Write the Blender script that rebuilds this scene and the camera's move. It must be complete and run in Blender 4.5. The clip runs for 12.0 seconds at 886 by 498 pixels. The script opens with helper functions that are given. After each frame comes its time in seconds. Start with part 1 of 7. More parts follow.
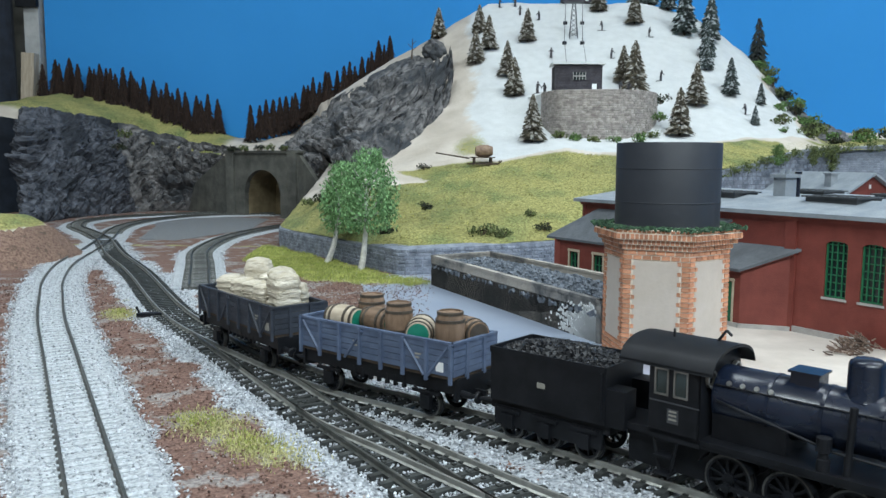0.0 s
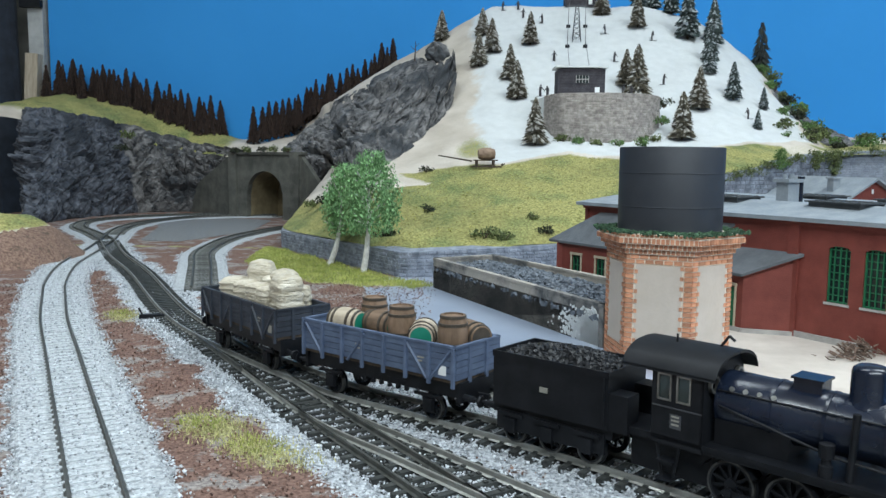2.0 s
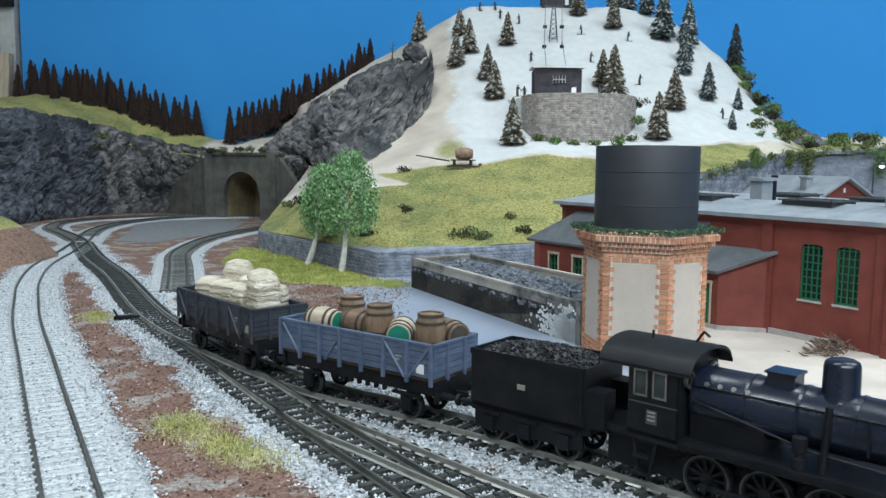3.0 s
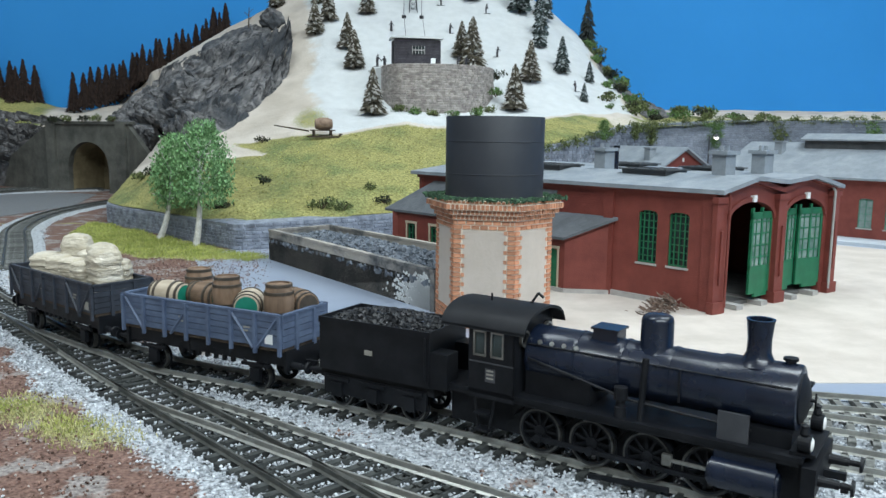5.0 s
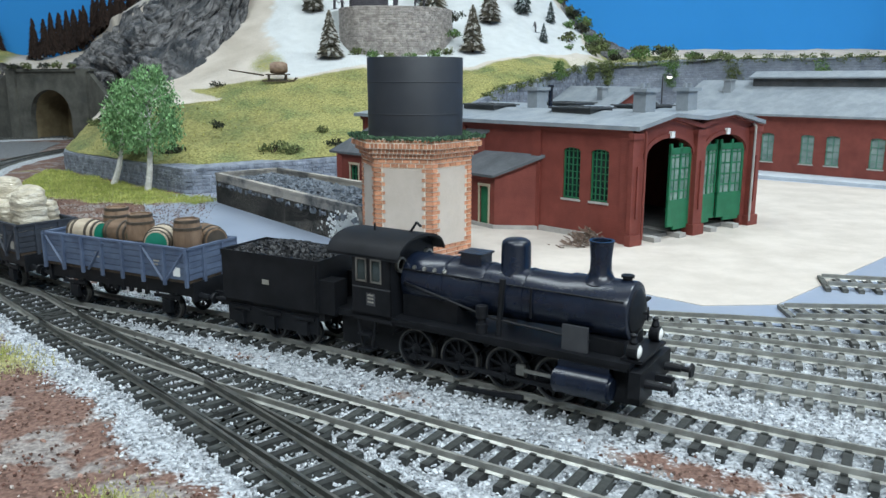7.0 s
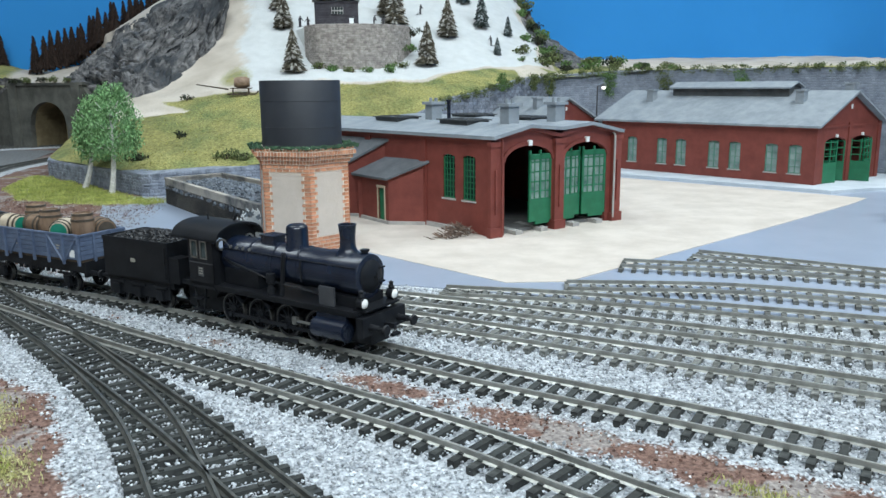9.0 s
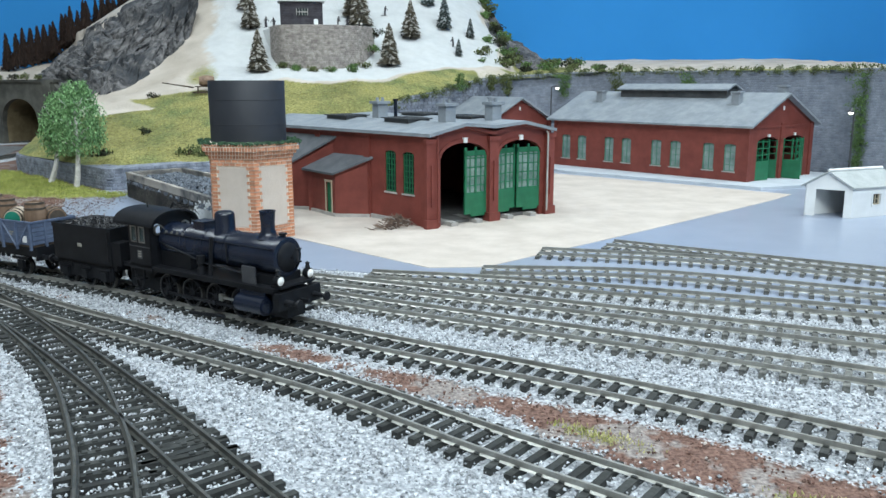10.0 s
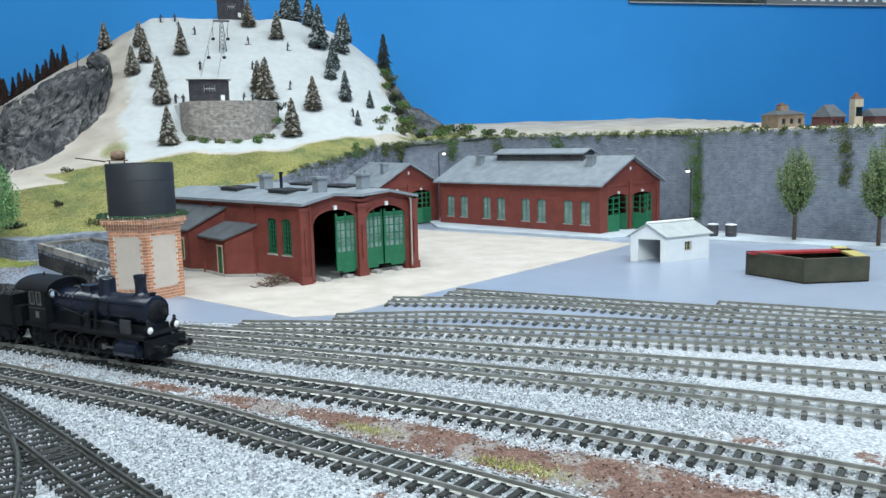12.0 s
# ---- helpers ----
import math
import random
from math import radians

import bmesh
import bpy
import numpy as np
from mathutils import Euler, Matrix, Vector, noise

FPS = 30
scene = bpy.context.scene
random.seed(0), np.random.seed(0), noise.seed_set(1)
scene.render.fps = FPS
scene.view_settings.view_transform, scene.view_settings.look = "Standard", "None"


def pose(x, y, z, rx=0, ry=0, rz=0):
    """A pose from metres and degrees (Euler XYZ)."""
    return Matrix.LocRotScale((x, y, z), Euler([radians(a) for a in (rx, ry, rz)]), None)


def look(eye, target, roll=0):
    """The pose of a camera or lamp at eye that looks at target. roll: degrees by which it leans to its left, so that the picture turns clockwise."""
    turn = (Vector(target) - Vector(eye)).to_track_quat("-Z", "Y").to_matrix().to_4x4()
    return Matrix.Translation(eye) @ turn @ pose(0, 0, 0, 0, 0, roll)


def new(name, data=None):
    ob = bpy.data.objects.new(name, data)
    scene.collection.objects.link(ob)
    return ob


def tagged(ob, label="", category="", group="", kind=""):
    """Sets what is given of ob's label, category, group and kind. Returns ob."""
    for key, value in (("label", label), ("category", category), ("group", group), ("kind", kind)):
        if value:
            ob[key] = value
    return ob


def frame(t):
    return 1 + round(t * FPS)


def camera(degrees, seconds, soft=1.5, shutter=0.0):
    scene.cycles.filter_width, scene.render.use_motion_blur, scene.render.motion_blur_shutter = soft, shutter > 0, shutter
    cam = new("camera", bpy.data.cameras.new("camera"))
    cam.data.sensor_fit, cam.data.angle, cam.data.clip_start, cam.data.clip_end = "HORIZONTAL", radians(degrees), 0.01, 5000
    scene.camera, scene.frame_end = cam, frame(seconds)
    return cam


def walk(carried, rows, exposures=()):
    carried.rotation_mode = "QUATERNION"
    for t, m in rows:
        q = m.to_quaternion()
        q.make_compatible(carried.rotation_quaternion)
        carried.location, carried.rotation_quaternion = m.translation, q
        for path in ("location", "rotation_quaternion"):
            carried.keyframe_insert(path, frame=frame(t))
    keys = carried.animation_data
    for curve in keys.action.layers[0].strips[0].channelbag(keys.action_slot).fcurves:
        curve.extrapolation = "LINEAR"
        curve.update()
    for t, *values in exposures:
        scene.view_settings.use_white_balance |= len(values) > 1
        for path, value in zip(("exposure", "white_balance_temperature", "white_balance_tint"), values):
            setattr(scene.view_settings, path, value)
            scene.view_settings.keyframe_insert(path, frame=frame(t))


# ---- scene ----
cam = camera(58.2, 12.0, soft=1.5, shutter=0.0)
PATH = [
    (0.0, (0.0296, -0.0171, 0.114), (0.0191, 0.1813, 0.0916), 0.3),
    (0.5, (0.0292, -0.0167, 0.1141), (0.0193, 0.1817, 0.0915), 0.1),
    (1.0, (0.0287, -0.0167, 0.1138), (0.0187, 0.1817, 0.0913), 0.4),
    (1.5, (0.0287, -0.0167, 0.1141), (0.0179, 0.1818, 0.092), 0.5),
    (2.0, (0.0289, -0.0175, 0.1147), (0.018, 0.181, 0.0928), 0.6),
    (2.5, (0.0286, -0.0166, 0.1149), (0.0185, 0.182, 0.0933), 0.6),
    (3.0, (0.0294, -0.0177, 0.1138), (0.0239, 0.181, 0.0921), 0.5),
    (5.0, (0.0382, -0.0226, 0.1132), (0.0655, 0.1735, 0.0847), 0.7),
    (5.5, (0.0407, -0.0232, 0.1129), (0.0771, 0.1706, 0.0797), 0.6),
    (6.0, (0.0406, -0.0329, 0.1123), (0.079, 0.1598, 0.075), 0.5),
    (6.5, (0.0532, -0.0349, 0.1113), (0.0879, 0.1576, 0.0697), 0.3),
    (8.5, (0.1428, -0.1344, 0.1162), (0.167, 0.0597, 0.0745), -0.3),
    (9.0, (0.1634, -0.1584, 0.1208), (0.1882, 0.0358, 0.0801), -0.5),
    (9.5, (0.184, -0.1893, 0.1229), (0.2092, 0.0048, 0.0821), -0.4),
    (10.0, (0.1941, -0.2074, 0.1223), (0.2231, -0.0138, 0.0813), -0.1),
    (10.5, (0.2025, -0.2432, 0.1275), (0.2416, -0.0504, 0.0917), -0.7),
    (11.0, (0.1978, -0.2804, 0.1361), (0.2438, -0.088, 0.107), -0.7),
    (11.5, (0.211, -0.301, 0.1457), (0.2598, -0.1088, 0.1196), -1.0),
    (12.0, (0.2401, -0.3295, 0.1408), (0.2848, -0.1365, 0.113), -1.4),
]
walk(cam, [(t, look(eye, aim, roll)) for t, eye, aim, roll in PATH])


# ---------------------------------------------------------------- light
# A closed hobby room: long tube lamps on the ceiling above the layout.
world = bpy.data.worlds.new("world")
scene.world = world
world.use_nodes = True
world.node_tree.nodes["Background"].inputs[0].default_value = (0.55, 0.75, 1.0, 1)
world.node_tree.nodes["Background"].inputs[1].default_value = 0.035
scene.view_settings.exposure = 0.0


def tube_lamp(x, y, z, sx, sy, watts, colour):
    data = bpy.data.lights.new("ceiling_lamp", "AREA")
    data.shape, data.size, data.size_y, data.energy, data.color = "RECTANGLE", sx, sy, watts, colour
    ob = new("ceiling_lamp", data)
    ob.location = (x, y, z)
    return ob


LAMP = (0.84, 0.95, 1.0)
tube_lamp(0.4, -1.30, 1.62, 2.4, 0.30, 84, LAMP)
tube_lamp(1.25, 0.45, 1.62, 1.5, 0.30, 32, LAMP)
tube_lamp(-0.55, 0.45, 1.62, 1.2, 0.30, 17, LAMP)

# ---------------------------------------------------------------- materials
CM = 0.01
MATS = {}


def rgb(c):
    return (c[0], c[1], c[2], 1.0)


def material(name, c1, c2=None, scale=60.0, rough=0.7, metal=0.0, bump=0.0, fine=0.0, c3=None, spots=0.5, detail=6.0, vary=0.0, sheen=0.5, stretch=None, distort=0.0, flock=None):
    """Two-scale noise colour, optional third colour in patches, fine bump. scale is per metre."""
    if name in MATS:
        return MATS[name]
    m = bpy.data.materials.new(name)
    m.use_nodes = True
    nt = m.node_tree
    b = nt.nodes["Principled BSDF"]
    b.inputs["Roughness"].default_value, b.inputs["Metallic"].default_value = rough, metal
    b.inputs["Specular IOR Level"].default_value = sheen
    geo = nt.nodes.new("ShaderNodeTexCoord")
    src = geo.outputs["Object"]
    if stretch:
        mp = nt.nodes.new("ShaderNodeMapping")
        mp.inputs["Scale"].default_value = stretch
        nt.links.new(src, mp.inputs[0])
        src = mp.outputs[0]
    n1 = nt.nodes.new("ShaderNodeTexNoise")
    n1.inputs["Scale"].default_value, n1.inputs["Detail"].default_value = scale, detail
    n1.inputs["Distortion"].default_value = distort
    n1.inputs["Roughness"].default_value = 0.65
    nt.links.new(src, n1.inputs["Vector"])
    ramp = nt.nodes.new("ShaderNodeValToRGB")
    ramp.color_ramp.elements[0].position, ramp.color_ramp.elements[1].position = 0.36, 0.64
    ramp.color_ramp.elements[0].color, ramp.color_ramp.elements[1].color = rgb(c1), rgb(c2 or c1)
    nt.links.new(n1.outputs["Fac"], ramp.inputs[0])
    col = ramp.outputs[0]
    if c3:
        n2 = nt.nodes.new("ShaderNodeTexNoise")
        n2.inputs["Scale"].default_value, n2.inputs["Detail"].default_value = scale * 0.22, 5
        nt.links.new(src, n2.inputs["Vector"])
        r2 = nt.nodes.new("ShaderNodeValToRGB")
        r2.color_ramp.elements[0].position, r2.color_ramp.elements[1].position = spots, spots + 0.12
        nt.links.new(n2.outputs["Fac"], r2.inputs[0])
        mix = nt.nodes.new("ShaderNodeMix")
        mix.data_type = "RGBA"
        nt.links.new(r2.outputs[0], mix.inputs[0])
        nt.links.new(col, mix.inputs[6])
        mix.inputs[7].default_value = rgb(c3)
        col = mix.outputs[2]
    if vary:
        info = nt.nodes.new("ShaderNodeObjectInfo")
        isl = nt.nodes.new("ShaderNodeNewGeometry")
        add = nt.nodes.new("ShaderNodeMath")
        add.operation = "ADD"
        nt.links.new(info.outputs["Random"], add.inputs[0])
        nt.links.new(isl.outputs["Random Per Island"], add.inputs[1])
        fr = nt.nodes.new("ShaderNodeMath")
        fr.operation = "FRACT"
        nt.links.new(add.outputs[0], fr.inputs[0])
        rng = nt.nodes.new("ShaderNodeMapRange")
        rng.inputs[3].default_value, rng.inputs[4].default_value = 1 - vary, 1 + vary
        nt.links.new(fr.outputs[0], rng.inputs[0])
        mul = nt.nodes.new("ShaderNodeVectorMath")
        mul.operation = "SCALE"
        nt.links.new(col, mul.inputs[0])
        nt.links.new(rng.outputs[0], mul.inputs["Scale"])
        col = mul.outputs[0]
    if flock:
        isl = nt.nodes.new("ShaderNodeNewGeometry")
        rf = nt.nodes.new("ShaderNodeMapRange")
        rf.inputs[1].default_value, rf.inputs[2].default_value = flock[1], flock[1] + 0.15
        nt.links.new(isl.outputs["Random Per Island"], rf.inputs[0])
        fm = nt.nodes.new("ShaderNodeMix")
        fm.data_type = "RGBA"
        nt.links.new(rf.outputs[0], fm.inputs[0])
        nt.links.new(col, fm.inputs[6])
        fm.inputs[7].default_value = rgb(flock[0])
        col = fm.outputs[2]
    nt.links.new(col, b.inputs["Base Color"])
    if bump:
        n3 = nt.nodes.new("ShaderNodeTexNoise")
        n3.inputs["Scale"].default_value, n3.inputs["Detail"].default_value = fine or scale * 4, 4
        nt.links.new(src, n3.inputs["Vector"])
        bp = nt.nodes.new("ShaderNodeBump")
        bp.inputs["Strength"].default_value, bp.inputs["Distance"].default_value = bump, 0.002
        nt.links.new(n3.outputs["Fac"], bp.inputs["Height"])
        nt.links.new(bp.outputs[0], b.inputs["Normal"])
    MATS[name] = m
    return m


def glow(name, colour, strength):
    m = bpy.data.materials.new(name)
    m.use_nodes = True
    b = m.node_tree.nodes["Principled BSDF"]
    b.inputs["Base Color"].default_value = rgb(colour)
    b.inputs["Emission Color"].default_value, b.inputs["Emission Strength"].default_value = rgb(colour), strength
    return m


SKYBLUE = material("painted_backdrop", (0.018, 0.225, 0.57), (0.022, 0.24, 0.60), 3, 0.85, bump=0.05, fine=90)
EARTH = material("brown_scatter", (0.11, 0.064, 0.048), (0.29, 0.19, 0.145), 420, 0.95, bump=0.9, fine=500, c3=(0.10, 0.07, 0.05), spots=0.58)
BALLAST = material("grey_ballast", (0.25, 0.27, 0.29), (0.55, 0.58, 0.61), 500, 0.9, bump=0.8, fine=600)
STONE = material("ballast_stone", (0.30, 0.32, 0.345), (0.50, 0.525, 0.555), 300, 0.9, vary=0.5)
BOARD = material("grey_board", (0.265, 0.31, 0.395), (0.295, 0.34, 0.425), 25, 0.32, bump=0.05, fine=300)
SAND = material("sand_sheet", (0.46, 0.41, 0.365), (0.56, 0.505, 0.455), 30, 0.8, bump=0.12, fine=700)
SLEEPER = material("dark_sleeper", (0.013, 0.015, 0.015), (0.042, 0.046, 0.044), 300, 0.7, vary=0.35)
YARD_SLEEPER = material("dusty_dark_sleeper", (0.05, 0.052, 0.048), (0.17, 0.175, 0.165), 300, 0.8, vary=0.35)
PALE_SLEEPER = material("dusty_sleeper", (0.33, 0.36, 0.38), (0.55, 0.58, 0.61), 500, 0.9, vary=0.1)
RAIL = material("nickel_rail", (0.27, 0.27, 0.25), (0.43, 0.43, 0.40), 120, 0.42, metal=0.6)
RAIL_DARK = material("weathered_rail", (0.07, 0.075, 0.07), (0.14, 0.14, 0.13), 160, 0.42, metal=0.5)
SNOW = material("snow_plaster", (0.58, 0.60, 0.60), (0.70, 0.72, 0.72), 25, 0.9, bump=0.25, fine=120)
ROCK = material("cast_rock", (0.012, 0.014, 0.018), (0.24, 0.235, 0.235), 60, 0.9, bump=1.0, fine=160, c3=(0.05, 0.055, 0.062), spots=0.50, distort=0.9)
DARKROCK = material("dark_cast_rock", (0.008, 0.011, 0.018), (0.12, 0.13, 0.155), 60, 0.9, bump=1.0, fine=160, c3=(0.022, 0.027, 0.036), spots=0.50, distort=0.9)
CONCRETE = material("tunnel_concrete", (0.055, 0.056, 0.05), (0.12, 0.12, 0.105), 30, 0.95, bump=0.3, fine=220)
STONEWALL = material("grey_stone_wall", (0.14, 0.16, 0.20), (0.27, 0.30, 0.36), 120, 0.9, bump=0.6, fine=200, vary=0.2)
GREYWALL = material("grey_printed_wall", (0.19, 0.215, 0.265), (0.26, 0.29, 0.345), 90, 0.9, bump=0.5, fine=260, vary=0.15)
BRICKRED = material("oxide_brick", (0.145, 0.030, 0.022), (0.20, 0.046, 0.034), 60, 0.65, bump=0.15, fine=900)
ROOFGREY = material("grey_felt_roof", (0.19, 0.22, 0.25), (0.27, 0.30, 0.33), 60, 0.6, bump=0.2, fine=400)
DARKROOF = material("dark_roof", (0.075, 0.085, 0.095), (0.12, 0.13, 0.145), 60, 0.6, bump=0.2, fine=400)
GREEN = material("green_paint", (0.010, 0.12, 0.055), (0.016, 0.16, 0.075), 80, 0.5)
BLACK = material("loco_black", (0.004, 0.007, 0.016), (0.008, 0.013, 0.028), 60, 0.27, bump=0.03, fine=600)
TANKBLACK = material("tank_card_black", (0.016, 0.020, 0.028), (0.024, 0.028, 0.036), 40, 0.55)
CREAM = material("cream_render", (0.52, 0.445, 0.375), (0.58, 0.50, 0.43), 70, 0.85, bump=0.1, fine=500)
BRICK = material("orange_brick", (0.42, 0.165, 0.085), (0.62, 0.31, 0.18), 200, 0.85, vary=0.25)
MORTAR = material("pale_mortar", (0.74, 0.65, 0.54), (0.82, 0.74, 0.63), 200, 0.9)
WHITE = material("white_card", (0.70, 0.72, 0.72), (0.78, 0.80, 0.80), 40, 0.7)

# ---------------------------------------------------------------- mesh helpers (all in centimetres)


def face(bm, pts):
    return bm.faces.new([bm.verts.new(p) for p in pts])


def box(bm, x0, y0, z0, x1, y1, z1, m=None):
    v = [bm.verts.new((x, y, z)) for z in (z0, z1) for x, y in ((x0, y0), (x1, y0), (x1, y1), (x0, y1))]
    if m is not None:
        for a in v:
            a.co = m @ a.co
    for f in ((3, 2, 1, 0), (4, 5, 6, 7), (0, 1, 5, 4), (1, 2, 6, 5), (2, 3, 7, 6), (3, 0, 4, 7)):
        bm.faces.new([v[i] for i in f])
    return v


def prism(bm, poly, z0, z1, m=None):
    """Upright prism on a counter-clockwise outline."""
    a = [bm.verts.new((x, y, z0)) for x, y in poly]
    b = [bm.verts.new((x, y, z1)) for x, y in poly]
    if m is not None:
        for w in a + b:
            w.co = m @ w.co
    n = len(poly)
    bm.faces.new(a[::-1]), bm.faces.new(b)
    for i in range(n):
        bm.faces.new((a[i], a[(i + 1) % n], b[(i + 1) % n], b[i]))


def rod(bm, p, q, r, r2=None, n=10, caps=True):
    p, q = Vector(p), Vector(q)
    d = (q - p).normalized()
    s = d.orthogonal().normalized()
    u = d.cross(s)
    rings = []
    for c, rr in ((p, r), (q, r if r2 is None else r2)):
        rings.append([bm.verts.new(c + rr * (math.cos(2 * math.pi * i / n) * s + math.sin(2 * math.pi * i / n) * u)) for i in range(n)])
    for i in range(n):
        bm.faces.new((rings[0][i], rings[0][(i + 1) % n], rings[1][(i + 1) % n], rings[1][i]))
    if caps:
        bm.faces.new(rings[0][::-1]), bm.faces.new(rings[1])


def lathe(bm, prof, n=24, m=None, close=True):
    """Turn a (radius, height) outline about z."""
    rings = []
    for r, z in prof:
        rings.append([bm.verts.new((r * math.cos(2 * math.pi * i / n), r * math.sin(2 * math.pi * i / n), z)) for i in range(n)])
    if m is not None:
        for ring in rings:
            for w in ring:
                w.co = m @ w.co
    for a, b in zip(rings, rings[1:]):
        for i in range(n):
            bm.faces.new((a[i], a[(i + 1) % n], b[(i + 1) % n], b[i]))
    if close:
        bm.faces.new(rings[0][::-1]), bm.faces.new(rings[-1])


def finish(bm, name, mat, smooth=False):
    me = bpy.data.meshes.new(name)
    bm.transform(Matrix.Scale(CM, 4))
    bmesh.ops.recalc_face_normals(bm, faces=bm.faces)
    if smooth:
        for f in bm.faces:
            f.smooth = True
        for e in bm.edges:
            e.smooth = not (e.is_manifold and e.calc_face_angle(0) > 0.7)
    bm.to_mesh(me)
    bm.free()
    me.materials.append(mat)
    return me


def part(name, bm, mat, parent=None, label="", smooth=False, at=None):
    ob = new(name, finish(bm, name, mat, smooth))
    if parent is not None:
        ob.parent = parent
    if at is not None:
        ob.matrix_basis = at
    if label:
        tagged(ob, label)
    return ob


def place(x, y, z=0, rz=0, rx=0, ry=0):
    return pose(x * CM, y * CM, z * CM, rx, ry, rz)


def thing(name, label, category, m, group="", kind=""):
    ob = new(name)
    ob.empty_display_size = 0.01
    ob.matrix_basis = m
    return tagged(ob, label, category, group, kind)


def piece(name, mesh, parent, m):
    ob = new(name, mesh)
    ob.parent = parent
    ob.matrix_basis = m
    return ob


def lerp_table(rows, v):
    """Straight steps through (at, value) pairs."""
    return float(np.interp(v, [r[0] for r in rows], [r[1] for r in rows]))


def spline(pts, step=0.5):
    """Smooth points through the corners, evenly spaced."""
    P = [Vector((p[0], p[1], 0)) for p in pts]
    P = [2 * P[0] - P[1]] + P + [2 * P[-1] - P[-2]]
    out = []
    for i in range(1, len(P) - 2):
        a, b, c, d = P[i - 1:i + 3]
        for k in range(40):
            t = k / 40
            out.append(0.5 * ((2 * b) + (c - a) * t + (2 * a - 5 * b + 4 * c - d) * t * t + (3 * b - a - 3 * c + d) * t ** 3))
    out.append(P[-2])
    res, left, cur = [out[0]], step, out[0]
    for nx in out[1:]:
        seg = (nx - cur).length
        while seg >= left:
            cur = cur + (nx - cur) * (left / seg)
            res.append(cur)
            seg = (nx - cur).length
            left = step
        left -= seg
        cur = nx
    return res


def normals2(path):
    res = []
    for i in range(len(path)):
        d = (path[min(i + 1, len(path) - 1)] - path[max(i - 1, 0)]).normalized()
        res.append(Vector((-d.y, d.x, 0)))
    return res


def sweep(bm, path, section, close=True):
    """Carry a cross section (offset to the left, height) along a flat path."""
    nr = normals2(path)
    rings = [[bm.verts.new((p + n * o) + Vector((0, 0, z))) for o, z in section] for p, n in zip(path, nr)]
    k = len(section)
    for a, b in zip(rings, rings[1:]):
        for i in range(k if close else k - 1):
            bm.faces.new((a[i], a[(i + 1) % k], b[(i + 1) % k], b[i]))
    if close and k > 2:
        bm.faces.new(rings[0][::-1]), bm.faces.new(rings[-1])


# ---------------------------------------------------------------- building helpers
GLASS = material("dark_glass", (0.012, 0.02, 0.02), (0.03, 0.045, 0.045), 50, 0.08)
CREAMTRIM = material("cream_trim", (0.42, 0.36, 0.26), (0.50, 0.44, 0.33), 80, 0.7)
PLINTH = material("stone_plinth", (0.30, 0.29, 0.28), (0.42, 0.41, 0.39), 90, 0.9)
# Near-black for the floors of the tray, the cab and the coal stage.
DEEPBLACK = material("deep_black", (0.006, 0.006, 0.006), (0.012, 0.011, 0.011), 50, 0.9)


def along(A, B):
    """Frame of a wall: x along it, y into the building, z up."""
    a = math.atan2(B[1] - A[1], B[0] - A[0])
    return math.hypot(B[0] - A[0], B[1] - A[1]), place(A[0], A[1], 0, math.degrees(a))


def wall_mesh(w, z0, z1, th, openings, top=None):
    """A wall from x 0 to w with openings (u0, u1, sill, spring, rise); top: height at x."""
    bm = bmesh.new()
    top = top or (lambda u: z1)
    cuts = {0.0, w}
    for u0, u1, zb, zt, rise in openings:
        n = 20 if rise else 1
        cuts |= {u0 + (u1 - u0) * i / n for i in range(n + 1)}
    n = 6 if top(w / 2) != top(0.0) else 1
    cuts |= {w * i / n for i in range(n + 1)}
    cuts = sorted(cuts)
    for a, b in zip(cuts, cuts[1:]):
        if b - a < 1e-4:
            continue
        mid = (a + b) / 2
        spans, base, ends = [], z0, None
        for u0, u1, zb, zt, rise in openings:
            if u0 < mid < u1:
                spans.append((base, zb))
                ends = [zt + rise * math.sqrt(max(0.0, 1 - ((u - (u0 + u1) / 2) / ((u1 - u0) / 2)) ** 2)) for u in (a, b)]
                base = max(ends)
        for p, q in spans:
            if q > p + 1e-3:
                box(bm, a, 0, p, b, th, q)
        v = box(bm, a, 0, base, b, th, 1)
        for i, vx in enumerate(v[4:]):
            vx.co.z = top(a if i in (0, 3) else b)
        if ends:
            for i, vx in enumerate(v[:4]):
                vx.co.z = ends[0] if i in (0, 3) else ends[1]
    bmesh.ops.remove_doubles(bm, verts=bm.verts, dist=0.002)
    return bm


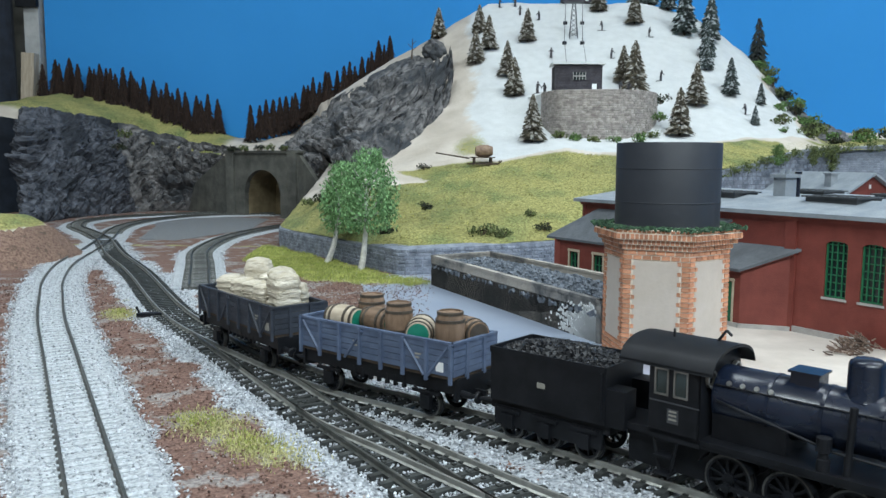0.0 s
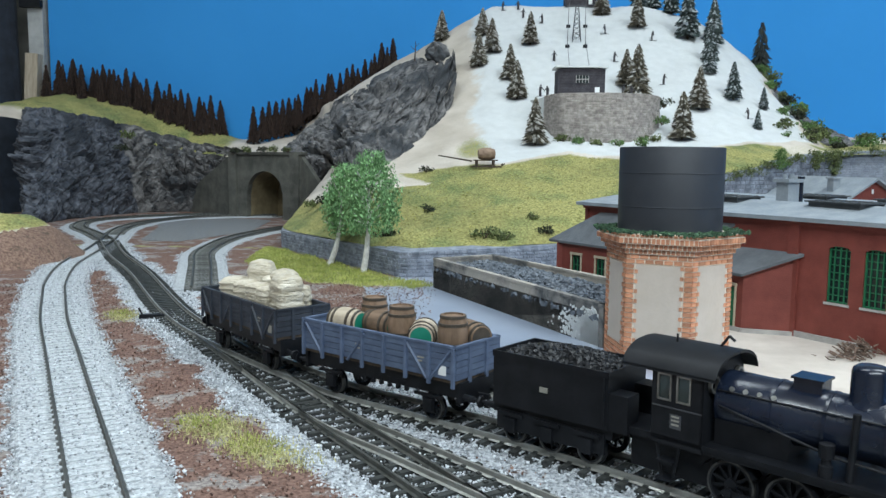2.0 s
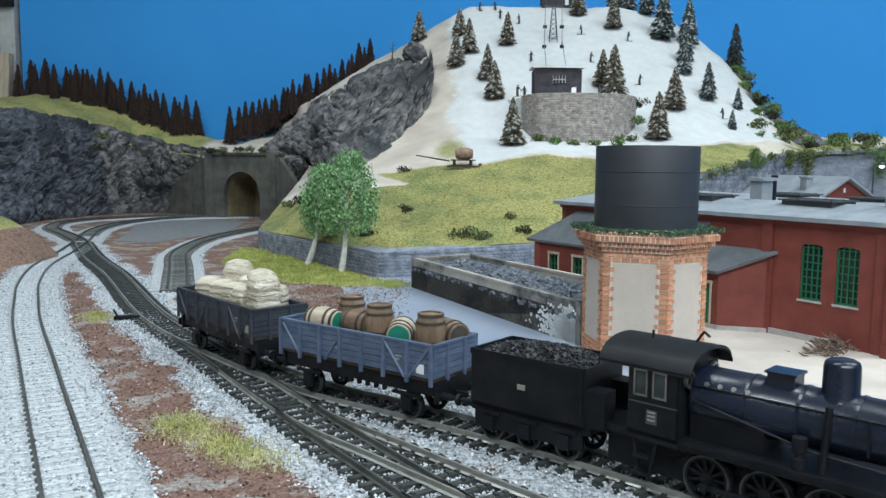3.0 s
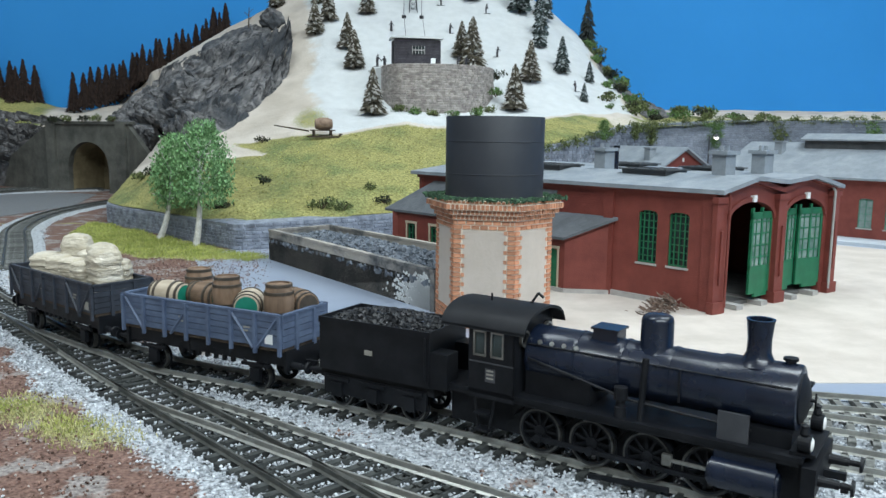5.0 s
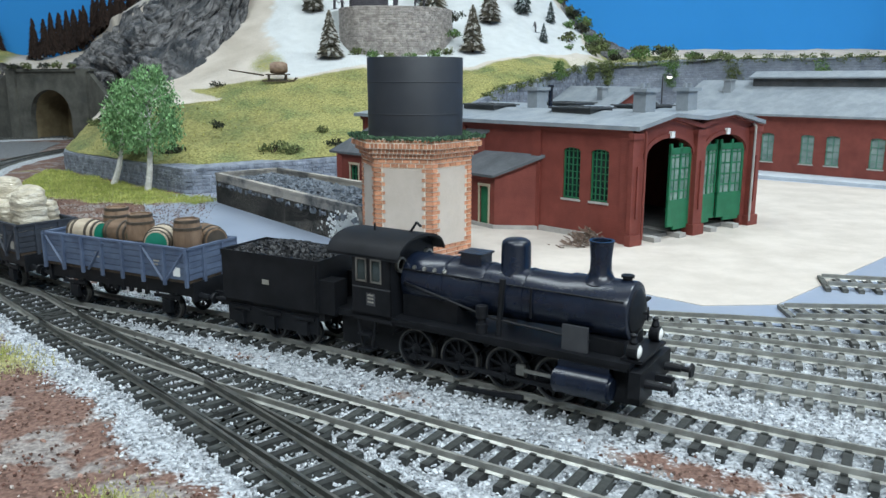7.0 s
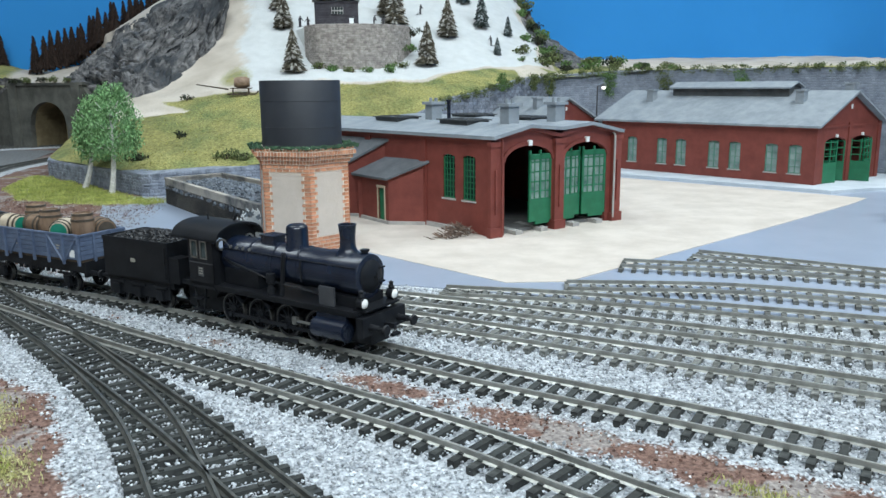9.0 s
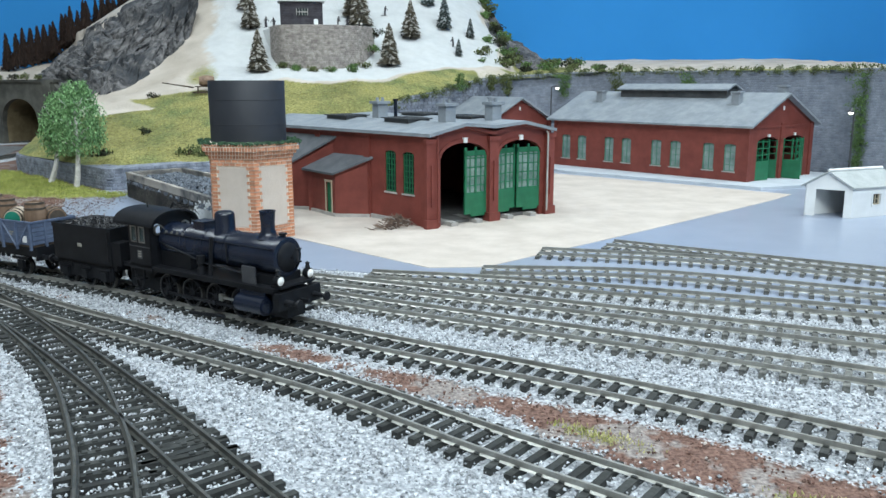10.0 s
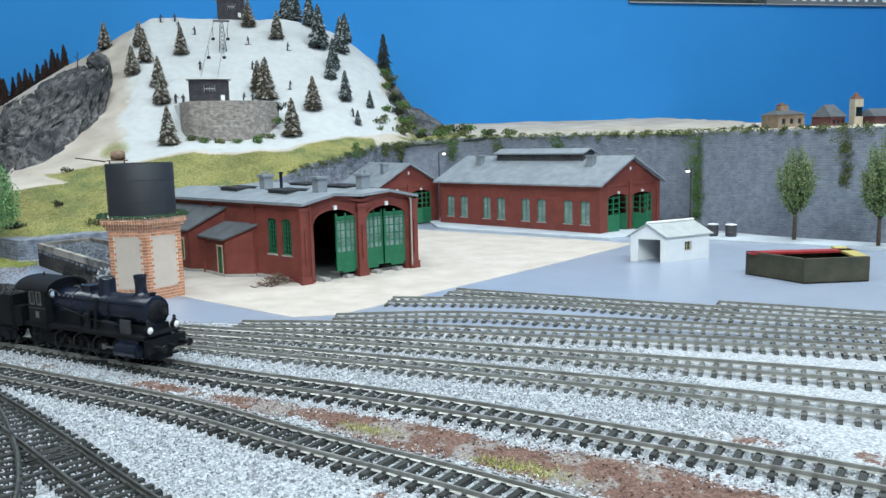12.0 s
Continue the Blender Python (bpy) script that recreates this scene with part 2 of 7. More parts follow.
def window(parent, m, u0, u1, zb, zt, rise=0.0, cols=3, rows=5, bar=GREEN, trim=None, name="window", pane=None):
    """Bars and glass in an opening, set back a little; pane is a sub-part."""
    bm = bmesh.new()
    t = 0.10
    box(bm, u0, 0.12, zb, u0 + t, 0.25, zt + rise * 0.4)
    box(bm, u1 - t, 0.12, zb, u1, 0.25, zt + rise * 0.4)
    box(bm, u0 + t, 0.12, zb, u1 - t, 0.25, zb + t)
    box(bm, u0 + t, 0.12, zt + rise * 0.7, u1 - t, 0.25, zt + rise * 0.7 + t)
    for i in range(1, cols):
        x = u0 + (u1 - u0) * i / cols
        box(bm, x - 0.035, 0.13, zb, x + 0.035, 0.22, zt + rise)
    for j in range(1, rows + 1):
        z = zb + (zt - zb) * j / rows
        box(bm, u0, 0.14, z - 0.03, u1, 0.21, z + 0.03)
    w = part(name, bm, bar, parent, at=m)
    bm = bmesh.new()
    box(bm, u0, 0.26, zb, u1, 0.29, zt + rise)
    part("pane", bm, pane or GLASS, w)
    bm = bmesh.new()
    box(bm, u0 - 0.1, -0.08, zb - 0.15, u1 + 0.1, 0.1, zb)
    part("sill", bm, trim or PLINTH, w)
    if trim:
        bm = bmesh.new()
        box(bm, u0 - 0.16, -0.05, zb, u0, 0.05, zt + rise)
        box(bm, u1, -0.05, zb, u1 + 0.16, 0.05, zt + rise)
        box(bm, u0 - 0.2, -0.07, zt + rise, u1 + 0.2, 0.05, zt + rise + 0.2)
        part("surround", bm, trim, w, "cream stone surround")
    return w


def plane_roof(parent, pts, mat, th=0.22, name="roof"):
    """A sloping slab on four corner points."""
    bm = bmesh.new()
    a = [bm.verts.new(p) for p in pts]
    b = [bm.verts.new((p[0], p[1], p[2] - th)) for p in pts]
    n = len(pts)
    bm.faces.new(a), bm.faces.new(b[::-1])
    for i in range(n):
        bm.faces.new((a[i], b[i], b[(i + 1) % n], a[(i + 1) % n]))
    return part(name, bm, mat, parent)


def unit(a):
    return math.cos(math.radians(a)), math.sin(math.radians(a))




# ---------------------------------------------------------------- setting
def room():
    bm = bmesh.new()
    box(bm, -96, -150, -1.4, 213, 178, -0.6)
    tagged(part("ground", bm, EARTH), "brown scatter-covered baseboard of a model railway layout", "baseboard", kind="structure")
    bm = bmesh.new()
    box(bm, -96, 176, -1, 215, 178, 70)
    tagged(part("backdrop", bm, SKYBLUE), "plain blue painted sky backdrop behind the layout", "backdrop", kind="structure")
    bm = bmesh.new()
    box(bm, 213, -150, -1, 215, 176, 70)
    tagged(part("backdrop", bm, SKYBLUE), "plain blue painted sky backdrop beside the layout", "backdrop", kind="structure")
    plain = material("room_paint", (0.55, 0.55, 0.53), (0.6, 0.6, 0.58), 2, 0.9)
    bm = bmesh.new()
    box(bm, -300, -300, 170, 300, 300, 175)
    tagged(part("ceiling", bm, plain), "plain pale room ceiling", "ceiling", kind="structure")
    for n, b in (("wall_north", (-300, 200, -90, 300, 204, 170)), ("wall_south", (-300, -300, -90, 300, -296, 170)), ("wall_east", (296, -296, -90, 300, 200, 170)), ("wall_west", (-300, -296, -90, -296, 200, 170))):
        bm = bmesh.new()
        box(bm, *b)
        tagged(part(n, bm, plain), "plain pale room wall", "wall", kind="structure")
    bm = bmesh.new()
    box(bm, -300, -300, -95, 300, 204, -90)
    tagged(part("floor", bm, material("room_floor", (0.2, 0.18, 0.16), (0.25, 0.22, 0.2), 5, 0.6)), "plain room floor", "floor", kind="structure")


room()

# track centre lines
MAIN = [(-40, 158), (-52, 152), (-57, 140), (-56, 124), (-49, 104), (-40, 88), (-31, 73.8), (-19.2, 53.6), (-11.6, 43.8)]
TRACKS = {
    "B": MAIN[4:] + [(-4.4, 36.3), (0.2, 33.0), (6.6, 28.3), (12.9, 22.9), (21.2, 15.4), (29.2, 9.0), (35.6, 3.4), (46.5, -7), (58, -19)],
    "D": [(-14.6, 47.2), (-9.3, 39.6), (-3.7, 31.5), (1.6, 24.2), (5.7, 18.1), (8.9, 12.6), (11.2, 7), (12.4, 3.3), (13.3, -1), (13.6, -8), (13, -18)],
    "C": [(-9.3, 39.6), (-4.0, 32.0), (0.0, 27.9), (4.5, 23.4), (10.2, 18.2), (15.7, 13.3), (20.2, 9.1), (25.2, 3.4), (31.1, -2.8), (40, -13)],
    "K": [(1.6, 24.2), (5.9, 18.3), (9.9, 12.4), (13.6, 6.5), (16.2, 2.2), (20, -4), (26, -14)],
    "A": [(6, -8), (0, 5), (-4, 13), (-9.6, 22.5), (-16.2, 33.3), (-21.5, 42), (-27.1, 51.2), (-32, 60), (-36, 67.5), (-41, 79), (-45, 92), (-49, 104)],
    "far": [(-49, 104), (-56, 114), (-64, 125), (-68, 137), (-64, 149), (-54, 158), (-44, 163)],
    "inner": MAIN[:5][::-1],
    "E1": [(-2, 42.4), (1.5, 39.2), (6.8, 34.9), (13.5, 31.0), (26, 23.4), (40.5, 14.2), (55.7, 4), (68, -6), (82, -18)],
    "E2": [(1.5, 39.2), (6.6, 33.6), (12.7, 28.6), (22, 21.6), (38, 10.1), (52, -0.7), (62, -10), (74, -22)],
    "T3": [(22, 28.6), (30, 25.4), (43.2, 18.4), (59.9, 8.8), (75, -2.5), (90, -14)],
    "mid": [(-22, 66), (-27, 80), (-31.5, 93), (-33.6, 108), (-32.5, 121), (-29.5, 132), (-22, 144)],
}


# ---------------------------------------------------------------- railway track
RAIL_TOP = 0.45
sl_mesh = {}
LAID = []
# lines that branch off and lie on the same long sleepers
NEIGHBOURS = {a: [q for b in bs for q in spline(TRACKS[b], 0.25)] for a, bs in (("B", ("D", "C", "E1", "E2")), ("D", ("C", "K")), ("C", ("K",)), ("E1", ("E2", "T3")), ("A", ("inner", "far")))}


def sleeper_mesh(mat):
    if mat.name not in sl_mesh:
        bm = bmesh.new()
        box(bm, -1.5, -0.14, -0.1, 1.5, 0.14, 0.2)
        for s in (-0.83, 0.83):
            for o in (-0.12, 0.12):
                box(bm, s + o - 0.05, -0.1, 0.2, s + o + 0.05, 0.1, 0.26)
        sl_mesh[mat.name] = finish(bm, "sleeper", mat)
    return sl_mesh[mat.name]


def track(pts, label, rail=RAIL, sleeper=SLEEPER, pitch=0.8, lift=0.0, ties=True, bare=False, key=""):
    t = thing("railway_track", label, "railway track", place(0, 0, lift), "railway tracks")
    path = spline(pts, 1.0)
    for s in (-0.86, 0.86):
        bm = bmesh.new()
        sweep(bm, path, [(s - 0.12, 0.2), (s + 0.12, 0.2), (s + 0.04, 0.26), (s + 0.05, 0.38), (s + 0.05, RAIL_TOP), (s - 0.05, RAIL_TOP), (s - 0.05, 0.38), (s - 0.04, 0.26)])
        part("rail", bm, rail, t)
    if ties:
        path = spline(pts, pitch)
        rnd = random.Random(len(path))
        for p, n in list(zip(path, normals2(path)))[:299]:
            if not bare and any((p - q).length < 2.3 for q in LAID):
                continue
            d = Vector((n.y, -n.x, 0))
            ends = [0.0]
            for q in NEIGHBOURS.get(key, ()):
                if abs((q - p).dot(d)) < 0.3 and (q - p).length < 2.7:
                    ends.append((q - p).dot(n))
            lo, hi = min(ends), max(ends)
            p = p + n * ((lo + hi) / 2)
            a = math.degrees(math.atan2(n.y, n.x)) + rnd.uniform(-1.5, 1.5)
            piece("sleeper", sleeper_mesh(sleeper), t, place(p.x, p.y, 0, a) @ Matrix.Diagonal((1 + (hi - lo) / 3.0, 1, 1, 1)))
        LAID.extend(spline(pts, 0.5))
    return t


def bed(pts, label, width=3.3, name="ballast_bed", lift=0.0, mat=BALLAST):
    bm = bmesh.new()
    sweep(bm, spline(pts, 1.5), [(-width, -0.5), (width, -0.5), (width - 0.9, 0.06 + lift), (-width + 0.9, 0.06 + lift)])
    return tagged(part(name, bm, mat), label, "ballast", kind="structure")


STEEL = "weathered flat-bottom model track on dark plastic sleepers"
track(TRACKS["B"], STEEL, key="B")
track(TRACKS["D"], "dark weathered turnout track on black plastic sleepers", RAIL_DARK, key="D")
track(TRACKS["C"], STEEL, key="C")
track(TRACKS["K"], "dark weathered turnout track on black plastic sleepers", RAIL_DARK, key="K")
track(TRACKS["A"], "curving model track almost buried in pale grey ballast", RAIL_DARK, PALE_SLEEPER, 0.75, key="A")
for k in ("far", "inner", "mid"):
    track(TRACKS[k], "dark curving model track before the rock face", RAIL_DARK, YARD_SLEEPER, key=k)
for k in ("E1", "E2", "T3"):
    track(TRACKS[k], "nickel-railed yard track on dark plastic sleepers", sleeper=YARD_SLEEPER, key=k)
for pts in ([(40.7, 35.8), (59.6, 20.2)], [(34.7, 33.8), (47, 28.2), (58.4, 18.9), (67.5, 12.9)], [(29.4, 28.6), (39.7, 25.8), (52, 18.2), (64.5, 10.2)], [(59.4, 23), (66, 17.6), (74, 11)]):
    track(pts, "loose length of new model track lying on the yard board", sleeper=YARD_SLEEPER, bare=True)
for i, k in enumerate(("A", "far", "inner", "mid")):
    bed(TRACKS[k], "pale grey crushed-stone ballast bed", lift=0.004 * i + (0.1 if k == "A" else 0.06), width=3.2)


# ---------------------------------------------------------------- terrain
def hill_height(x, y, rough=1.0):
    zf = lerp_table([(70, 2.0), (80, 2.4), (104, 11.0), (116, 14.8), (130, 22), (160, 42), (180, 43)], y)
    d = 0.0
    if x > 30:
        d = 0.018 * (x - 30) ** 2 * zf / 42 + 0.05 * max(0.0, x - 52.5) ** 2
    if x < 3:
        d = 0.58 * (3 - x) * zf / 42
    floor_z = 2.4 if x < 20 else lerp_table([(20, 4), (45, 12.3), (60, 13.6), (200, 15)], x) + max(0.0, y - 110) * 0.055
    z = max(zf - d, floor_z)
    if x < 47:
        rim = lerp_table([(-24.5, 2.3), (-5, 2.5), (11, 2.8), (20, 4.6), (33, 9.4), (47, 12.9)], x)
        z = min(z, rim + 0.1 + max(0.0, y - wall_y(x)) * lerp_table([(-22, 0.22), (-8, 0.8)], x) + (1.5 * max(0.0, y - max(148.0, wall_y(x) + 1)) if x < -8 else 0.0))
        rough *= min(1.0, 0.15 + max(0.0, y - wall_y(x)) * 0.2)
    return z + rough * (0.5 * noise.noise((x * 0.12, y * 0.12, 3.0)) + 0.22 * noise.noise((x * 0.5, y * 0.5, 1.0)))


WALL_LINE = [(-40, 164), (-33, 156), (-29, 142), (-27, 118), (-24.5, 103), (-21.6, 97.5), (-13.2, 86.2), (-5.2, 76.6), (2.6, 79.5), (10.5, 83.8), (20, 92), (33, 103), (47, 109), (60, 108), (66, 104), (84.5, 80), (87.5, 72), (92, 60), (98, 50.5), (140, -5)]


def wall_y(x):
    return lerp_table(WALL_LINE, x)


def cover_material():
    """Snow, grass and bare plaster, told apart by two masks carried on the mesh."""
    m = bpy.data.materials.new("mountain_cover")
    m.use_nodes = True
    nt = m.node_tree
    b = nt.nodes["Principled BSDF"]
    b.inputs["Roughness"].default_value = 0.95
    tc = nt.nodes.new("ShaderNodeTexCoord")
    at = nt.nodes.new("ShaderNodeAttribute")
    at.attribute_name = "cover"
    sep = nt.nodes.new("ShaderNodeSeparateColor")
    nt.links.new(at.outputs["Color"], sep.inputs[0])

    def tex(scale, detail=6):
        n = nt.nodes.new("ShaderNodeTexNoise")
        n.inputs["Scale"].default_value, n.inputs["Detail"].default_value = scale, detail
        nt.links.new(tc.outputs["Object"], n.inputs["Vector"])
        return n.outputs["Fac"]

    def ramp(src, a, b_, p=0.35, q=0.65):
        r = nt.nodes.new("ShaderNodeValToRGB")
        r.color_ramp.elements[0].position, r.color_ramp.elements[1].position = p, q
        r.color_ramp.elements[0].color, r.color_ramp.elements[1].color = rgb(a), rgb(b_)
        nt.links.new(src, r.inputs[0])
        return r.outputs[0]

    def mix(f, a, b_):
        n = nt.nodes.new("ShaderNodeMix")
        n.data_type = "RGBA"
        nt.links.new(f, n.inputs[0])
        nt.links.new(a, n.inputs[6])
        nt.links.new(b_, n.inputs[7])
        return n.outputs[2]

    def edge(mask, jitter):
        """A mask with a ragged, grainy edge."""
        a = nt.nodes.new("ShaderNodeMath")
        a.operation = "MULTIPLY_ADD"
        nt.links.new(jitter, a.inputs[0])
        a.inputs[1].default_value = 0.7
        nt.links.new(mask, a.inputs[2])
        r = nt.nodes.new("ShaderNodeMapRange")
        r.inputs[1].default_value, r.inputs[2].default_value = 0.70, 1.0
        nt.links.new(a.outputs[0], r.inputs[0])
        return r.outputs[0]

    fine, mid = tex(420), tex(70)
    snow = mix(ramp(tex(12), (0, 0, 0), (0.7, 0.7, 0.7), 0.45, 0.7), ramp(mid, (0.55, 0.575, 0.58), (0.60, 0.625, 0.63)), ramp(mid, (0.49, 0.51, 0.52), (0.54, 0.56, 0.57)))
    plaster = ramp(tex(16), (0.44, 0.39, 0.33), (0.60, 0.545, 0.48))
    g1 = ramp(fine, (0.12, 0.115, 0.03), (0.44, 0.42, 0.16), 0.3, 0.7)
    g2 = ramp(fine, (0.05, 0.07, 0.022), (0.23, 0.27, 0.10), 0.3, 0.7)
    grass = mix(ramp(tex(22), (0, 0, 0), (1, 1, 1), 0.45, 0.66), g1, g2)
    grass = mix(ramp(tex(7), (0, 0, 0), (0.75, 0.75, 0.75), 0.5, 0.7), grass, ramp(tex(180), (0.05, 0.055, 0.015), (0.30, 0.28, 0.10), 0.3, 0.7))
    col = mix(edge(sep.outputs[0], mid), plaster, snow)
    col = mix(edge(sep.outputs[1], fine), col, grass)
    nt.links.new(col, b.inputs["Base Color"])
    bp = nt.nodes.new("ShaderNodeBump")
    bp.inputs["Strength"].default_value, bp.inputs["Distance"].default_value = 0.6, 0.002
    nt.links.new(tex(300), bp.inputs["Height"])
    nt.links.new(bp.outputs[0], b.inputs["Normal"])
    return m


COVER = cover_material()


def step(v, a, b):
    t = max(0.0, min(1.0, (v - a) / (b - a)))
    return t * t * (3 - 2 * t)


def cover_of(x, y, z):
    n = 2.5 * noise.noise((x * 0.1, y * 0.1, 7))
    snow = step(x + n, -1.9 - (y - 120) * 0.055, 4.6 - (y - 120) * 0.04)
    line = lerp_table([(-10, 108), (4, 104.5), (14, 110), (21, 108), (30, 110), (40, 117), (53, 124), (60, 128)], x)
    snow *= step(y + n * 0.4, line - 0.8, line + 0.8) * (1 - step(x + n, 51, 55))
    g = 1 - step(y + n * 0.5, line - 2.2, line + 0.4)
    if x < 4:
        g = max(g * step(x - (105 - y) * 0.9, -9.5, -7.5) if y > 100 else g, 0.62 * step(1.15 - math.hypot((x - 1.0 + (y - 112) * 0.1) / 4, (y - 112.5) / 8) + n * 0.08, 0, 0.9))
    if -26 < x < -8 and y < 135:
        g = max(g, 1 - step(y + n, wall_y(x) + 10, wall_y(x) + 16))
    if x > 46:
        far = step(y, wall_y(x) + 2.5, wall_y(x) + 9)
        g = max(g * 0.4, (1 - far)) if y < 122 or x > 58 else g
        g = max(g, 0.9 * step(x, 53, 56) * (1 - step(x, 62, 70)) * step(y, 112, 116))
    return snow, g


def ground_sheet(name, xs, ny, y_front, y_back, height, cover, label, category, mat=None):
    bm = bmesh.new()
    lay = bm.verts.layers.float_color.new("cover")
    grid = []
    for x in xs:
        a, b = y_front(x), y_back(x)
        col = []
        for j in range(ny + 1):
            y = a + (b - a) * (j / ny)
            v = bm.verts.new((x, y, height(x, y)))
            s, g = cover(x, y, v.co.z)
            v[lay] = (s, g, 0, 1)
            col.append(v)
        grid.append(col)
    for a, b in zip(grid, grid[1:]):
        for j in range(ny):
            bm.faces.new((a[j], b[j], b[j + 1], a[j + 1])).smooth = True
    ob = part(name, bm, mat or COVER)
    for p in ob.data.polygons:
        p.use_smooth = True
    return tagged(ob, label, category, kind="structure")


ground_sheet("hill", [-40 + 0.9 * i for i in range(122)] + [70 + 3 * i for i in range(24)], 110, wall_y, lambda x: 176.3, hill_height, cover_of, "plaster mountain with snow on top and yellow-green grass below", "hill")


# left hill: grass shoulder behind the rock face
def left_height(x, y):
    edge = lerp_table([(-112, 20), (-90, 20.4), (-74, 18.5), (-66, 15), (-50, 13.2), (-38, 12.6)], x)
    crest = lerp_table([(-112, 24), (-95, 25), (-89.6, 25.7), (-74.8, 22.9), (-65, 19.9), (-52.7, 16.0), (-46, 15.4), (-38, 17)], x)
    f = lerp_table([(-112, 132), (-90, 150), (-84, 151.5), (-77, 157.5), (-72, 161.8), (-67, 164), (-61, 166.2), (-54, 163.2), (-47, 159.8), (-38, 152)], x)
    t = max(0.0, min(1.0, (y - f) / (172 - f)))
    return edge - 1.3 * (1 - t) ** 6 + (crest - edge) * t + 0.4 * noise.noise((x * 0.2, y * 0.2, 5))


ground_sheet("hill", [-95.5 + 1.2 * i for i in range(49)], 24, lambda x: lerp_table([(-112, 132), (-90, 150), (-84, 151.5), (-77, 157.5), (-72, 161.8), (-67, 164), (-61, 166.2), (-54, 163.2), (-47, 159.8), (-38, 152)], x), lambda x: 176.3, left_height, lambda x, y, z: (0.0, 0.95 * step(y, 150, 158) * (1 - step(x, -56, -48))), "grassy shoulder above the dark rock face", "hill")


def crag(name, base, top, mat, label, nu=90, nv=60, depth=2.6, seed=0.0, grow=1.0, drape=False):
    """A broken rock face between a foot line and a top line of (x, y, z) corners."""
    def along_line(line, u):
        k = u * (len(line) - 1)
        i = min(int(k), len(line) - 2)
        return Vector(line[i]).lerp(Vector(line[i + 1]), k - i)

    bm = bmesh.new()
    grid = []
    for i in range(nu + 1):
        u = i / nu
        a, b = along_line(base, u), along_line(top, u)
        d = (along_line(base, min(1, u + 0.03)) - along_line(base, max(0, u - 0.03))).normalized()
        out = Vector((d.y, -d.x, 0.35))
        col = []
        for j in range(nv + 1):
            v = j / nv
            p = a.lerp(b, v)
            g = Vector((p.x * 0.17, p.y * (0.06 if drape else 0.17), p.z * 0.17 + seed))
            g += 0.3 * noise.noise_vector(g * 1.3)
            r = 0.0
            for scale, amp, tilt in ((1.25, 0.75, 1.0), (2.9, 0.42, 0.75), (6.5, 0.16, 0.4)):
                cell = noise.voronoi(g * scale)
                c = cell[1][0]
                crack = min(1.0, (cell[0][1] - cell[0][0]) * 5.0)
                lean = noise.noise_vector(c * 7.3)
                r += amp * (crack * (0.55 + 0.45 * noise.cell(c * 5.1)) + tilt * lean.dot(g * scale - c))
            r += 0.10 * noise.fractal(g * 7.0, 1.0, 2.1, 3)
            k = math.sin(math.pi * min(1, v * 1.05)) ** 0.5 if v < 0.95 else 0.25
            edge = min(1.0, 8 * u * grow + 0.15, 8 * (1 - u) * grow + 0.15)
            q = p + out * (depth * (0.75 if drape else 0.85) * r * k * edge) + Vector((0, 0, 0.4 * r * edge))
            if drape and q.y > wall_y(q.x):
                q.z = max(q.z, hill_height(q.x, q.y) + 0.1 + 1.25 * depth * max(0.0, r - 0.2) * min(1.0, 4 * (1 - v), 4 * edge))
                q.z = hill_height(q.x, q.y) - 0.15 + (q.z - hill_height(q.x, q.y)) * min(1.0, 7 * v)
            col.append(bm.verts.new(q))
        grid.append(col)
    for a, b in zip(grid, grid[1:]):
        for j in range(nv):
            bm.faces.new((a[j], b[j], b[j + 1], a[j + 1]))
    return tagged(part(name, bm, mat), label, "rock face", kind="structure")


crag("rock_face", [(-88, 151, -0.5), (-74.6, 129, -0.5), (-75, 136, -0.5), (-75.5, 144, -0.5), (-74, 154, -0.5), (-71, 163, -0.5)], [(-90, 154, 20.3), (-86.5, 150, 20.8), (-84, 152, 20.8), (-81, 155, 20.2), (-77, 158, 19.4), (-72, 162, 17.5)], DARKROCK, "blue-black cast plaster rock face", 110, 70, 3.0, 2.0)
crag("rock_face", [(-72, 162, -0.5), (-68, 167, -0.5), (-62, 169, -0.5), (-54, 166, 5), (-49, 164, 10)], [(-73, 160.5, 18.6), (-67, 164, 16.4), (-61, 166.5, 15.0), (-54, 163.5, 14.0), (-47, 160, 13.3)], ROCK, "grey broken cast plaster rock with pale ledges", 90, 50, 2.4, 9.0)
crag("rock_face", [(-31, 150, 8), (-27.5, 146, 6), (-23.5, 140, 3), (-20.5, 128, 2.5), (-18.5, 114, 3.2), (-16.0, 109, 7.0), (-8.6, 118, 13.8), (-3.8, 129, 19.5), (-2.8, 140, 24.0)], [(-39, 157, 12.8), (-38, 157, 13.5), (-34, 158, 17.5), (-28, 158, 20.8), (-24, 157, 24), (-18, 154, 28.0), (-13, 153, 30.5), (-8, 149, 30.2), (-4, 143, 26.5)], ROCK, "grey broken cast plaster rock cliff on the mountain side", 190, 140, 3.4, 4.0, drape=True)
crag("rock_face", [(58, 124, 13.6), (64, 132, 14.0), (69, 143, 14.5), (71, 156, 15.2), (70, 170, 16.5)], [(53.0, 128, 14.8), (52.6, 135, 17.5), (52.4, 145, 22.0), (52.6, 155, 26.4), (55, 168, 27.6)], ROCK, "grey-green rock outcrop on the flank beside the snow", 70, 70, 1.0, 14.0, drape=True)


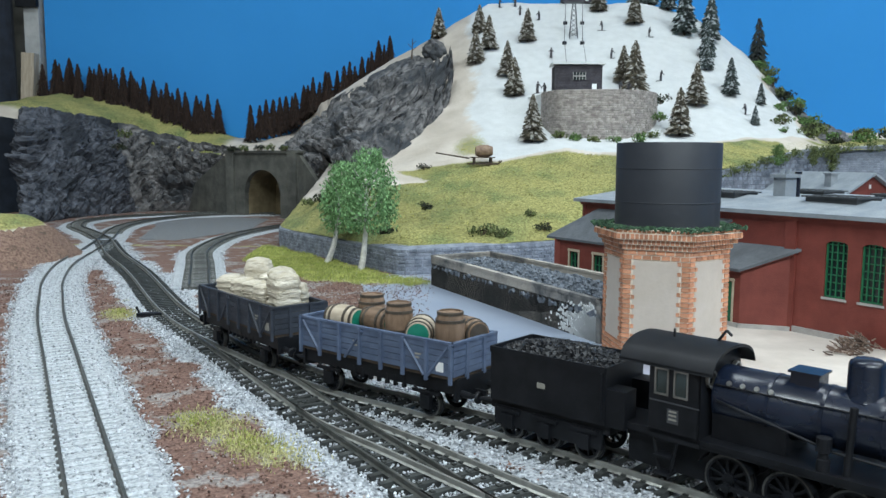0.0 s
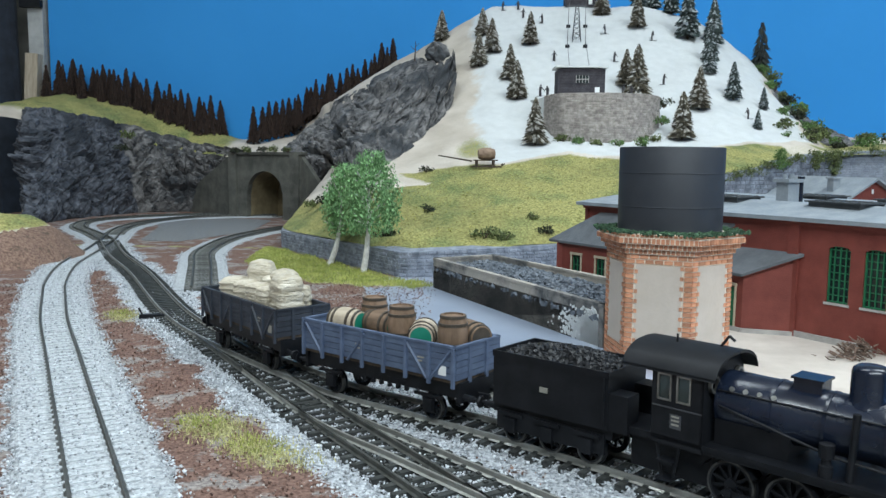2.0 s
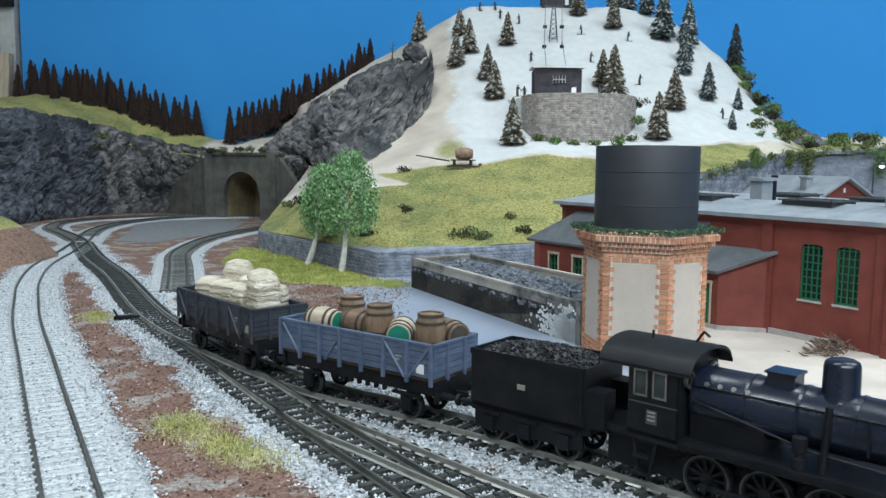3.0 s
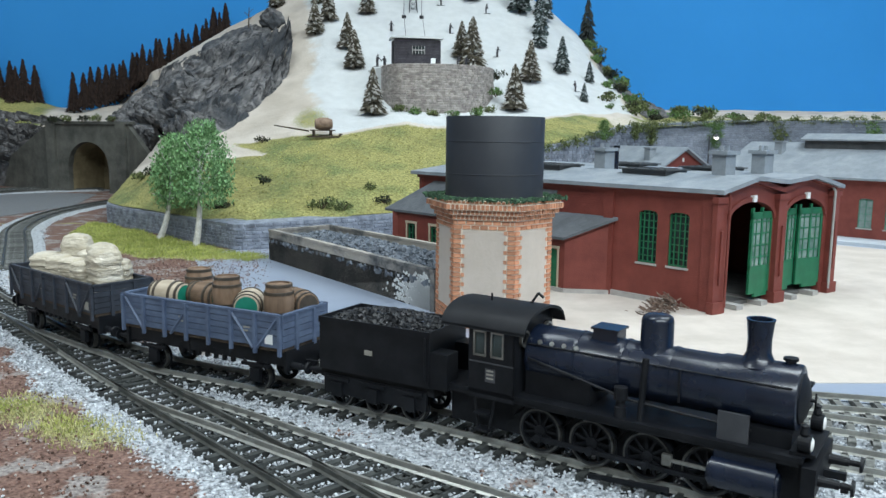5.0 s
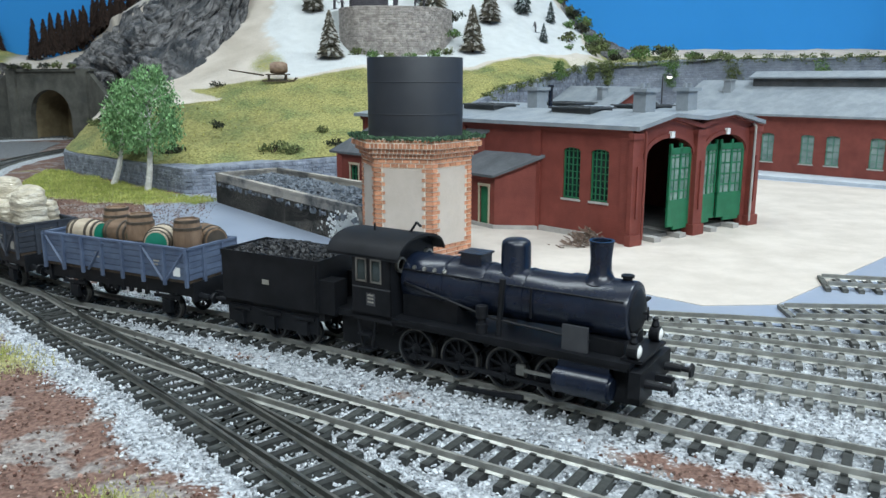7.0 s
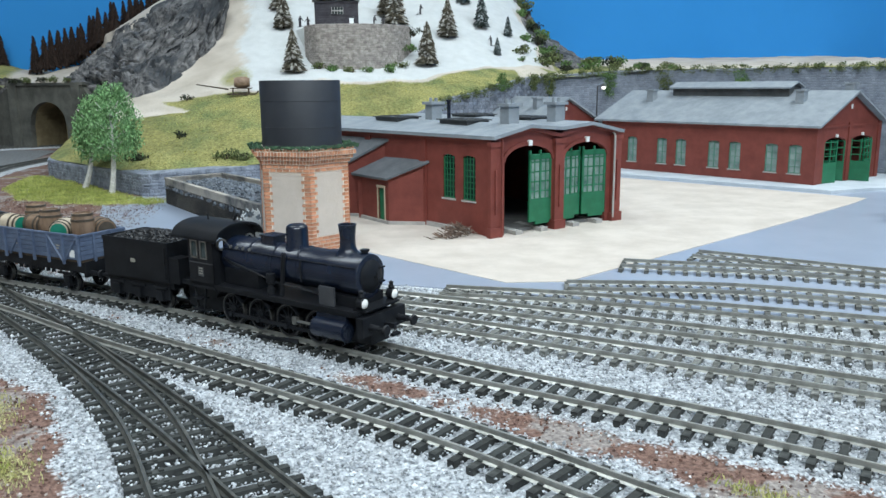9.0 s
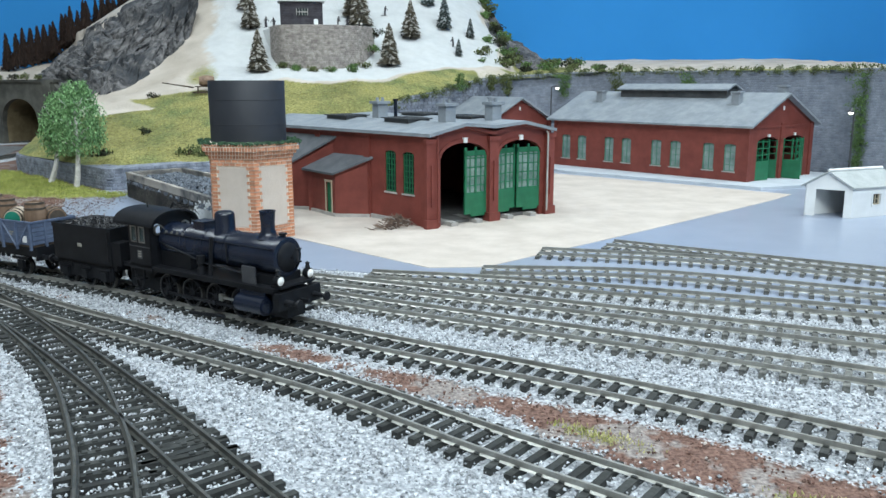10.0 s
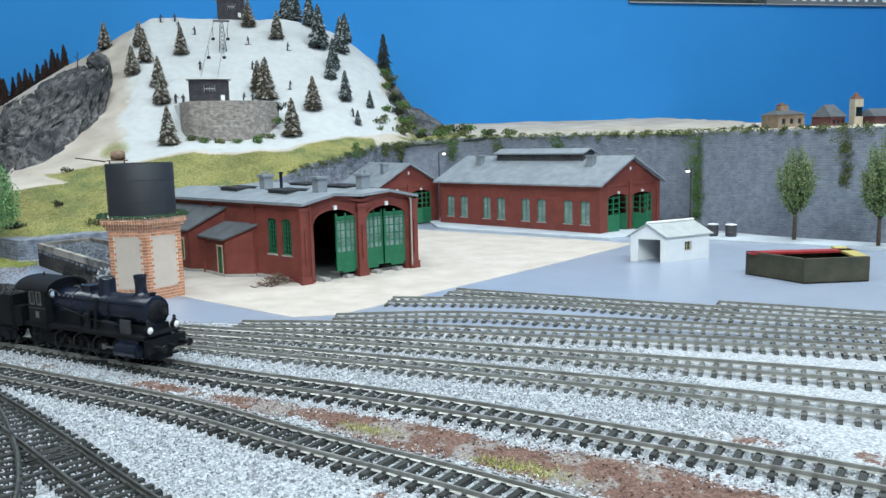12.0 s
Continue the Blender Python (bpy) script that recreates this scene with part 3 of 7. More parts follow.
# stone walls along the foot of the hill
def stone_wall(pts, z_top, mat, label, course=0.42, name="stone_wall", length=(0.5, 1.0), stones=True, z0=-0.3, proud=0.1):
    bm = bmesh.new()
    w = spline(pts, 1.0)
    tops = [z_top(p.x, p.y) if callable(z_top) else z_top for p in w]
    nr = normals2(w)
    rings = []
    for p, n, z in zip(w, nr, tops):
        rings.append([bm.verts.new(p + n * o + Vector((0, 0, h))) for o, h in ((0, z0), (0, z), (2.4, z + 0.1), (2.4, z0))])
    for a, b in zip(rings, rings[1:]):
        for i in range(4):
            bm.faces.new((a[i], b[i], b[(i + 1) % 4], a[(i + 1) % 4]))
    ob = tagged(part(name, bm, mat), label, "wall", kind="structure")
    if stones:
        rnd = random.Random(len(w))
        bm = bmesh.new()
        fine_path = spline(pts, 0.1)
        fn = normals2(fine_path)
        for c in range(int(max(tops) / course) + 1):
            i = rnd.randint(0, 6)
            while i < len(fine_path) - 12:
                n = int(rnd.uniform(*length) * 10)
                j = min(i + n, len(fine_path) - 1)
                z = c * course + 0.04
                zt = z_top(fine_path[i].x, fine_path[i].y) if callable(z_top) else z_top
                if z + course < zt + 0.1:
                    a, b = fine_path[i], fine_path[j]
                    o = -proud * rnd.uniform(0.3, 1.0)
                    pa, pb = a + fn[i] * 0.02, b + fn[j] * 0.02
                    qa, qb = a + fn[i] * o, b + fn[j] * o
                    zz = z + course - rnd.uniform(0.04, 0.1)
                    v = [bm.verts.new(p) for p in (pa + Vector((0, 0, z)), pb + Vector((0, 0, z)), pb + Vector((0, 0, zz)), pa + Vector((0, 0, zz)), qa.lerp(qb, 0.06) + Vector((0, 0, z + 0.04)), qa.lerp(qb, 0.94) + Vector((0, 0, z + 0.04)), qa.lerp(qb, 0.94) + Vector((0, 0, zz - 0.04)), qa.lerp(qb, 0.06) + Vector((0, 0, zz - 0.04)))]
                    for f in ((4, 5, 6, 7), (0, 1, 5, 4), (1, 2, 6, 5), (2, 3, 7, 6), (3, 0, 4, 7)):
                        bm.faces.new([v[k] for k in f])
                i = j + 1
        s = part("stone", bm, mat, ob)
        tagged(s, "coursed rough stones", kind="stuff")
    return ob


low_wall = lambda x, y: lerp_table([(-26, 2.3), (-14, 2.35), (-5, 2.5), (11, 2.8), (20, 4.5), (33, 9.0)], x)
stone_wall([(-26.6, 116), (-24.4, 102.6), (-21.6, 97.2), (-13.2, 86), (-6.4, 77.2), (-5.2, 76.1), (-4.0, 76.3), (2.6, 79.2), (10.5, 83.4), (20, 91.5)], low_wall, STONEWALL, "low blue-grey rubble stone wall at the foot of the meadow hill", 0.36)
tall_wall = lambda x, y: lerp_table([(20, 5.0), (33, 10.0), (47, 12.9), (60, 13.8), (82, 13.8), (140, 14.5)], x)
stone_wall([(20, 91.5), (33, 102.5), (46, 108.5), (50, 109.5)], tall_wall, STONEWALL, "pale grey cobbled retaining wall behind the sheds", 0.55, length=(0.5, 0.9))
stone_wall([(50, 109.5), (59.5, 108.1), (66, 103.8), (84.5, 79.8), (87.5, 71.8), (92, 59.8), (98, 50.3), (140, -5.2)], tall_wall, GREYWALL, "tall grey printed-stone retaining wall behind the yard", 0.32, length=(0.45, 0.9), proud=0.04)


# tunnel
def tunnel():
    t = thing("tunnel_portal", "dark weathered concrete tunnel portal with sloping wing walls", "tunnel portal", place(0, 0))
    A, B = (-49.0, 156.2), (-32.2, 147.4)
    w, m = along(A, B)
    op = [(w / 2 - 4.7, w / 2 + 4.7, -0.3, 4.6, 4.6)]
    part("portal_wall", wall_mesh(w, -0.3, 12.4, 1.2, op), CONCRETE, t, at=m)
    bm = bmesh.new()
    box(bm, -0.3, -0.4, 12.4, w + 0.3, 1.4, 12.9)
    for u in (1.4, w - 1.4):
        box(bm, u - 1.0, -0.6, -0.3, u + 1.0, 0, 12.4)
    part("coping", bm, CONCRETE, t, at=m)
    bm = bmesh.new()
    n = 16
    ring = [(w / 2 - 4.7 * math.cos(math.pi * i / n), 4.6 + 4.6 * math.sin(math.pi * i / n)) for i in range(n + 1)]
    ring = [(w / 2 - 4.7, -0.3)] + ring + [(w / 2 + 4.7, -0.3)]
    for (x0, z0), (x1, z1) in zip(ring, ring[1:]):
        face(bm, [(x0, 1.1, z0), (x1, 1.1, z1), (x1, 9, z1), (x0, 9, z0)])
    face(bm, [(x, 9, z) for x, z in ring])
    part("lining", bm, material("tunnel_lining", (0.14, 0.11, 0.06), (0.26, 0.21, 0.12), 30, 0.9), t, "brown tunnel lining", at=m)
    wl, ml = along((-62, 169), A)
    part("wing_wall", wall_mesh(wl, -0.3, 12, 0.8, [], lambda u: 4.5 + 7.6 * u / wl), CONCRETE, t, at=ml)
    wr, mr = along(B, (-24.5, 139))
    part("wing_wall", wall_mesh(wr, -0.3, 12, 0.8, [], lambda u: 12 - 8.5 * u / wr), CONCRETE, t, at=mr)


tunnel()
slab_pts = [(-58, 142), (-47, 151), (-38, 147), (-35, 124), (-40, 106), (-46, 108), (-52, 128)]
bm = bmesh.new()
prism(bm, slab_pts, -0.4, 0.02)
tagged(part("pavement", bm, material("grey_grit", (0.10, 0.105, 0.11), (0.24, 0.25, 0.26), 260, 0.95, bump=0.6, fine=500)), "dark grey gritty bank between the curves", "ground", kind="structure")


# little rounded bank at the far left front
def hillock():
    bm = bmesh.new()
    lay = bm.verts.layers.float_color.new("cover")
    grid = []
    for i in range(41):
        col = []
        for j in range(41):
            x, y = -60 + 18 * i / 40, 72 + 24 * j / 40
            r = math.hypot((x + 51.5) / 8.5, (y - 84) / 11)
            z = 5.6 * max(0.0, 1 - r ** 2.2) + 0.5 * noise.noise((x * 0.4, y * 0.4, 0)) - 0.4
            v = bm.verts.new((x, y, z))
            v[lay] = (0, 1 - step(r, 0.45, 0.65), 0, 1)
            col.append(v)
        grid.append(col)
    for a, b in zip(grid, grid[1:]):
        for j in range(40):
            c = (a[j].co + b[j + 1].co) / 2
            bm.faces.new((a[j], b[j], b[j + 1], a[j + 1])).material_index = 0 if math.hypot((c.x + 51.5) / 8.5, (c.y - 84) / 11) < 0.55 else 1
    ob = part("earth_bank", bm, COVER)
    ob.data.materials.append(EARTH)
    for p in ob.data.polygons:
        p.use_smooth = True
    tagged(ob, "brown earth bank with a bright grass top", "bank", kind="structure")


hillock()


# ---------------------------------------------------------------- two-road engine shed
def engine_shed():
    t = thing("engine_shed", "oxide-red brick two-road engine shed with green doors, one leaf open", "engine shed", place(0, 0))
    P0 = Vector((28.2, 45.6))
    F, L, R = Vector(unit(27.5)), Vector(unit(125)), Vector(unit(112))
    P1, P3 = P0 + F * 13.6, P0 + L * 29
    P2 = P1 + R * 27
    H = 8.0
    w, m = along(P0, P1)
    arches = [(1.15, 6.2, 0.0, 5.9, 1.25), (7.55, 12.6, 0.0, 5.9, 1.25)]
    gable = lambda u: 8.0 + 0.75 * (1 - abs((u % 6.8) - 3.4) / 3.4)
    cuts = wall_mesh(w, 0, H, 0.5, arches, lambda u: gable(min(u, w - 0.001)))
    part("front_wall", cuts, BRICKRED, t, at=m)
    for u in (0.0, 6.8, 13.6):
        bm = bmesh.new()
        box(bm, u - 0.5, -0.35, 0, u + 0.5, 0.0, 7.6)
        box(bm, u - 0.62, -0.5, 0, u + 0.62, 0.0, 0.8)
        box(bm, u - 0.6, -0.45, 7.2, u + 0.6, 0.0, 7.6)
        box(bm, u - 0.1, -0.48, 1.9, u + 0.1, -0.35, 5.4)
        part("pilaster", bm, BRICKRED, t, at=m)
    for u0, u1, zb, zt, rise in arches:
        bm = bmesh.new()
        for i in range(14):
            a0, a1 = math.pi * i / 14, math.pi * (i + 1) / 14
            c, r = (u0 + u1) / 2, (u1 - u0) / 2
            for k, (q, s) in enumerate(((a0, a1),)):
                p = [(c - (r + o) * math.cos(a), zt + (rise + o) * math.sin(a)) for a in (q, s) for o in (0.0, 0.3)]
                v = [bm.verts.new((x, y, z)) for y in (-0.12, 0.02) for x, z in (p[0], p[1], p[3], p[2])]
                for f in ((0, 1, 2, 3), (7, 6, 5, 4), (0, 3, 7, 4), (1, 5, 6, 2)):
                    bm.faces.new([v[n] for n in f])
        bmesh.ops.remove_doubles(bm, verts=bm.verts, dist=0.002)
        part("arch_ring", bm, BRICKRED, t, at=m)
        bm = bmesh.new()
        c = (u0 + u1) / 2
        box(bm, c - 0.18, -0.25, zt + rise - 0.02, c + 0.18, 0.0, zt + rise + 0.42)
        part("keystone", bm, WHITE, t, "small white number plate over the arch", at=m)
    # moulding under the gables
    bm = bmesh.new()
    for i in range(8):
        a, b = w * i / 8, w * (i + 1) / 8
        v = box(bm, a, -0.35, 0, b, 0.0, 1)
        for k, vx in enumerate(v):
            g = gable(min(vx.co.x, w - 0.001))
            vx.co.z = g - 0.3 if k < 4 else g
    bmesh.ops.remove_doubles(bm, verts=bm.verts, dist=0.002)
    part("cornice", bm, BRICKRED, t, at=m)

    def door_leaf(hinge, ang, width, name):
        bm = bmesh.new()
        z0, zt = 0.85, 6.7
        box(bm, 0, 0, z0, width, 0.18, 2.75)
        for x in (0.0, width / 2 - 0.1, width - 0.2):
            box(bm, x, 0, 2.6, x + 0.2, 0.18, zt - (0.6 if x == 0 else 0.0))
        for z in (3.3, 4.1, 4.9, 5.7):
            box(bm, 0.2, 0.03, z, width - 0.2, 0.15, z + 0.1)
        for x in (width * 0.25, width * 0.75):
            box(bm, x - 0.04, 0.04, 2.6, x + 0.04, 0.14, zt - 0.4)
        box(bm, 0, 0, zt - 0.75, width, 0.18, zt - 0.3)
        box(bm, 0.2, 0.0, 0.6, width * 0.7, 0.18, 0.85)
        d = part(name, bm, GREEN, t, "green glazed shed door leaf", at=m @ place(hinge, 0.2, 0, ang))
        bm = bmesh.new()
        box(bm, 0.2, 0.08, 2.6, width - 0.2, 0.1, zt - 0.75)
        part("pane", bm, material("shed_door_glass", (0.06, 0.13, 0.10), (0.26, 0.34, 0.31), 45, 0.15), d)
        return d

    door_leaf(6.2, 180 + 3, 2.5, "door_leaf")
    door_leaf(1.15, 80, 2.5, "door_leaf")
    door_leaf(7.55, 8, 2.5, "door_leaf")
    door_leaf(12.6, 180 - 8, 2.5, "door_leaf")
    # left side with its pair of barred windows
    w2, m2 = along(P3, P0)
    wins = [(w2 - 3.45, w2 - 1.95, 2.7, 6.1, 0.25), (w2 - 5.85, w2 - 4.35, 2.7, 6.1, 0.25)]
    part("side_wall", wall_mesh(w2, 0, H, 0.5, wins), BRICKRED, t, at=m2)
    for u0, u1, zb, zt, rise in wins:
        window(t, m2, u0, u1, zb, zt, rise, 4, 7)
    bm = bmesh.new()
    for u in (w2 - 8.3, w2 - 0.5, w2 - 16, w2 - 24):
        box(bm, u - 0.4, -0.18, 0, u + 0.4, 0, H)
    box(bm, 0, -0.25, H - 0.5, w2, 0, H)
    part("buttress", bm, BRICKRED, t, at=m2)
    bm = bmesh.new()
    box(bm, w2 - 7.9, -0.12, 0, w2 - 2.6, 0, 0.42)
    part("plinth", bm, PLINTH, t, at=m2)
    w3, m3 = along(P1, P2)
    part("side_wall", wall_mesh(w3, 0, H, 0.5, []), BRICKRED, t, at=m3)
    w4, m4 = along(P2, P3)
    part("rear_wall", wall_mesh(w4, 0, H, 0.5, [(3, 5, 2.5, 6, 0), (9, 11, 2.5, 6, 0)]), BRICKRED, t, at=m4)
    for u in (3, 9):
        window(t, m4, u, u + 2, 2.5, 6)
    bm = bmesh.new()
    prism(bm, [tuple(P0 + F * 0.6 + L * 0.6), tuple(P1 - F * 0.6 + R * 0.6), tuple(P2 - R * 0.6 - F), tuple(P3 - L * 0.6 + F)], 0.02, 0.3)
    part("shed_floor", bm, material("shed_floor", (0.10, 0.10, 0.10), (0.17, 0.17, 0.165), 60, 0.9), t)
    for k in (0, 1):
        bm = bmesh.new()
        box(bm, arches[k][0] + 0.8, -0.5, 0.02, arches[k][0] + 1.5, 3, 0.36)
        box(bm, arches[k][1] - 1.5, -0.5, 0.02, arches[k][1] - 0.8, 3, 0.36)
        part("threshold", bm, PLINTH, t, at=m)
    # twin low-pitched roof
    prof = [(-0.03, 8.05), (0.25, 8.85), (0.5, 8.55), (0.75, 8.85), (1.03, 8.05)]
    for i in range(4):
        pts = []
        for f, (u, z) in ((0, prof[i]), (0, prof[i + 1]), (1, prof[i + 1]), (1, prof[i])):
            a = P0 + (P1 - P0) * u - F.orthogonal() * 0 if not f else P3 + (P2 - P3) * u
            off = Vector((F.y, -F.x)) * (0.7 if not f else -0.5)
            pts.append((a.x + off.x, a.y + off.y, z))
        plane_roof(t, pts, ROOFGREY, 0.28, "roof_slope")

    def on_roof(u, v):
        a, b = P0 + (P1 - P0) * u, P3 + (P2 - P3) * u
        return a + (b - a) * v

    for u, v in ((0.25, 0.27), (0.25, 0.62), (0.75, 0.30), (0.75, 0.62)):
        p = on_roof(u, v)
        bm = bmesh.new()
        box(bm, -1.2, -2.0, 8.2, 1.2, 2.0, 8.95)
        box(bm, -1.4, -2.2, 8.95, 1.4, 2.2, 9.05)
        for k in range(6):
            box(bm, -1.1, -1.9 + k * 0.66, 9.05, 1.1, -1.75 + k * 0.66, 9.1)
        part("roof_vent", bm, material("vent_dark", (0.035, 0.04, 0.045), (0.07, 0.075, 0.08), 60, 0.6), t, at=place(p.x, p.y, 0, 118 - 90))
    for u, v in ((0.27, 0.08), (0.70, 0.12), (0.30, 0.46)):
        p = on_roof(u, v)
        bm = bmesh.new()
        box(bm, -0.55, -0.55, 8.2, 0.55, 0.55, 10.2)
        box(bm, -0.75, -0.75, 10.2, 0.75, 0.75, 10.45)
        for k in (-0.3, 0.3):
            rod(bm, (k, 0, 10.45), (k, 0, 10.8), 0.16, 0.14, 8)
        part("chimney", bm, ROOFGREY, t, "grey rendered chimney stack", at=place(p.x, p.y, 0, 28))
    p = on_roof(0.45, 0.5)
    bm = bmesh.new()
    rod(bm, (p.x, p.y, 8.4), (p.x, p.y, 10.4), 0.18, 0.18, 10)
    rod(bm, (p.x, p.y, 10.4), (p.x, p.y, 10.6), 0.26, 0.26, 10)
    part("stove_pipe", bm, BLACK, t)
    # rainwater pipes
    for u in (0.55, 13.1):
        bm = bmesh.new()
        rod(bm, (u, -0.5, 0.4), (u, -0.5, 7.6), 0.09, 0.09, 8)
        rod(bm, (u, -0.5, 7.6), (u, -0.1, 8.0), 0.09, 0.09, 8)
        part("downpipe", bm, BRICKRED if u < 1 else PLINTH, t, at=m)

    # small porch and the long lean-to on the left side
    def annex(outer, wall_pts, z_low, z_high, wins, door, roofmat):
        A, B = outer
        C, D = wall_pts
        wA, mA = along(B, A)
        part("annex_wall", wall_mesh(wA, 0, z_low, 0.35, wins + door), BRICKRED, t, at=mA)
        for u0, u1, zb, zt, rise in wins:
            window(t, mA, u0, u1, zb, zt, rise, 2, 3, GREEN, CREAMTRIM)
        for u0, u1, zb, zt, rise in door:
            d = window(t, mA, u0, u1, zb + 0.25, zt, rise, 2, 1, GREEN, CREAMTRIM, "door")
            bm = bmesh.new()
            box(bm, u0 + 0.1, 0.14, zb + 0.2, u1 - 0.1, 0.24, zt + rise)
            part("door_panel", bm, GREEN, d)
        wB, mB = along(A, D)
        part("annex_wall", wall_mesh(wB, 0, z_high, 0.35, [], lambda u: z_low + (z_high - z_low) * u / wB), BRICKRED, t, at=mB)
        wC, mC = along(C, B)
        part("annex_wall", wall_mesh(wC, 0, z_high, 0.35, [], lambda u: z_high + (z_low - z_high) * u / wC), BRICKRED, t, at=mC)
        bm = bmesh.new()
        box(bm, 0, -0.15, 0, wA, 0, 0.32)
        part("plinth", bm, PLINTH, t, at=mA)
        bm = bmesh.new()
        box(bm, 0, -0.15, 0, wB, 0, 0.32)
        part("plinth", bm, PLINTH, t, at=mB)
        o = (Vector(A) - Vector(D)).normalized() * 0.5
        e = (Vector(A) - Vector(B)).normalized() * 0.5
        pts = [(A[0] + o.x + e.x, A[1] + o.y + e.y, z_low + 0.1), (D[0] + e.x, D[1] + e.y, z_high + 0.35), (C[0] - e.x, C[1] - e.y, z_high + 0.35), (B[0] + o.x - e.x, B[1] + o.y - e.y, z_low + 0.1)]
        plane_roof(t, pts, roofmat, 0.2, "annex_roof")

    at_wall = lambda s: tuple(P0 + L * s)
    annex(((20.4, 53.0), (18.0, 57.4)), (at_wall(13.2), at_wall(8.0)), 4.0, 5.3, [], [(3.3, 4.3, 0, 2.9, 0.25)], DARKROOF)
    annex(((16.4, 58.4), (9.2, 68.7)), (at_wall(26.5), at_wall(13.6)), 4.6, 6.9, [(1.9, 3.0, 1.4, 3.4, 0.2), (4.9, 6.0, 1.4, 3.4, 0.2), (10.3, 11.4, 1.4, 3.4, 0.2)], [], DARKROOF)


engine_shed()


def gabled_shed(name, label, A, front, side, width, length, H, apex, pairs, chimneys, lantern, doors):
    t = thing(name, label, "engine shed", place(0, 0))
    A = Vector(A)
    F, S = Vector(unit(front)), Vector(unit(side))
    B, D = A + F * width, A + S * length
    C = B + S * length
    w, m = along(A, B)
    gab = lambda u: H + (apex - H) * (1 - abs(u - w / 2) / (w / 2))
    op = [(w * 0.13, w * 0.46, 0, 4.9, 0.7), (w * 0.54, w * 0.87, 0, 4.9, 0.7)]
    part("front_wall", wall_mesh(w, 0, H, 0.5, op, gab), BRICKRED, t, at=m)
    for u0, u1, zb, zt, rise in op:
        for h, a in ((u0, -doors * 0.3), (u1, 180 - doors * 2.2)) if u0 < w / 2 else ((u0, -doors * 2.6), (u1, 180 + doors * 0.3)):
            bm = bmesh.new()
            wd = (u1 - u0) / 2
            box(bm, 0, 0, 0.2, wd, 0.16, 2.7)
            for x in (0, wd / 2 - 0.08, wd - 0.16):
                box(bm, x, 0, 2.7, x + 0.16, 0.16, 5.3)
            for z in (3.4, 4.2, 5.0):
                box(bm, 0.1, 0.03, z, wd - 0.1, 0.13, z + 0.12)
            part("door_leaf", bm, GREEN, t, "green glazed shed door leaf", at=m @ place(h, 0.05, 0, a))
        bm = bmesh.new()
        box(bm, (u0 + u1) / 2 - 0.15, -0.2, zt + rise, (u0 + u1) / 2 + 0.15, 0, zt + rise + 0.35)
        part("keystone", bm, WHITE, t, at=m)
    bm = bmesh.new()
    box(bm, w / 2 - 0.12, -0.1, H + 1.6, w / 2 + 0.12, 0, H + 2.1)
    part("gable_plate", bm, WHITE, t, at=m)
    bm = bmesh.new()
    for u in (0.2, w / 2, w - 0.2):
        box(bm, u - 0.35, -0.15, 0, u + 0.35, 0, H)
    box(bm, 0, -0.12, H - 0.5, w, 0, H - 0.25)
    part("pilaster", bm, BRICKRED, t, at=m)
    w2, m2 = along(D, A)
    wins = []
    for i in range(pairs):
        c = w2 * (i + 0.5) / pairs
        for k in (-1.42, 1.42):
            wins.append((c + k - 0.75, c + k + 0.75, 1.5, 4.6, 0.2))
    part("side_wall", wall_mesh(w2, 0, H, 0.5, wins), BRICKRED, t, at=m2)
    for u0, u1, zb, zt, rise in wins:
        # The windows' teal-lit look is put into the bar and pane colours.
        window(t, m2, u0, u1, zb, zt, rise, 2, 4, material("teal_lit_bars", (0.07, 0.20, 0.15), (0.11, 0.27, 0.21), 80, 0.5), pane=material("teal_lit_glazing", (0.16, 0.24, 0.23), (0.30, 0.38, 0.37), 60, 0.2))
    bm = bmesh.new()
    box(bm, 0, -0.15, H - 0.45, w2, 0, H)
    box(bm, 0, -0.12, 0, w2, 0, 0.3)
    part("string_course", bm, BRICKRED, t, at=m2)
    w3, m3 = along(B, C)
    part("side_wall", wall_mesh(w3, 0, H, 0.5, []), BRICKRED, t, at=m3)
    w4, m4 = along(C, D)
    part("rear_wall", wall_mesh(w4, 0, H, 0.5, [], lambda u: H + (apex - H) * (1 - abs(u - w4 / 2) / (w4 / 2))), BRICKRED, t, at=m4)
    f, s = F * 0.7, S * 0.8
    ra, rd = (A + B) / 2 - s, (D + C) / 2 + s
    for P, Q, g in ((A, D, -1), (B, C, 1)):
        e0, e1 = P + f * g - s, Q + f * g + s
        plane_roof(t, [(e0.x, e0.y, H - 0.15), (ra.x, ra.y, apex + 0.3), (rd.x, rd.y, apex + 0.3), (e1.x, e1.y, H - 0.15)], ROOFGREY, 0.25, "roof_slope")
    if lantern:
        c = (ra + rd) / 2
        bm = bmesh.new()
        n = length * 0.27
        box(bm, -n, -1.5, apex - 0.6, n, 1.5, apex + 0.75)
        part("lantern_wall", bm, material("vent_dark", (0.035, 0.04, 0.045), (0.07, 0.075, 0.08), 60, 0.6), t, at=place(c.x, c.y, 0, side))
        bm = bmesh.new()
        for g in (-1, 1):
            a = [bm.verts.new(p) for p in ((-n - 0.4, 0, apex + 1.4), (n + 0.4, 0, apex + 1.4), (n + 0.4, 2.0 * g, apex + 0.7), (-n - 0.4, 2.0 * g, apex + 0.7))]
            b = [bm.verts.new((v.co.x, v.co.y, v.co.z - 0.18)) for v in a]
            bm.faces.new(a), bm.faces.new(b[::-1])
            for i in range(4):
                bm.faces.new((a[i], b[i], b[(i + 1) % 4], a[(i + 1) % 4]))
        part("lantern_roof", bm, ROOFGREY, t, at=place(c.x, c.y, 0, side))
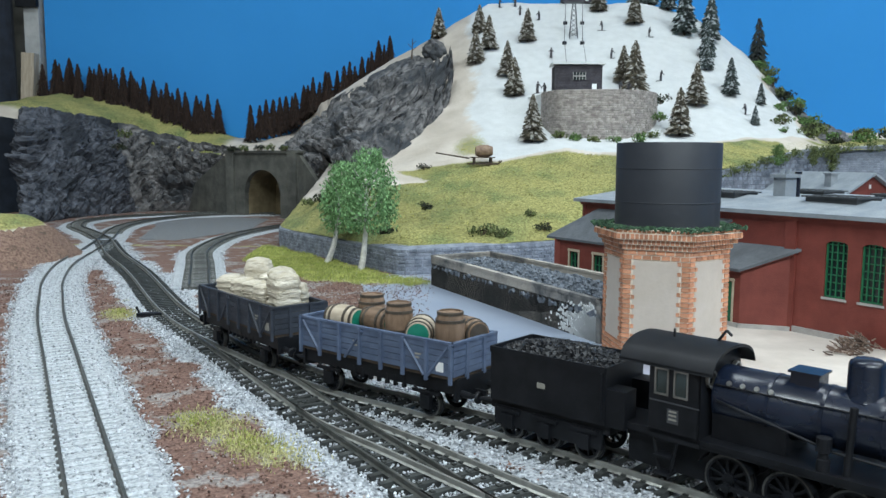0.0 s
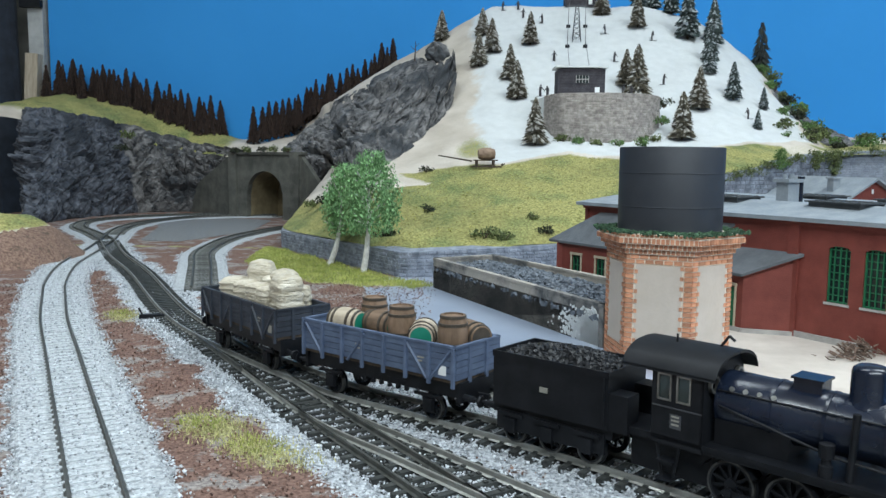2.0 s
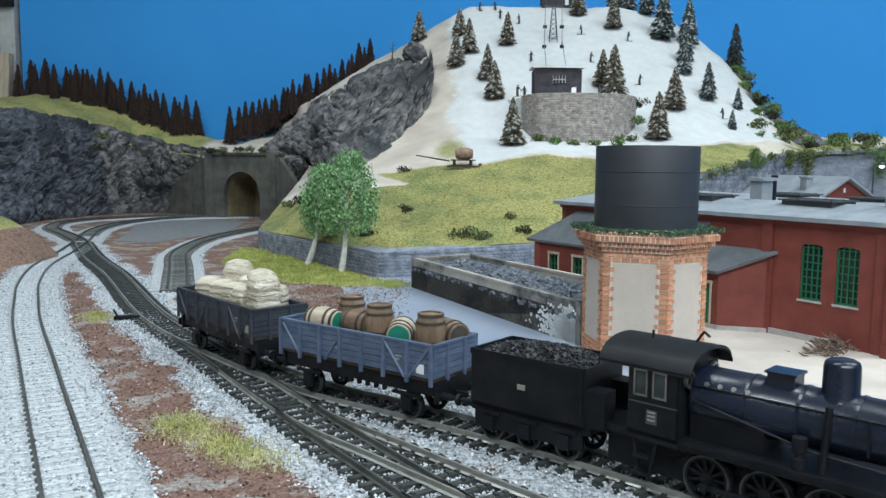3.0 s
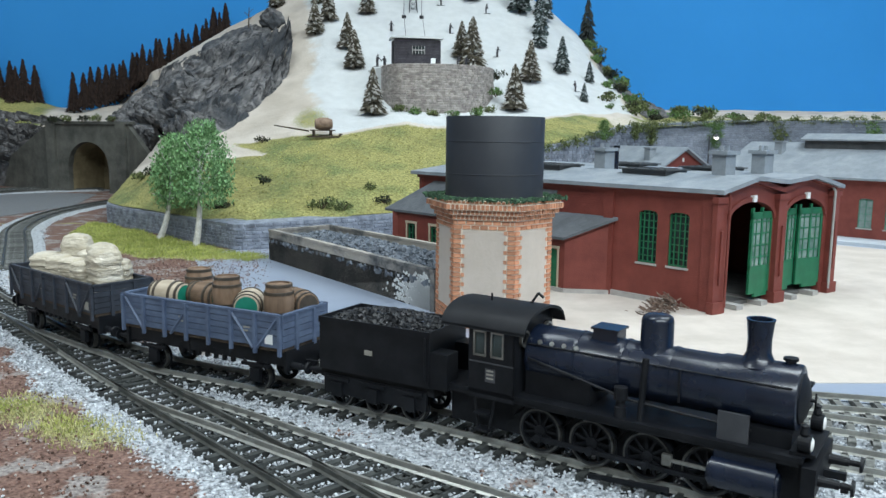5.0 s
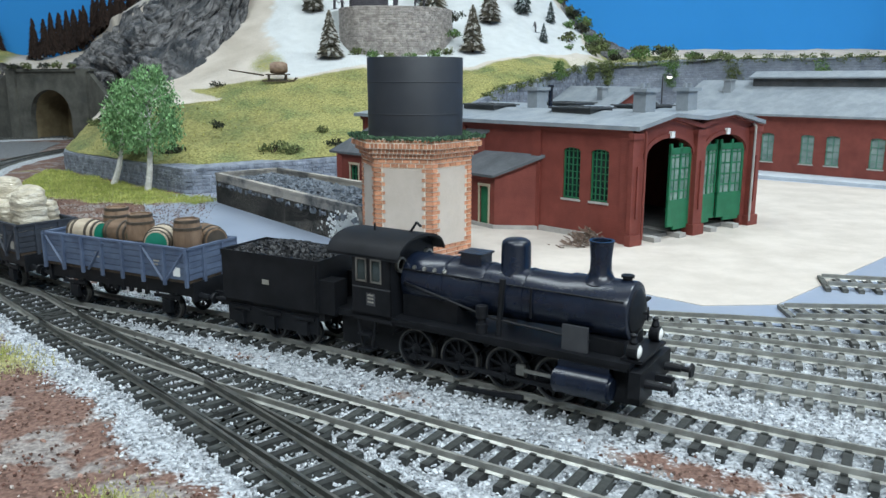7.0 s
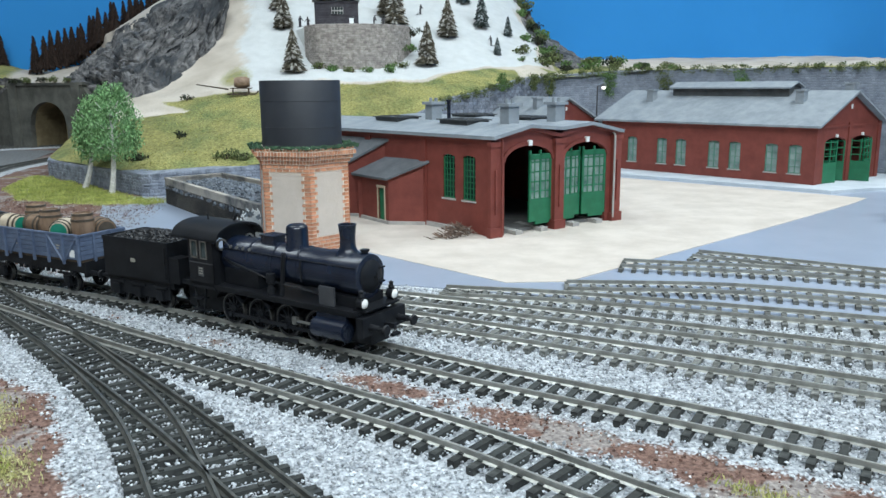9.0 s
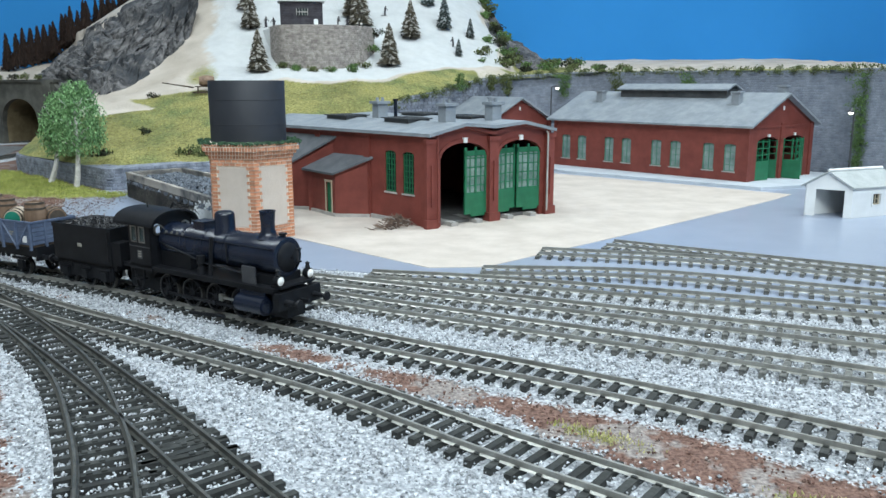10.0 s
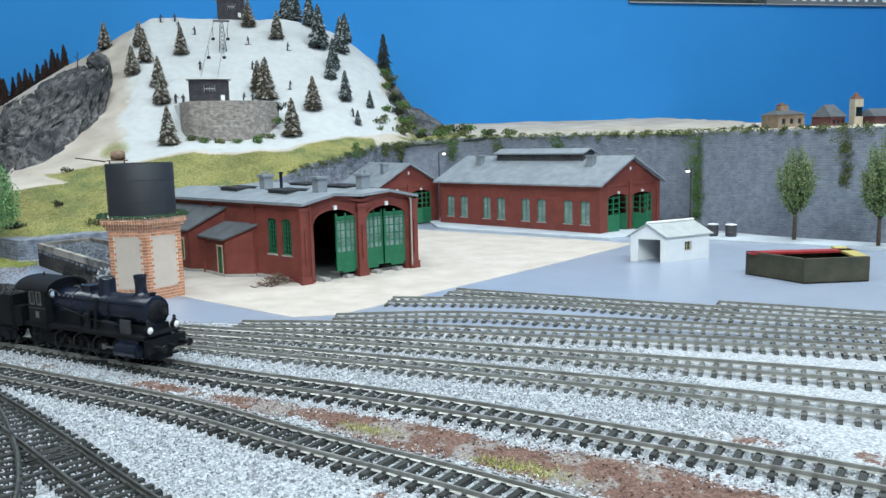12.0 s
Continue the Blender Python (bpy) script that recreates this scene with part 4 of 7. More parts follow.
    for v, o in chimneys:
        c = ra + (rd - ra) * v - F * o
        bm = bmesh.new()
        z = apex - (apex - H) * abs(o) / (width / 2)
        box(bm, -0.5, -0.5, z - 0.5, 0.5, 0.5, z + 1.5)
        box(bm, -0.65, -0.65, z + 1.5, 0.65, 0.65, z + 1.7)
        part("chimney", bm, ROOFGREY, t, "grey rendered chimney stack", at=place(c.x, c.y, 0, side))
    return t


gabled_shed("engine_shed", "oxide-red brick gabled engine shed with green doors and a roof lantern", (69.8, 68.6), 28, 124, 14, 30, 7.2, 10.6, 4, ((0.17, 2.6), (0.83, 2.6), (0.05, -1.0)), True, 30)
gabled_shed("engine_shed", "small oxide-red brick gabled shed behind the yard", (43.0, 93.0), 20, 112, 11, 12, 6.6, 9.8, 1, ((0.3, 2.5),), False, 10)


# ---------------------------------------------------------------- water tower
def water_tower():
    t = thing("water_tower", "hexagonal cream and brick water tower with a black tank on top", "water tower", place(13.55, 45.4, 0, 9))
    R, N, pitch = 3.55, 6, 0.28
    rnd = random.Random(4)
    meshes = {}

    def brick(w):
        if w not in meshes:
            bm = bmesh.new()
            box(bm, -w / 2, -0.035, -0.105, w / 2, 0.06, 0.105)
            meshes[w] = finish(bm, "brick", BRICK)
        return meshes[w]

    ap = R * math.cos(math.pi / 6)
    top = 6.45
    for k in range(N):
        a = -90 + 60 * k + 30
        m = place(0, 0, 0, a + 90) @ place(0, -ap, 0)
        bm = bmesh.new()
        box(bm, -R / 2, 0, 0, R / 2, 0.5, top + 0.4)
        p = part("wall_panel", bm, MORTAR, t, "pale mortar wall face with brick bands", at=m)
        bm = bmesh.new()
        box(bm, -R / 2 + 0.52, -0.035, pitch * 4 + 0.02, R / 2 - 0.52, 0.05, top - pitch * 2 - 0.04)
        part("render_panel", bm, CREAM, p, "smooth cream rendered panel")
        nc = int(top / pitch)
        for c in range(nc):
            z = (c + 0.5) * pitch
            if c < 4 or c >= nc - 2:
                u = -R / 2 + (0.0 if c % 2 else 0.2)
                if c % 2 == 0:
                    piece("brick", brick(0.18), p, place(-R / 2 + 0.09, -0.02, z))
                    u += 0.02
                while u < R / 2 - 0.12:
                    w = 0.44 if u + 0.44 <= R / 2 else 0.2
                    piece("brick", brick(w), p, place(u + w / 2, -0.02, z, 0))
                    u += w + 0.075
            else:
                for s in (-1, 1):
                    w = 0.62 if (c + (s > 0)) % 2 else 0.40
                    if w > 0.5:
                        piece("brick", brick(0.40), p, place(s * (R / 2 - 0.2), -0.025, z))
                        piece("brick", brick(0.18), p, place(s * (R / 2 - 0.54), -0.025, z))
                    else:
                        piece("brick", brick(0.40), p, place(s * (R / 2 - 0.2), -0.025, z))
    # corbelled cap: courses of headers stepping out
    for j, (r, z0, z1) in enumerate(((3.75, 6.45, 6.75), (4.0, 6.75, 7.05), (4.25, 7.05, 7.4), (4.1, 7.4, 7.6))):
        bm = bmesh.new()
        prism(bm, [(r * math.cos(math.radians(60 * k + 30)) * 0.99, r * math.sin(math.radians(60 * k + 30)) * 0.99) for k in range(6)], z0, z1)
        c = part("corbel_course", bm, MORTAR, t, at=place(0, 0))
        bm = bmesh.new()
        for k in range(6):
            q = Matrix.Rotation(math.radians(60 * k + 90), 4, "Z")
            n = int(r / 0.25)
            for i in range(n):
                x = -r / 2 + r * (i + 0.5) / n
                box(bm, x - 0.088, -r * 0.866 - 0.012, z0 + 0.035, x + 0.088, -r * 0.866 + 0.1, z1 - 0.035, q)
        tagged(part("header_course", bm, BRICK, c), kind="stuff")
    bm = bmesh.new()
    for i in range(900):
        a = rnd.uniform(0, 2 * math.pi)
        seg = (a + math.pi / 6) % (math.pi / 3) - math.pi / 6
        r = (3.62 / math.cos(seg)) * rnd.uniform(0.86, 1.08)
        s = rnd.uniform(0.04, 0.12)
        m = Matrix.Translation((r * math.cos(a), r * math.sin(a), 7.6 + rnd.uniform(0, 0.14))) @ Euler((rnd.uniform(0, 3), rnd.uniform(0, 3), 0)).to_matrix().to_4x4()
        box(bm, -s, -s * 0.6, -s * 0.4, s, s * 0.6, s * 0.4, m)
    tagged(part("moss", bm, material("moss", (0.018, 0.05, 0.03), (0.06, 0.12, 0.06), 600, 0.95, vary=0.4), t), "dark green moss fringe round the tank", kind="stuff")
    bm = bmesh.new()
    lathe(bm, [(2.92, 7.6), (2.96, 7.62), (2.97, 12.35), (2.94, 12.4), (2.86, 12.4), (2.84, 11.9), (0.01, 11.85)], 64)
    tank = part("tank", bm, TANKBLACK, t, "matt black round water tank", smooth=True)
    bm = bmesh.new()
    for z in (9.0, 10.9):
        lathe(bm, [(2.975, z), (2.985, z + 0.02), (2.985, z + 0.05), (2.975, z + 0.07)], 64, close=False)
    part("seam", bm, TANKBLACK, tank)


water_tower()


# ---------------------------------------------------------------- yard surface, small yard things
def slab(name, pts, z0, z1, mat, label, cat):
    bm = bmesh.new()
    prism(bm, pts, z0, z1)
    return tagged(part(name, bm, mat), label, cat, kind="structure")


slab("yard_board", [(-8.5, 70.5), (-3.5, 50), (1.2, 41.6), (7, 37.4), (12, 34.3), (20.5, 31.2), (28, 27.5), (34, 24), (50, 15), (66, 6), (120, -40), (140, -40), (140, 20), (96, 47), (60, 112), (25, 112), (11, 86), (-5, 79)], -0.4, -0.004, BOARD, "smooth blue-grey painted yard board", "yard")
slab("sand_yard", [(16.6, 43.6), (22.2, 36.2), (26.2, 31), (30, 30.6), (42, 39), (54, 47.5), (67, 57), (70.5, 60), (62, 71), (47.5, 88), (40, 96), (14, 80), (12, 60)], -0.1, 0.03, SAND, "pale sand-coloured sheet of the engine yard", "yard")
slab("shed_platform", [(51, 87.5), (52.3, 84.5), (69.0, 63.8), (83, 66.5), (86, 76), (70, 100), (52, 100)], -0.1, 0.35, material("pale_plate", (0.42, 0.47, 0.52), (0.52, 0.57, 0.62), 40, 0.6), "pale grey raised strip before the far shed", "yard")
slab("shed_platform", [(83, 66.4), (80, 58), (110, 26), (125, 20), (96, 47.4)], -0.1, 0.30, MATS["pale_plate"], "pale grey raised strip below the tall wall", "yard")


def white_hut():
    t = thing("white_hut", "small open-fronted white card hut with a grey roof", "hut", place(0, 0))
    A, B, C = Vector((63.8, 47.2)), Vector((66.8, 44.6)), Vector((72.9, 46.2))
    D = A + (C - B)
    w, m = along(A, B)
    H = 2.9
    gab = lambda u: H + 1.25 * (1 - abs(u - w / 2) / (w / 2))
    part("front_wall", wall_mesh(w, 0, H, 0.15, [(0.9, 3.3, 0.0, 2.5, 0)], gab), WHITE, t, at=m)
    w2, m2 = along(B, C)
    part("side_wall", wall_mesh(w2, 0, H, 0.15, [(2.6, 3.6, 1.1, 2.1, 0)]), WHITE, t, at=m2)
    window(t, m2, 2.6, 3.6, 1.1, 2.1, 0, 2, 2, CREAMTRIM, WHITE)
    w3, m3 = along(C, D)
    part("rear_wall", wall_mesh(w3, 0, H, 0.15, [(1.4, 2.5, 1.2, 2.1, 0)], lambda u: H + 1.25 * (1 - abs(u - w3 / 2) / (w3 / 2))), WHITE, t, at=m3)
    window(t, m3, 1.4, 2.5, 1.2, 2.1, 0, 2, 2, CREAMTRIM)
    w4, m4 = along(D, A)
    part("side_wall", wall_mesh(w4, 0, H, 0.15, []), WHITE, t, at=m4)
    f = (B - A).normalized() * 0.25
    s = (C - B).normalized() * 0.3
    ra, rd = (A + B) / 2 - s, (D + C) / 2 + s
    for P, Q, g in ((A, D, -1), (B, C, 1)):
        e0, e1 = P + f * g - s, Q + f * g + s
        plane_roof(t, [(e0.x, e0.y, H - 0.1), (ra.x, ra.y, H + 1.35), (rd.x, rd.y, H + 1.35), (e1.x, e1.y, H - 0.1)], material("pale_slate", (0.34, 0.37, 0.37), (0.42, 0.45, 0.45), 90, 0.7, bump=0.4, fine=500), 0.12, "roof_slope")
    bm = bmesh.new()
    rod(bm, (ra.x, ra.y, H + 1.4), (rd.x, rd.y, H + 1.4), 0.14, 0.14, 8)
    part("ridge_cap", bm, WHITE, t)


white_hut()


def open_box():
    t = thing("open_box", "shallow olive-brown open tray with red and yellow edges", "tray", place(0, 0))
    pts = [Vector((70.4, 35.6)), Vector((72.2, 29.3)), Vector((78.4, 28.4)), Vector((80.5, 33.5))]
    for i in range(4):
        a, b = pts[i], pts[(i + 1) % 4]
        w, m = along(a, b)
        bm = bmesh.new()
        box(bm, 0, 0, 0.0, w, 0.25, 2.1)
        part("side_wall", bm, material("olive_card", (0.035, 0.036, 0.022), (0.07, 0.065, 0.04), 60, 0.7), t, at=m)
        bm = bmesh.new()
        box(bm, 0.02, -0.03, 2.1, w - 0.02 + (1.6 if i == 2 else 0), 1.3 if i in (2, 3) else 0.4, 2.3)
        part("rim", bm, material("red_paint", (0.28, 0.02, 0.025), (0.34, 0.03, 0.03), 60, 0.5) if i in (3, 0) and i == 3 else material("yellow_paint", (0.42, 0.36, 0.12), (0.5, 0.42, 0.16), 60, 0.5) if i == 2 else MATS["olive_card"], t, at=m)
    bm = bmesh.new()
    prism(bm, [tuple(p) for p in pts], 0.0, 0.12)
    part("tray_floor", bm, DEEPBLACK, t)


open_box()


def coal_stage():
    t = thing("coal_stage", "long weathered grey coal stage heaped with black coal", "coal bunker", place(0, 0))
    A, B, C, D = Vector((10.2, 47.4)), Vector((-1.9, 70.0)), Vector((3.6, 73.5)), Vector((16.0, 53.5))
    coalwall = material("flaking_stone_print", (0.07, 0.075, 0.08), (0.25, 0.24, 0.225), 95, 0.85, bump=0.7, fine=220, c3=(0.38, 0.35, 0.31), spots=0.46, distort=0.8)
    for a, b in ((A, B), (B, C), (C, D), (D, A)):
        w, m = along(b, a)
        bm = bmesh.new()
        box(bm, 0, 0, 0, w, 0.35, 2.55)
        box(bm, -0.02, -0.05, 2.55, w + 0.02, 0.4, 2.75)
        part("stage_wall", bm, coalwall, t, at=m)
    # peeled white patch at the near end
    w, m = along(B, A)
    bm = bmesh.new()
    rnd = random.Random(9)
    for i in range(900):
        u, z = w - abs(rnd.gauss(0, 1.7)) - 0.3, rnd.uniform(0.1, 2.4) * rnd.uniform(0.3, 1)
        s = rnd.uniform(0.03, 0.10)
        box(bm, -s * 1.6, -0.02, -s, s * 1.6, 0.02, s, Matrix.Translation((u, -0.02, z)) @ Matrix.Rotation(rnd.uniform(0, 3), 4, "Y"))
    tagged(part("peeled_patch", bm, WHITE, t, "white peeled paper flakes", at=m), kind="stuff")
    bm = bmesh.new()
    rnd = random.Random(3)
    for i in range(4200):
        u, v = rnd.random(), rnd.random()
        p = A + (B - A) * u + (D - A) * v
        z = 1.75 + 1.1 * math.sin(math.pi * min(1, v * 1.05)) * (0.6 + 0.4 * noise.noise((u * 5, v * 3, 0))) * (0.4 + 0.6 * math.sin(math.pi * u))
        s = rnd.uniform(0.08, 0.19)
        m = Matrix.Translation((p.x, p.y, z + rnd.uniform(-0.15, 0.12))) @ Euler((rnd.uniform(0, 3), rnd.uniform(0, 3), rnd.uniform(0, 3))).to_matrix().to_4x4()
        box(bm, -s, -s, -s * 0.7, s, s, s * 0.7, m)
    tagged(part("coal", bm, material("grey_coal", (0.07, 0.085, 0.105), (0.14, 0.16, 0.19), 300, 0.55, vary=0.35), t, "loose dark grey coal lumps"), kind="stuff")
    bm = bmesh.new()
    prism(bm, [tuple(A), tuple(D), tuple(C), tuple(B)], 0, 2.0)
    part("stage_floor", bm, DEEPBLACK, t)


coal_stage()


# ---------------------------------------------------------------- trees and scrub
def fir_meshes(h, r, layers, per, seed, mat, droop=0.35):
    """A bottle-brush fir: trunk and a crown of narrow pointed sprays."""
    rnd = random.Random(seed)
    bm = bmesh.new()
    rod(bm, (0, 0, -0.4), (0, 0, h * 0.96), 0.028 * h, 0.006 * h, 7)
    trunk = finish(bm, "trunk", BARK)
    bm = bmesh.new()
    for i in range(layers):
        f = i / layers
        z = h * (0.09 + 0.89 * f)
        rr = r * (1 - f) ** 0.85 * rnd.uniform(0.85, 1.1) + 0.03 * h
        n = max(5, int(per * (1 - f * 0.65)))
        for k in range(n):
            a = 2 * math.pi * (k + rnd.uniform(0, 1)) / n
            l = rr * rnd.uniform(0.7, 1.12)
            dz = -droop * l * rnd.uniform(0.5, 1.2)
            c, s = math.cos(a), math.sin(a)
            wd = 0.10 * l + 0.012 * h
            b0 = (0.06 * l * c, 0.06 * l * s, z + 0.03 * h)
            m1 = (0.6 * l * c - wd * s, 0.6 * l * s + wd * c, z + dz * 0.5)
            m2 = (0.6 * l * c + wd * s, 0.6 * l * s - wd * c, z + dz * 0.5)
            tip = (l * c, l * s, z + dz)
            up = (0.55 * l * c, 0.55 * l * s, z + dz * 0.35 + 0.05 * h)
            v = [bm.verts.new(q) for q in (b0, m1, tip, m2, up)]
            for q in ((0, 1, 4), (1, 2, 4), (2, 3, 4), (3, 0, 4)):
                bm.faces.new([v[n_] for n_ in q])
    crown = bpy.data.meshes.new("crown")
    bm.transform(Matrix.Scale(CM, 4))
    bm.to_mesh(crown)
    bm.free()
    crown.materials.append(mat)
    return trunk, crown


BARK = material("bark_brown", (0.04, 0.028, 0.02), (0.09, 0.065, 0.045), 200, 0.9)
FLOCK_BROWN = material("snowy_brown_fir", (0.030, 0.028, 0.020), (0.115, 0.098, 0.066), 700, 0.95, vary=0.5, flock=((0.50, 0.49, 0.46), 0.70))
FLOCK_GREEN = material("snowy_dark_fir", (0.012, 0.022, 0.022), (0.05, 0.07, 0.065), 700, 0.95, vary=0.5, flock=((0.42, 0.46, 0.48), 0.72))
DARKFIR = material("dark_fir", (0.010, 0.016, 0.016), (0.035, 0.042, 0.038), 500, 0.95, vary=0.4)
BRUSH = material("brown_brush_fir", (0.013, 0.007, 0.005), (0.036, 0.019, 0.013), 500, 0.95, vary=0.4)


def fir(kind, x, y, h, z=None, label="", group="firs on the snow", turn=0):
    trunk, crown = FIRS[kind]
    ob = thing("fir_tree", label, "fir tree", place(x, y, hill_height(x, y) - 0.15 if z is None else z, turn), group)
    ob.scale = (h / 10, h / 10, h / 10)
    piece("trunk", trunk, ob, Matrix())
    piece("crown", crown, ob, Matrix())
    return ob


FIRS = {
    "brown": fir_meshes(10, 2.9, 36, 34, 1, FLOCK_BROWN, 0.2),
    "brown2": fir_meshes(10, 2.7, 34, 34, 2, FLOCK_BROWN, 0.2),
    "green": fir_meshes(10, 2.5, 34, 30, 3, FLOCK_GREEN, 0.25),
    "dark": fir_meshes(10, 2.2, 17, 13, 4, DARKFIR, 0.5),
    "brush": fir_meshes(10, 2.2, 26, 15, 5, BRUSH, 0.55),
    "brush2": fir_meshes(10, 1.8, 26, 15, 6, BRUSH, 0.55),
}
rnd = random.Random(11)
SNOWY = "snow-dusted brown-green model fir standing on the snow slope"
DARKL = "dark blue-green model fir standing on the snow slope"
for i, (x, y, h) in enumerate(((9.6, 113.6, 6.8), (7.4, 128.9, 6.3), (6.4, 135.1, 6.0), (1.0, 140.1, 5.9), (3.3, 143.4, 6.1), (1.5, 150.2, 5.3), (10.2, 146.0, 6.0), (-6.5, 157.0, 6.0), (26.8, 130.3, 8.4), (25.4, 133.0, 6.2), (30.9, 116.4, 7.0), (35.6, 126.0, 6.7), (30.2, 151.4, 6.2), (24.2, 156.4, 6.2))):
    fir("brown" if i % 2 else "brown2", x, y, h, label=SNOWY, turn=rnd.uniform(0, 360))
for x, y, h in ((43.9, 123.5, 3.1), (42.7, 132.6, 6.2), (41.5, 143.2, 6.7), (39.3, 151.0, 9.8), (44.2, 152.0, 8.3), (38.0, 159.5, 7.4), (40.5, 139.5, 5.8), (47.7, 132.8, 3.7), (35, 163, 8), (33, 166, 8.5), (46, 158, 7)):
    fir("green", x, y, h, label=DARKL, turn=rnd.uniform(0, 360))
fir("dark", 54.8, 157.0, 9.6, label="tall slender near-black model fir on the mountain shoulder", turn=20)
# silhouette rows before the backdrop
ROW = "narrow dark brown model fir in a row before the blue backdrop"
for i in range(32):
    x = -93.5 + 38.5 * i / 32 + rnd.uniform(-0.5, 0.5)
    y = 170 + rnd.uniform(0, 4)
    fir("brush" if i % 2 else "brush2", x, y, rnd.uniform(6.2, 9.0), left_height(x, y) - 0.5, ROW, "firs along the left crest", rnd.uniform(0, 360))
for i in range(24):
    x = -47 + 31 * i / 24 + rnd.uniform(-0.4, 0.4)
    y = 168 + rnd.uniform(0, 3.5)
    z = lerp_table([(-48, 15.5), (-40, 18.0), (-33.7, 22), (-24, 26.0), (-17, 31.8)], x) - 0.8
    fir("brush" if i % 2 else "brush2", x, y, rnd.uniform(5.6, 8.2), max(z, 12), ROW, "firs along the right crest", rnd.uniform(0, 360))


def clump(bm, c, r, n, rn, flat=0.7):
    """A heap of small leaf flakes round a point."""
    for i in range(n):
        d = Vector((rn.gauss(0, 1), rn.gauss(0, 1), rn.gauss(0, 1))).normalized() * r * rn.uniform(0.35, 1.05)
        d.z *= flat
        p = Vector(c) + d
        s = r * rn.uniform(0.12, 0.26)
        e = Euler((rn.uniform(0, 6), rn.uniform(0, 6), rn.uniform(0, 6))).to_matrix()
        v = [bm.verts.new(p + e @ Vector(q)) for q in ((-s, 0, 0), (0, -s * 0.7, s * 0.2), (s, 0, 0), (0, s * 0.7, s * 0.2))]
        bm.faces.new(v)


def bush(x, y, z, r, mat, label, seed=0, n=140):
    t = thing("bush", label, "bush", place(x, y, z), "bushes")
    bm = bmesh.new()
    rn = random.Random(seed)
    for k in range(5):
        clump(bm, (rn.uniform(-r, r) * 0.7, rn.uniform(-r, r) * 0.5, r * rn.uniform(0.2, 0.6)), r * rn.uniform(0.5, 0.8), n // 5 + 12, rn)
    part("foliage", bm, mat, t)
    bm = bmesh.new()
    for k in range(4):
        rod(bm, (0, 0, -0.2), (rn.uniform(-r, r) * 0.6, rn.uniform(-r, r) * 0.5, r * 0.7), 0.07, 0.03, 5)
    part("stem", bm, BARK, t)


FRESH = material("leaf_green", (0.045, 0.10, 0.03), (0.15, 0.25, 0.08), 500, 0.9, vary=0.4)
OLIVE = material("leaf_olive", (0.05, 0.07, 0.025), (0.16, 0.19, 0.07), 500, 0.9, vary=0.4)
DARKLEAF = material("leaf_dark", (0.010, 0.015, 0.008), (0.035, 0.045, 0.02), 500, 0.9, vary=0.4)
for i, (x, y, r, mt) in enumerate(((-5.2, 105, 0.9, DARKLEAF), (-3.9, 91.3, 1.0, DARKLEAF), (7.8, 87.5, 0.8, OLIVE), (2.6, 82.6, 1.4, OLIVE), (4.8, 82.6, 1.1, OLIVE), (9.2, 84.4, 1.0, DARKLEAF), (-11, 89.5, 1.5, OLIVE), (-15, 96, 1.6, OLIVE), (-18, 101, 1.5, DARKLEAF), (-8, 84.6, 1.3, DARKLEAF), (-21, 107, 1.4, OLIVE), (13.5, 114.5, 1.3, OLIVE), (16, 113.2, 1.2, FRESH), (18.5, 112.6, 1.2, OLIVE), (21, 112.4, 1.0, FRESH), (24, 113.6, 1.4, FRESH), (26.5, 115.6, 1.3, OLIVE), (28.4, 118.5, 1.3, FRESH), (29.2, 121.5, 1.3, DARKLEAF))):
    z = hill_height(x, y) - 0.1
    bush(x, y, z + (1.2 if i == 17 else 2.6 if i == 18 else 0), r, mt, "small rounded green foam bush on the hillside", i)
for i in range(26):
    x = 48 + i * 1.05 + rnd.uniform(-0.5, 0.5)
    y = 124 + (i % 4) * 3.2 + rnd.uniform(-1, 1) - max(0, x - 60) * 0.4
    bush(x, y, hill_height(x, y) + (0.5 if 52 < x < 70 and y > 126 else 0), rnd.uniform(0.8, 1.7), (FRESH, OLIVE, DARKLEAF)[i % 3], "green and olive foam scrub at the snow's edge", 50 + i)
for i in range(11):
    x, y = 54.0 + rnd.uniform(-0.4, 1.6), 128 + 2.7 * i
    bush(x, y, hill_height(x, y) + 0.5, rnd.uniform(1.2, 2.0), (OLIVE, FRESH, DARKLEAF)[i % 3], "green and olive foam scrub at the snow's edge", 130 + i, 200)
for i, (x, y, z, r) in enumerate(((-70, 157, 15.5, 1.6), (-71.5, 157, 13, 1.3), (-44, 153, 12.9, 1.2), (-41, 151.4, 12.9, 1.3), (-38, 150, 13, 1.2), (-47, 154.8, 12.8, 1.1), (-35, 148.4, 13, 1.1))):
    bush(x, y, z, r, (OLIVE, DARKLEAF)[i % 2], "dull green scrub above the tunnel", 90 + i)


def creeper(pts, seed, label):
    """Ivy along the top of the tall wall and in hanging tails."""
    rn = random.Random(seed)
    t = thing("ivy", label, "ivy", place(0, 0), "ivy on the walls")
    bm = bmesh.new()
    for x, y, z0, z1, w, n in pts:
        for k in range(n):
            f = rn.random()
            c = (x + rn.gauss(0, w * (1.0 - 0.65 * f)), y + rn.gauss(0, w * 0.3), z0 + (z1 - z0) * f)
            clump(bm, c, rn.uniform(0.3, 0.65), 22, rn)
    part("foliage", bm, FRESH if seed % 2 else OLIVE, t)


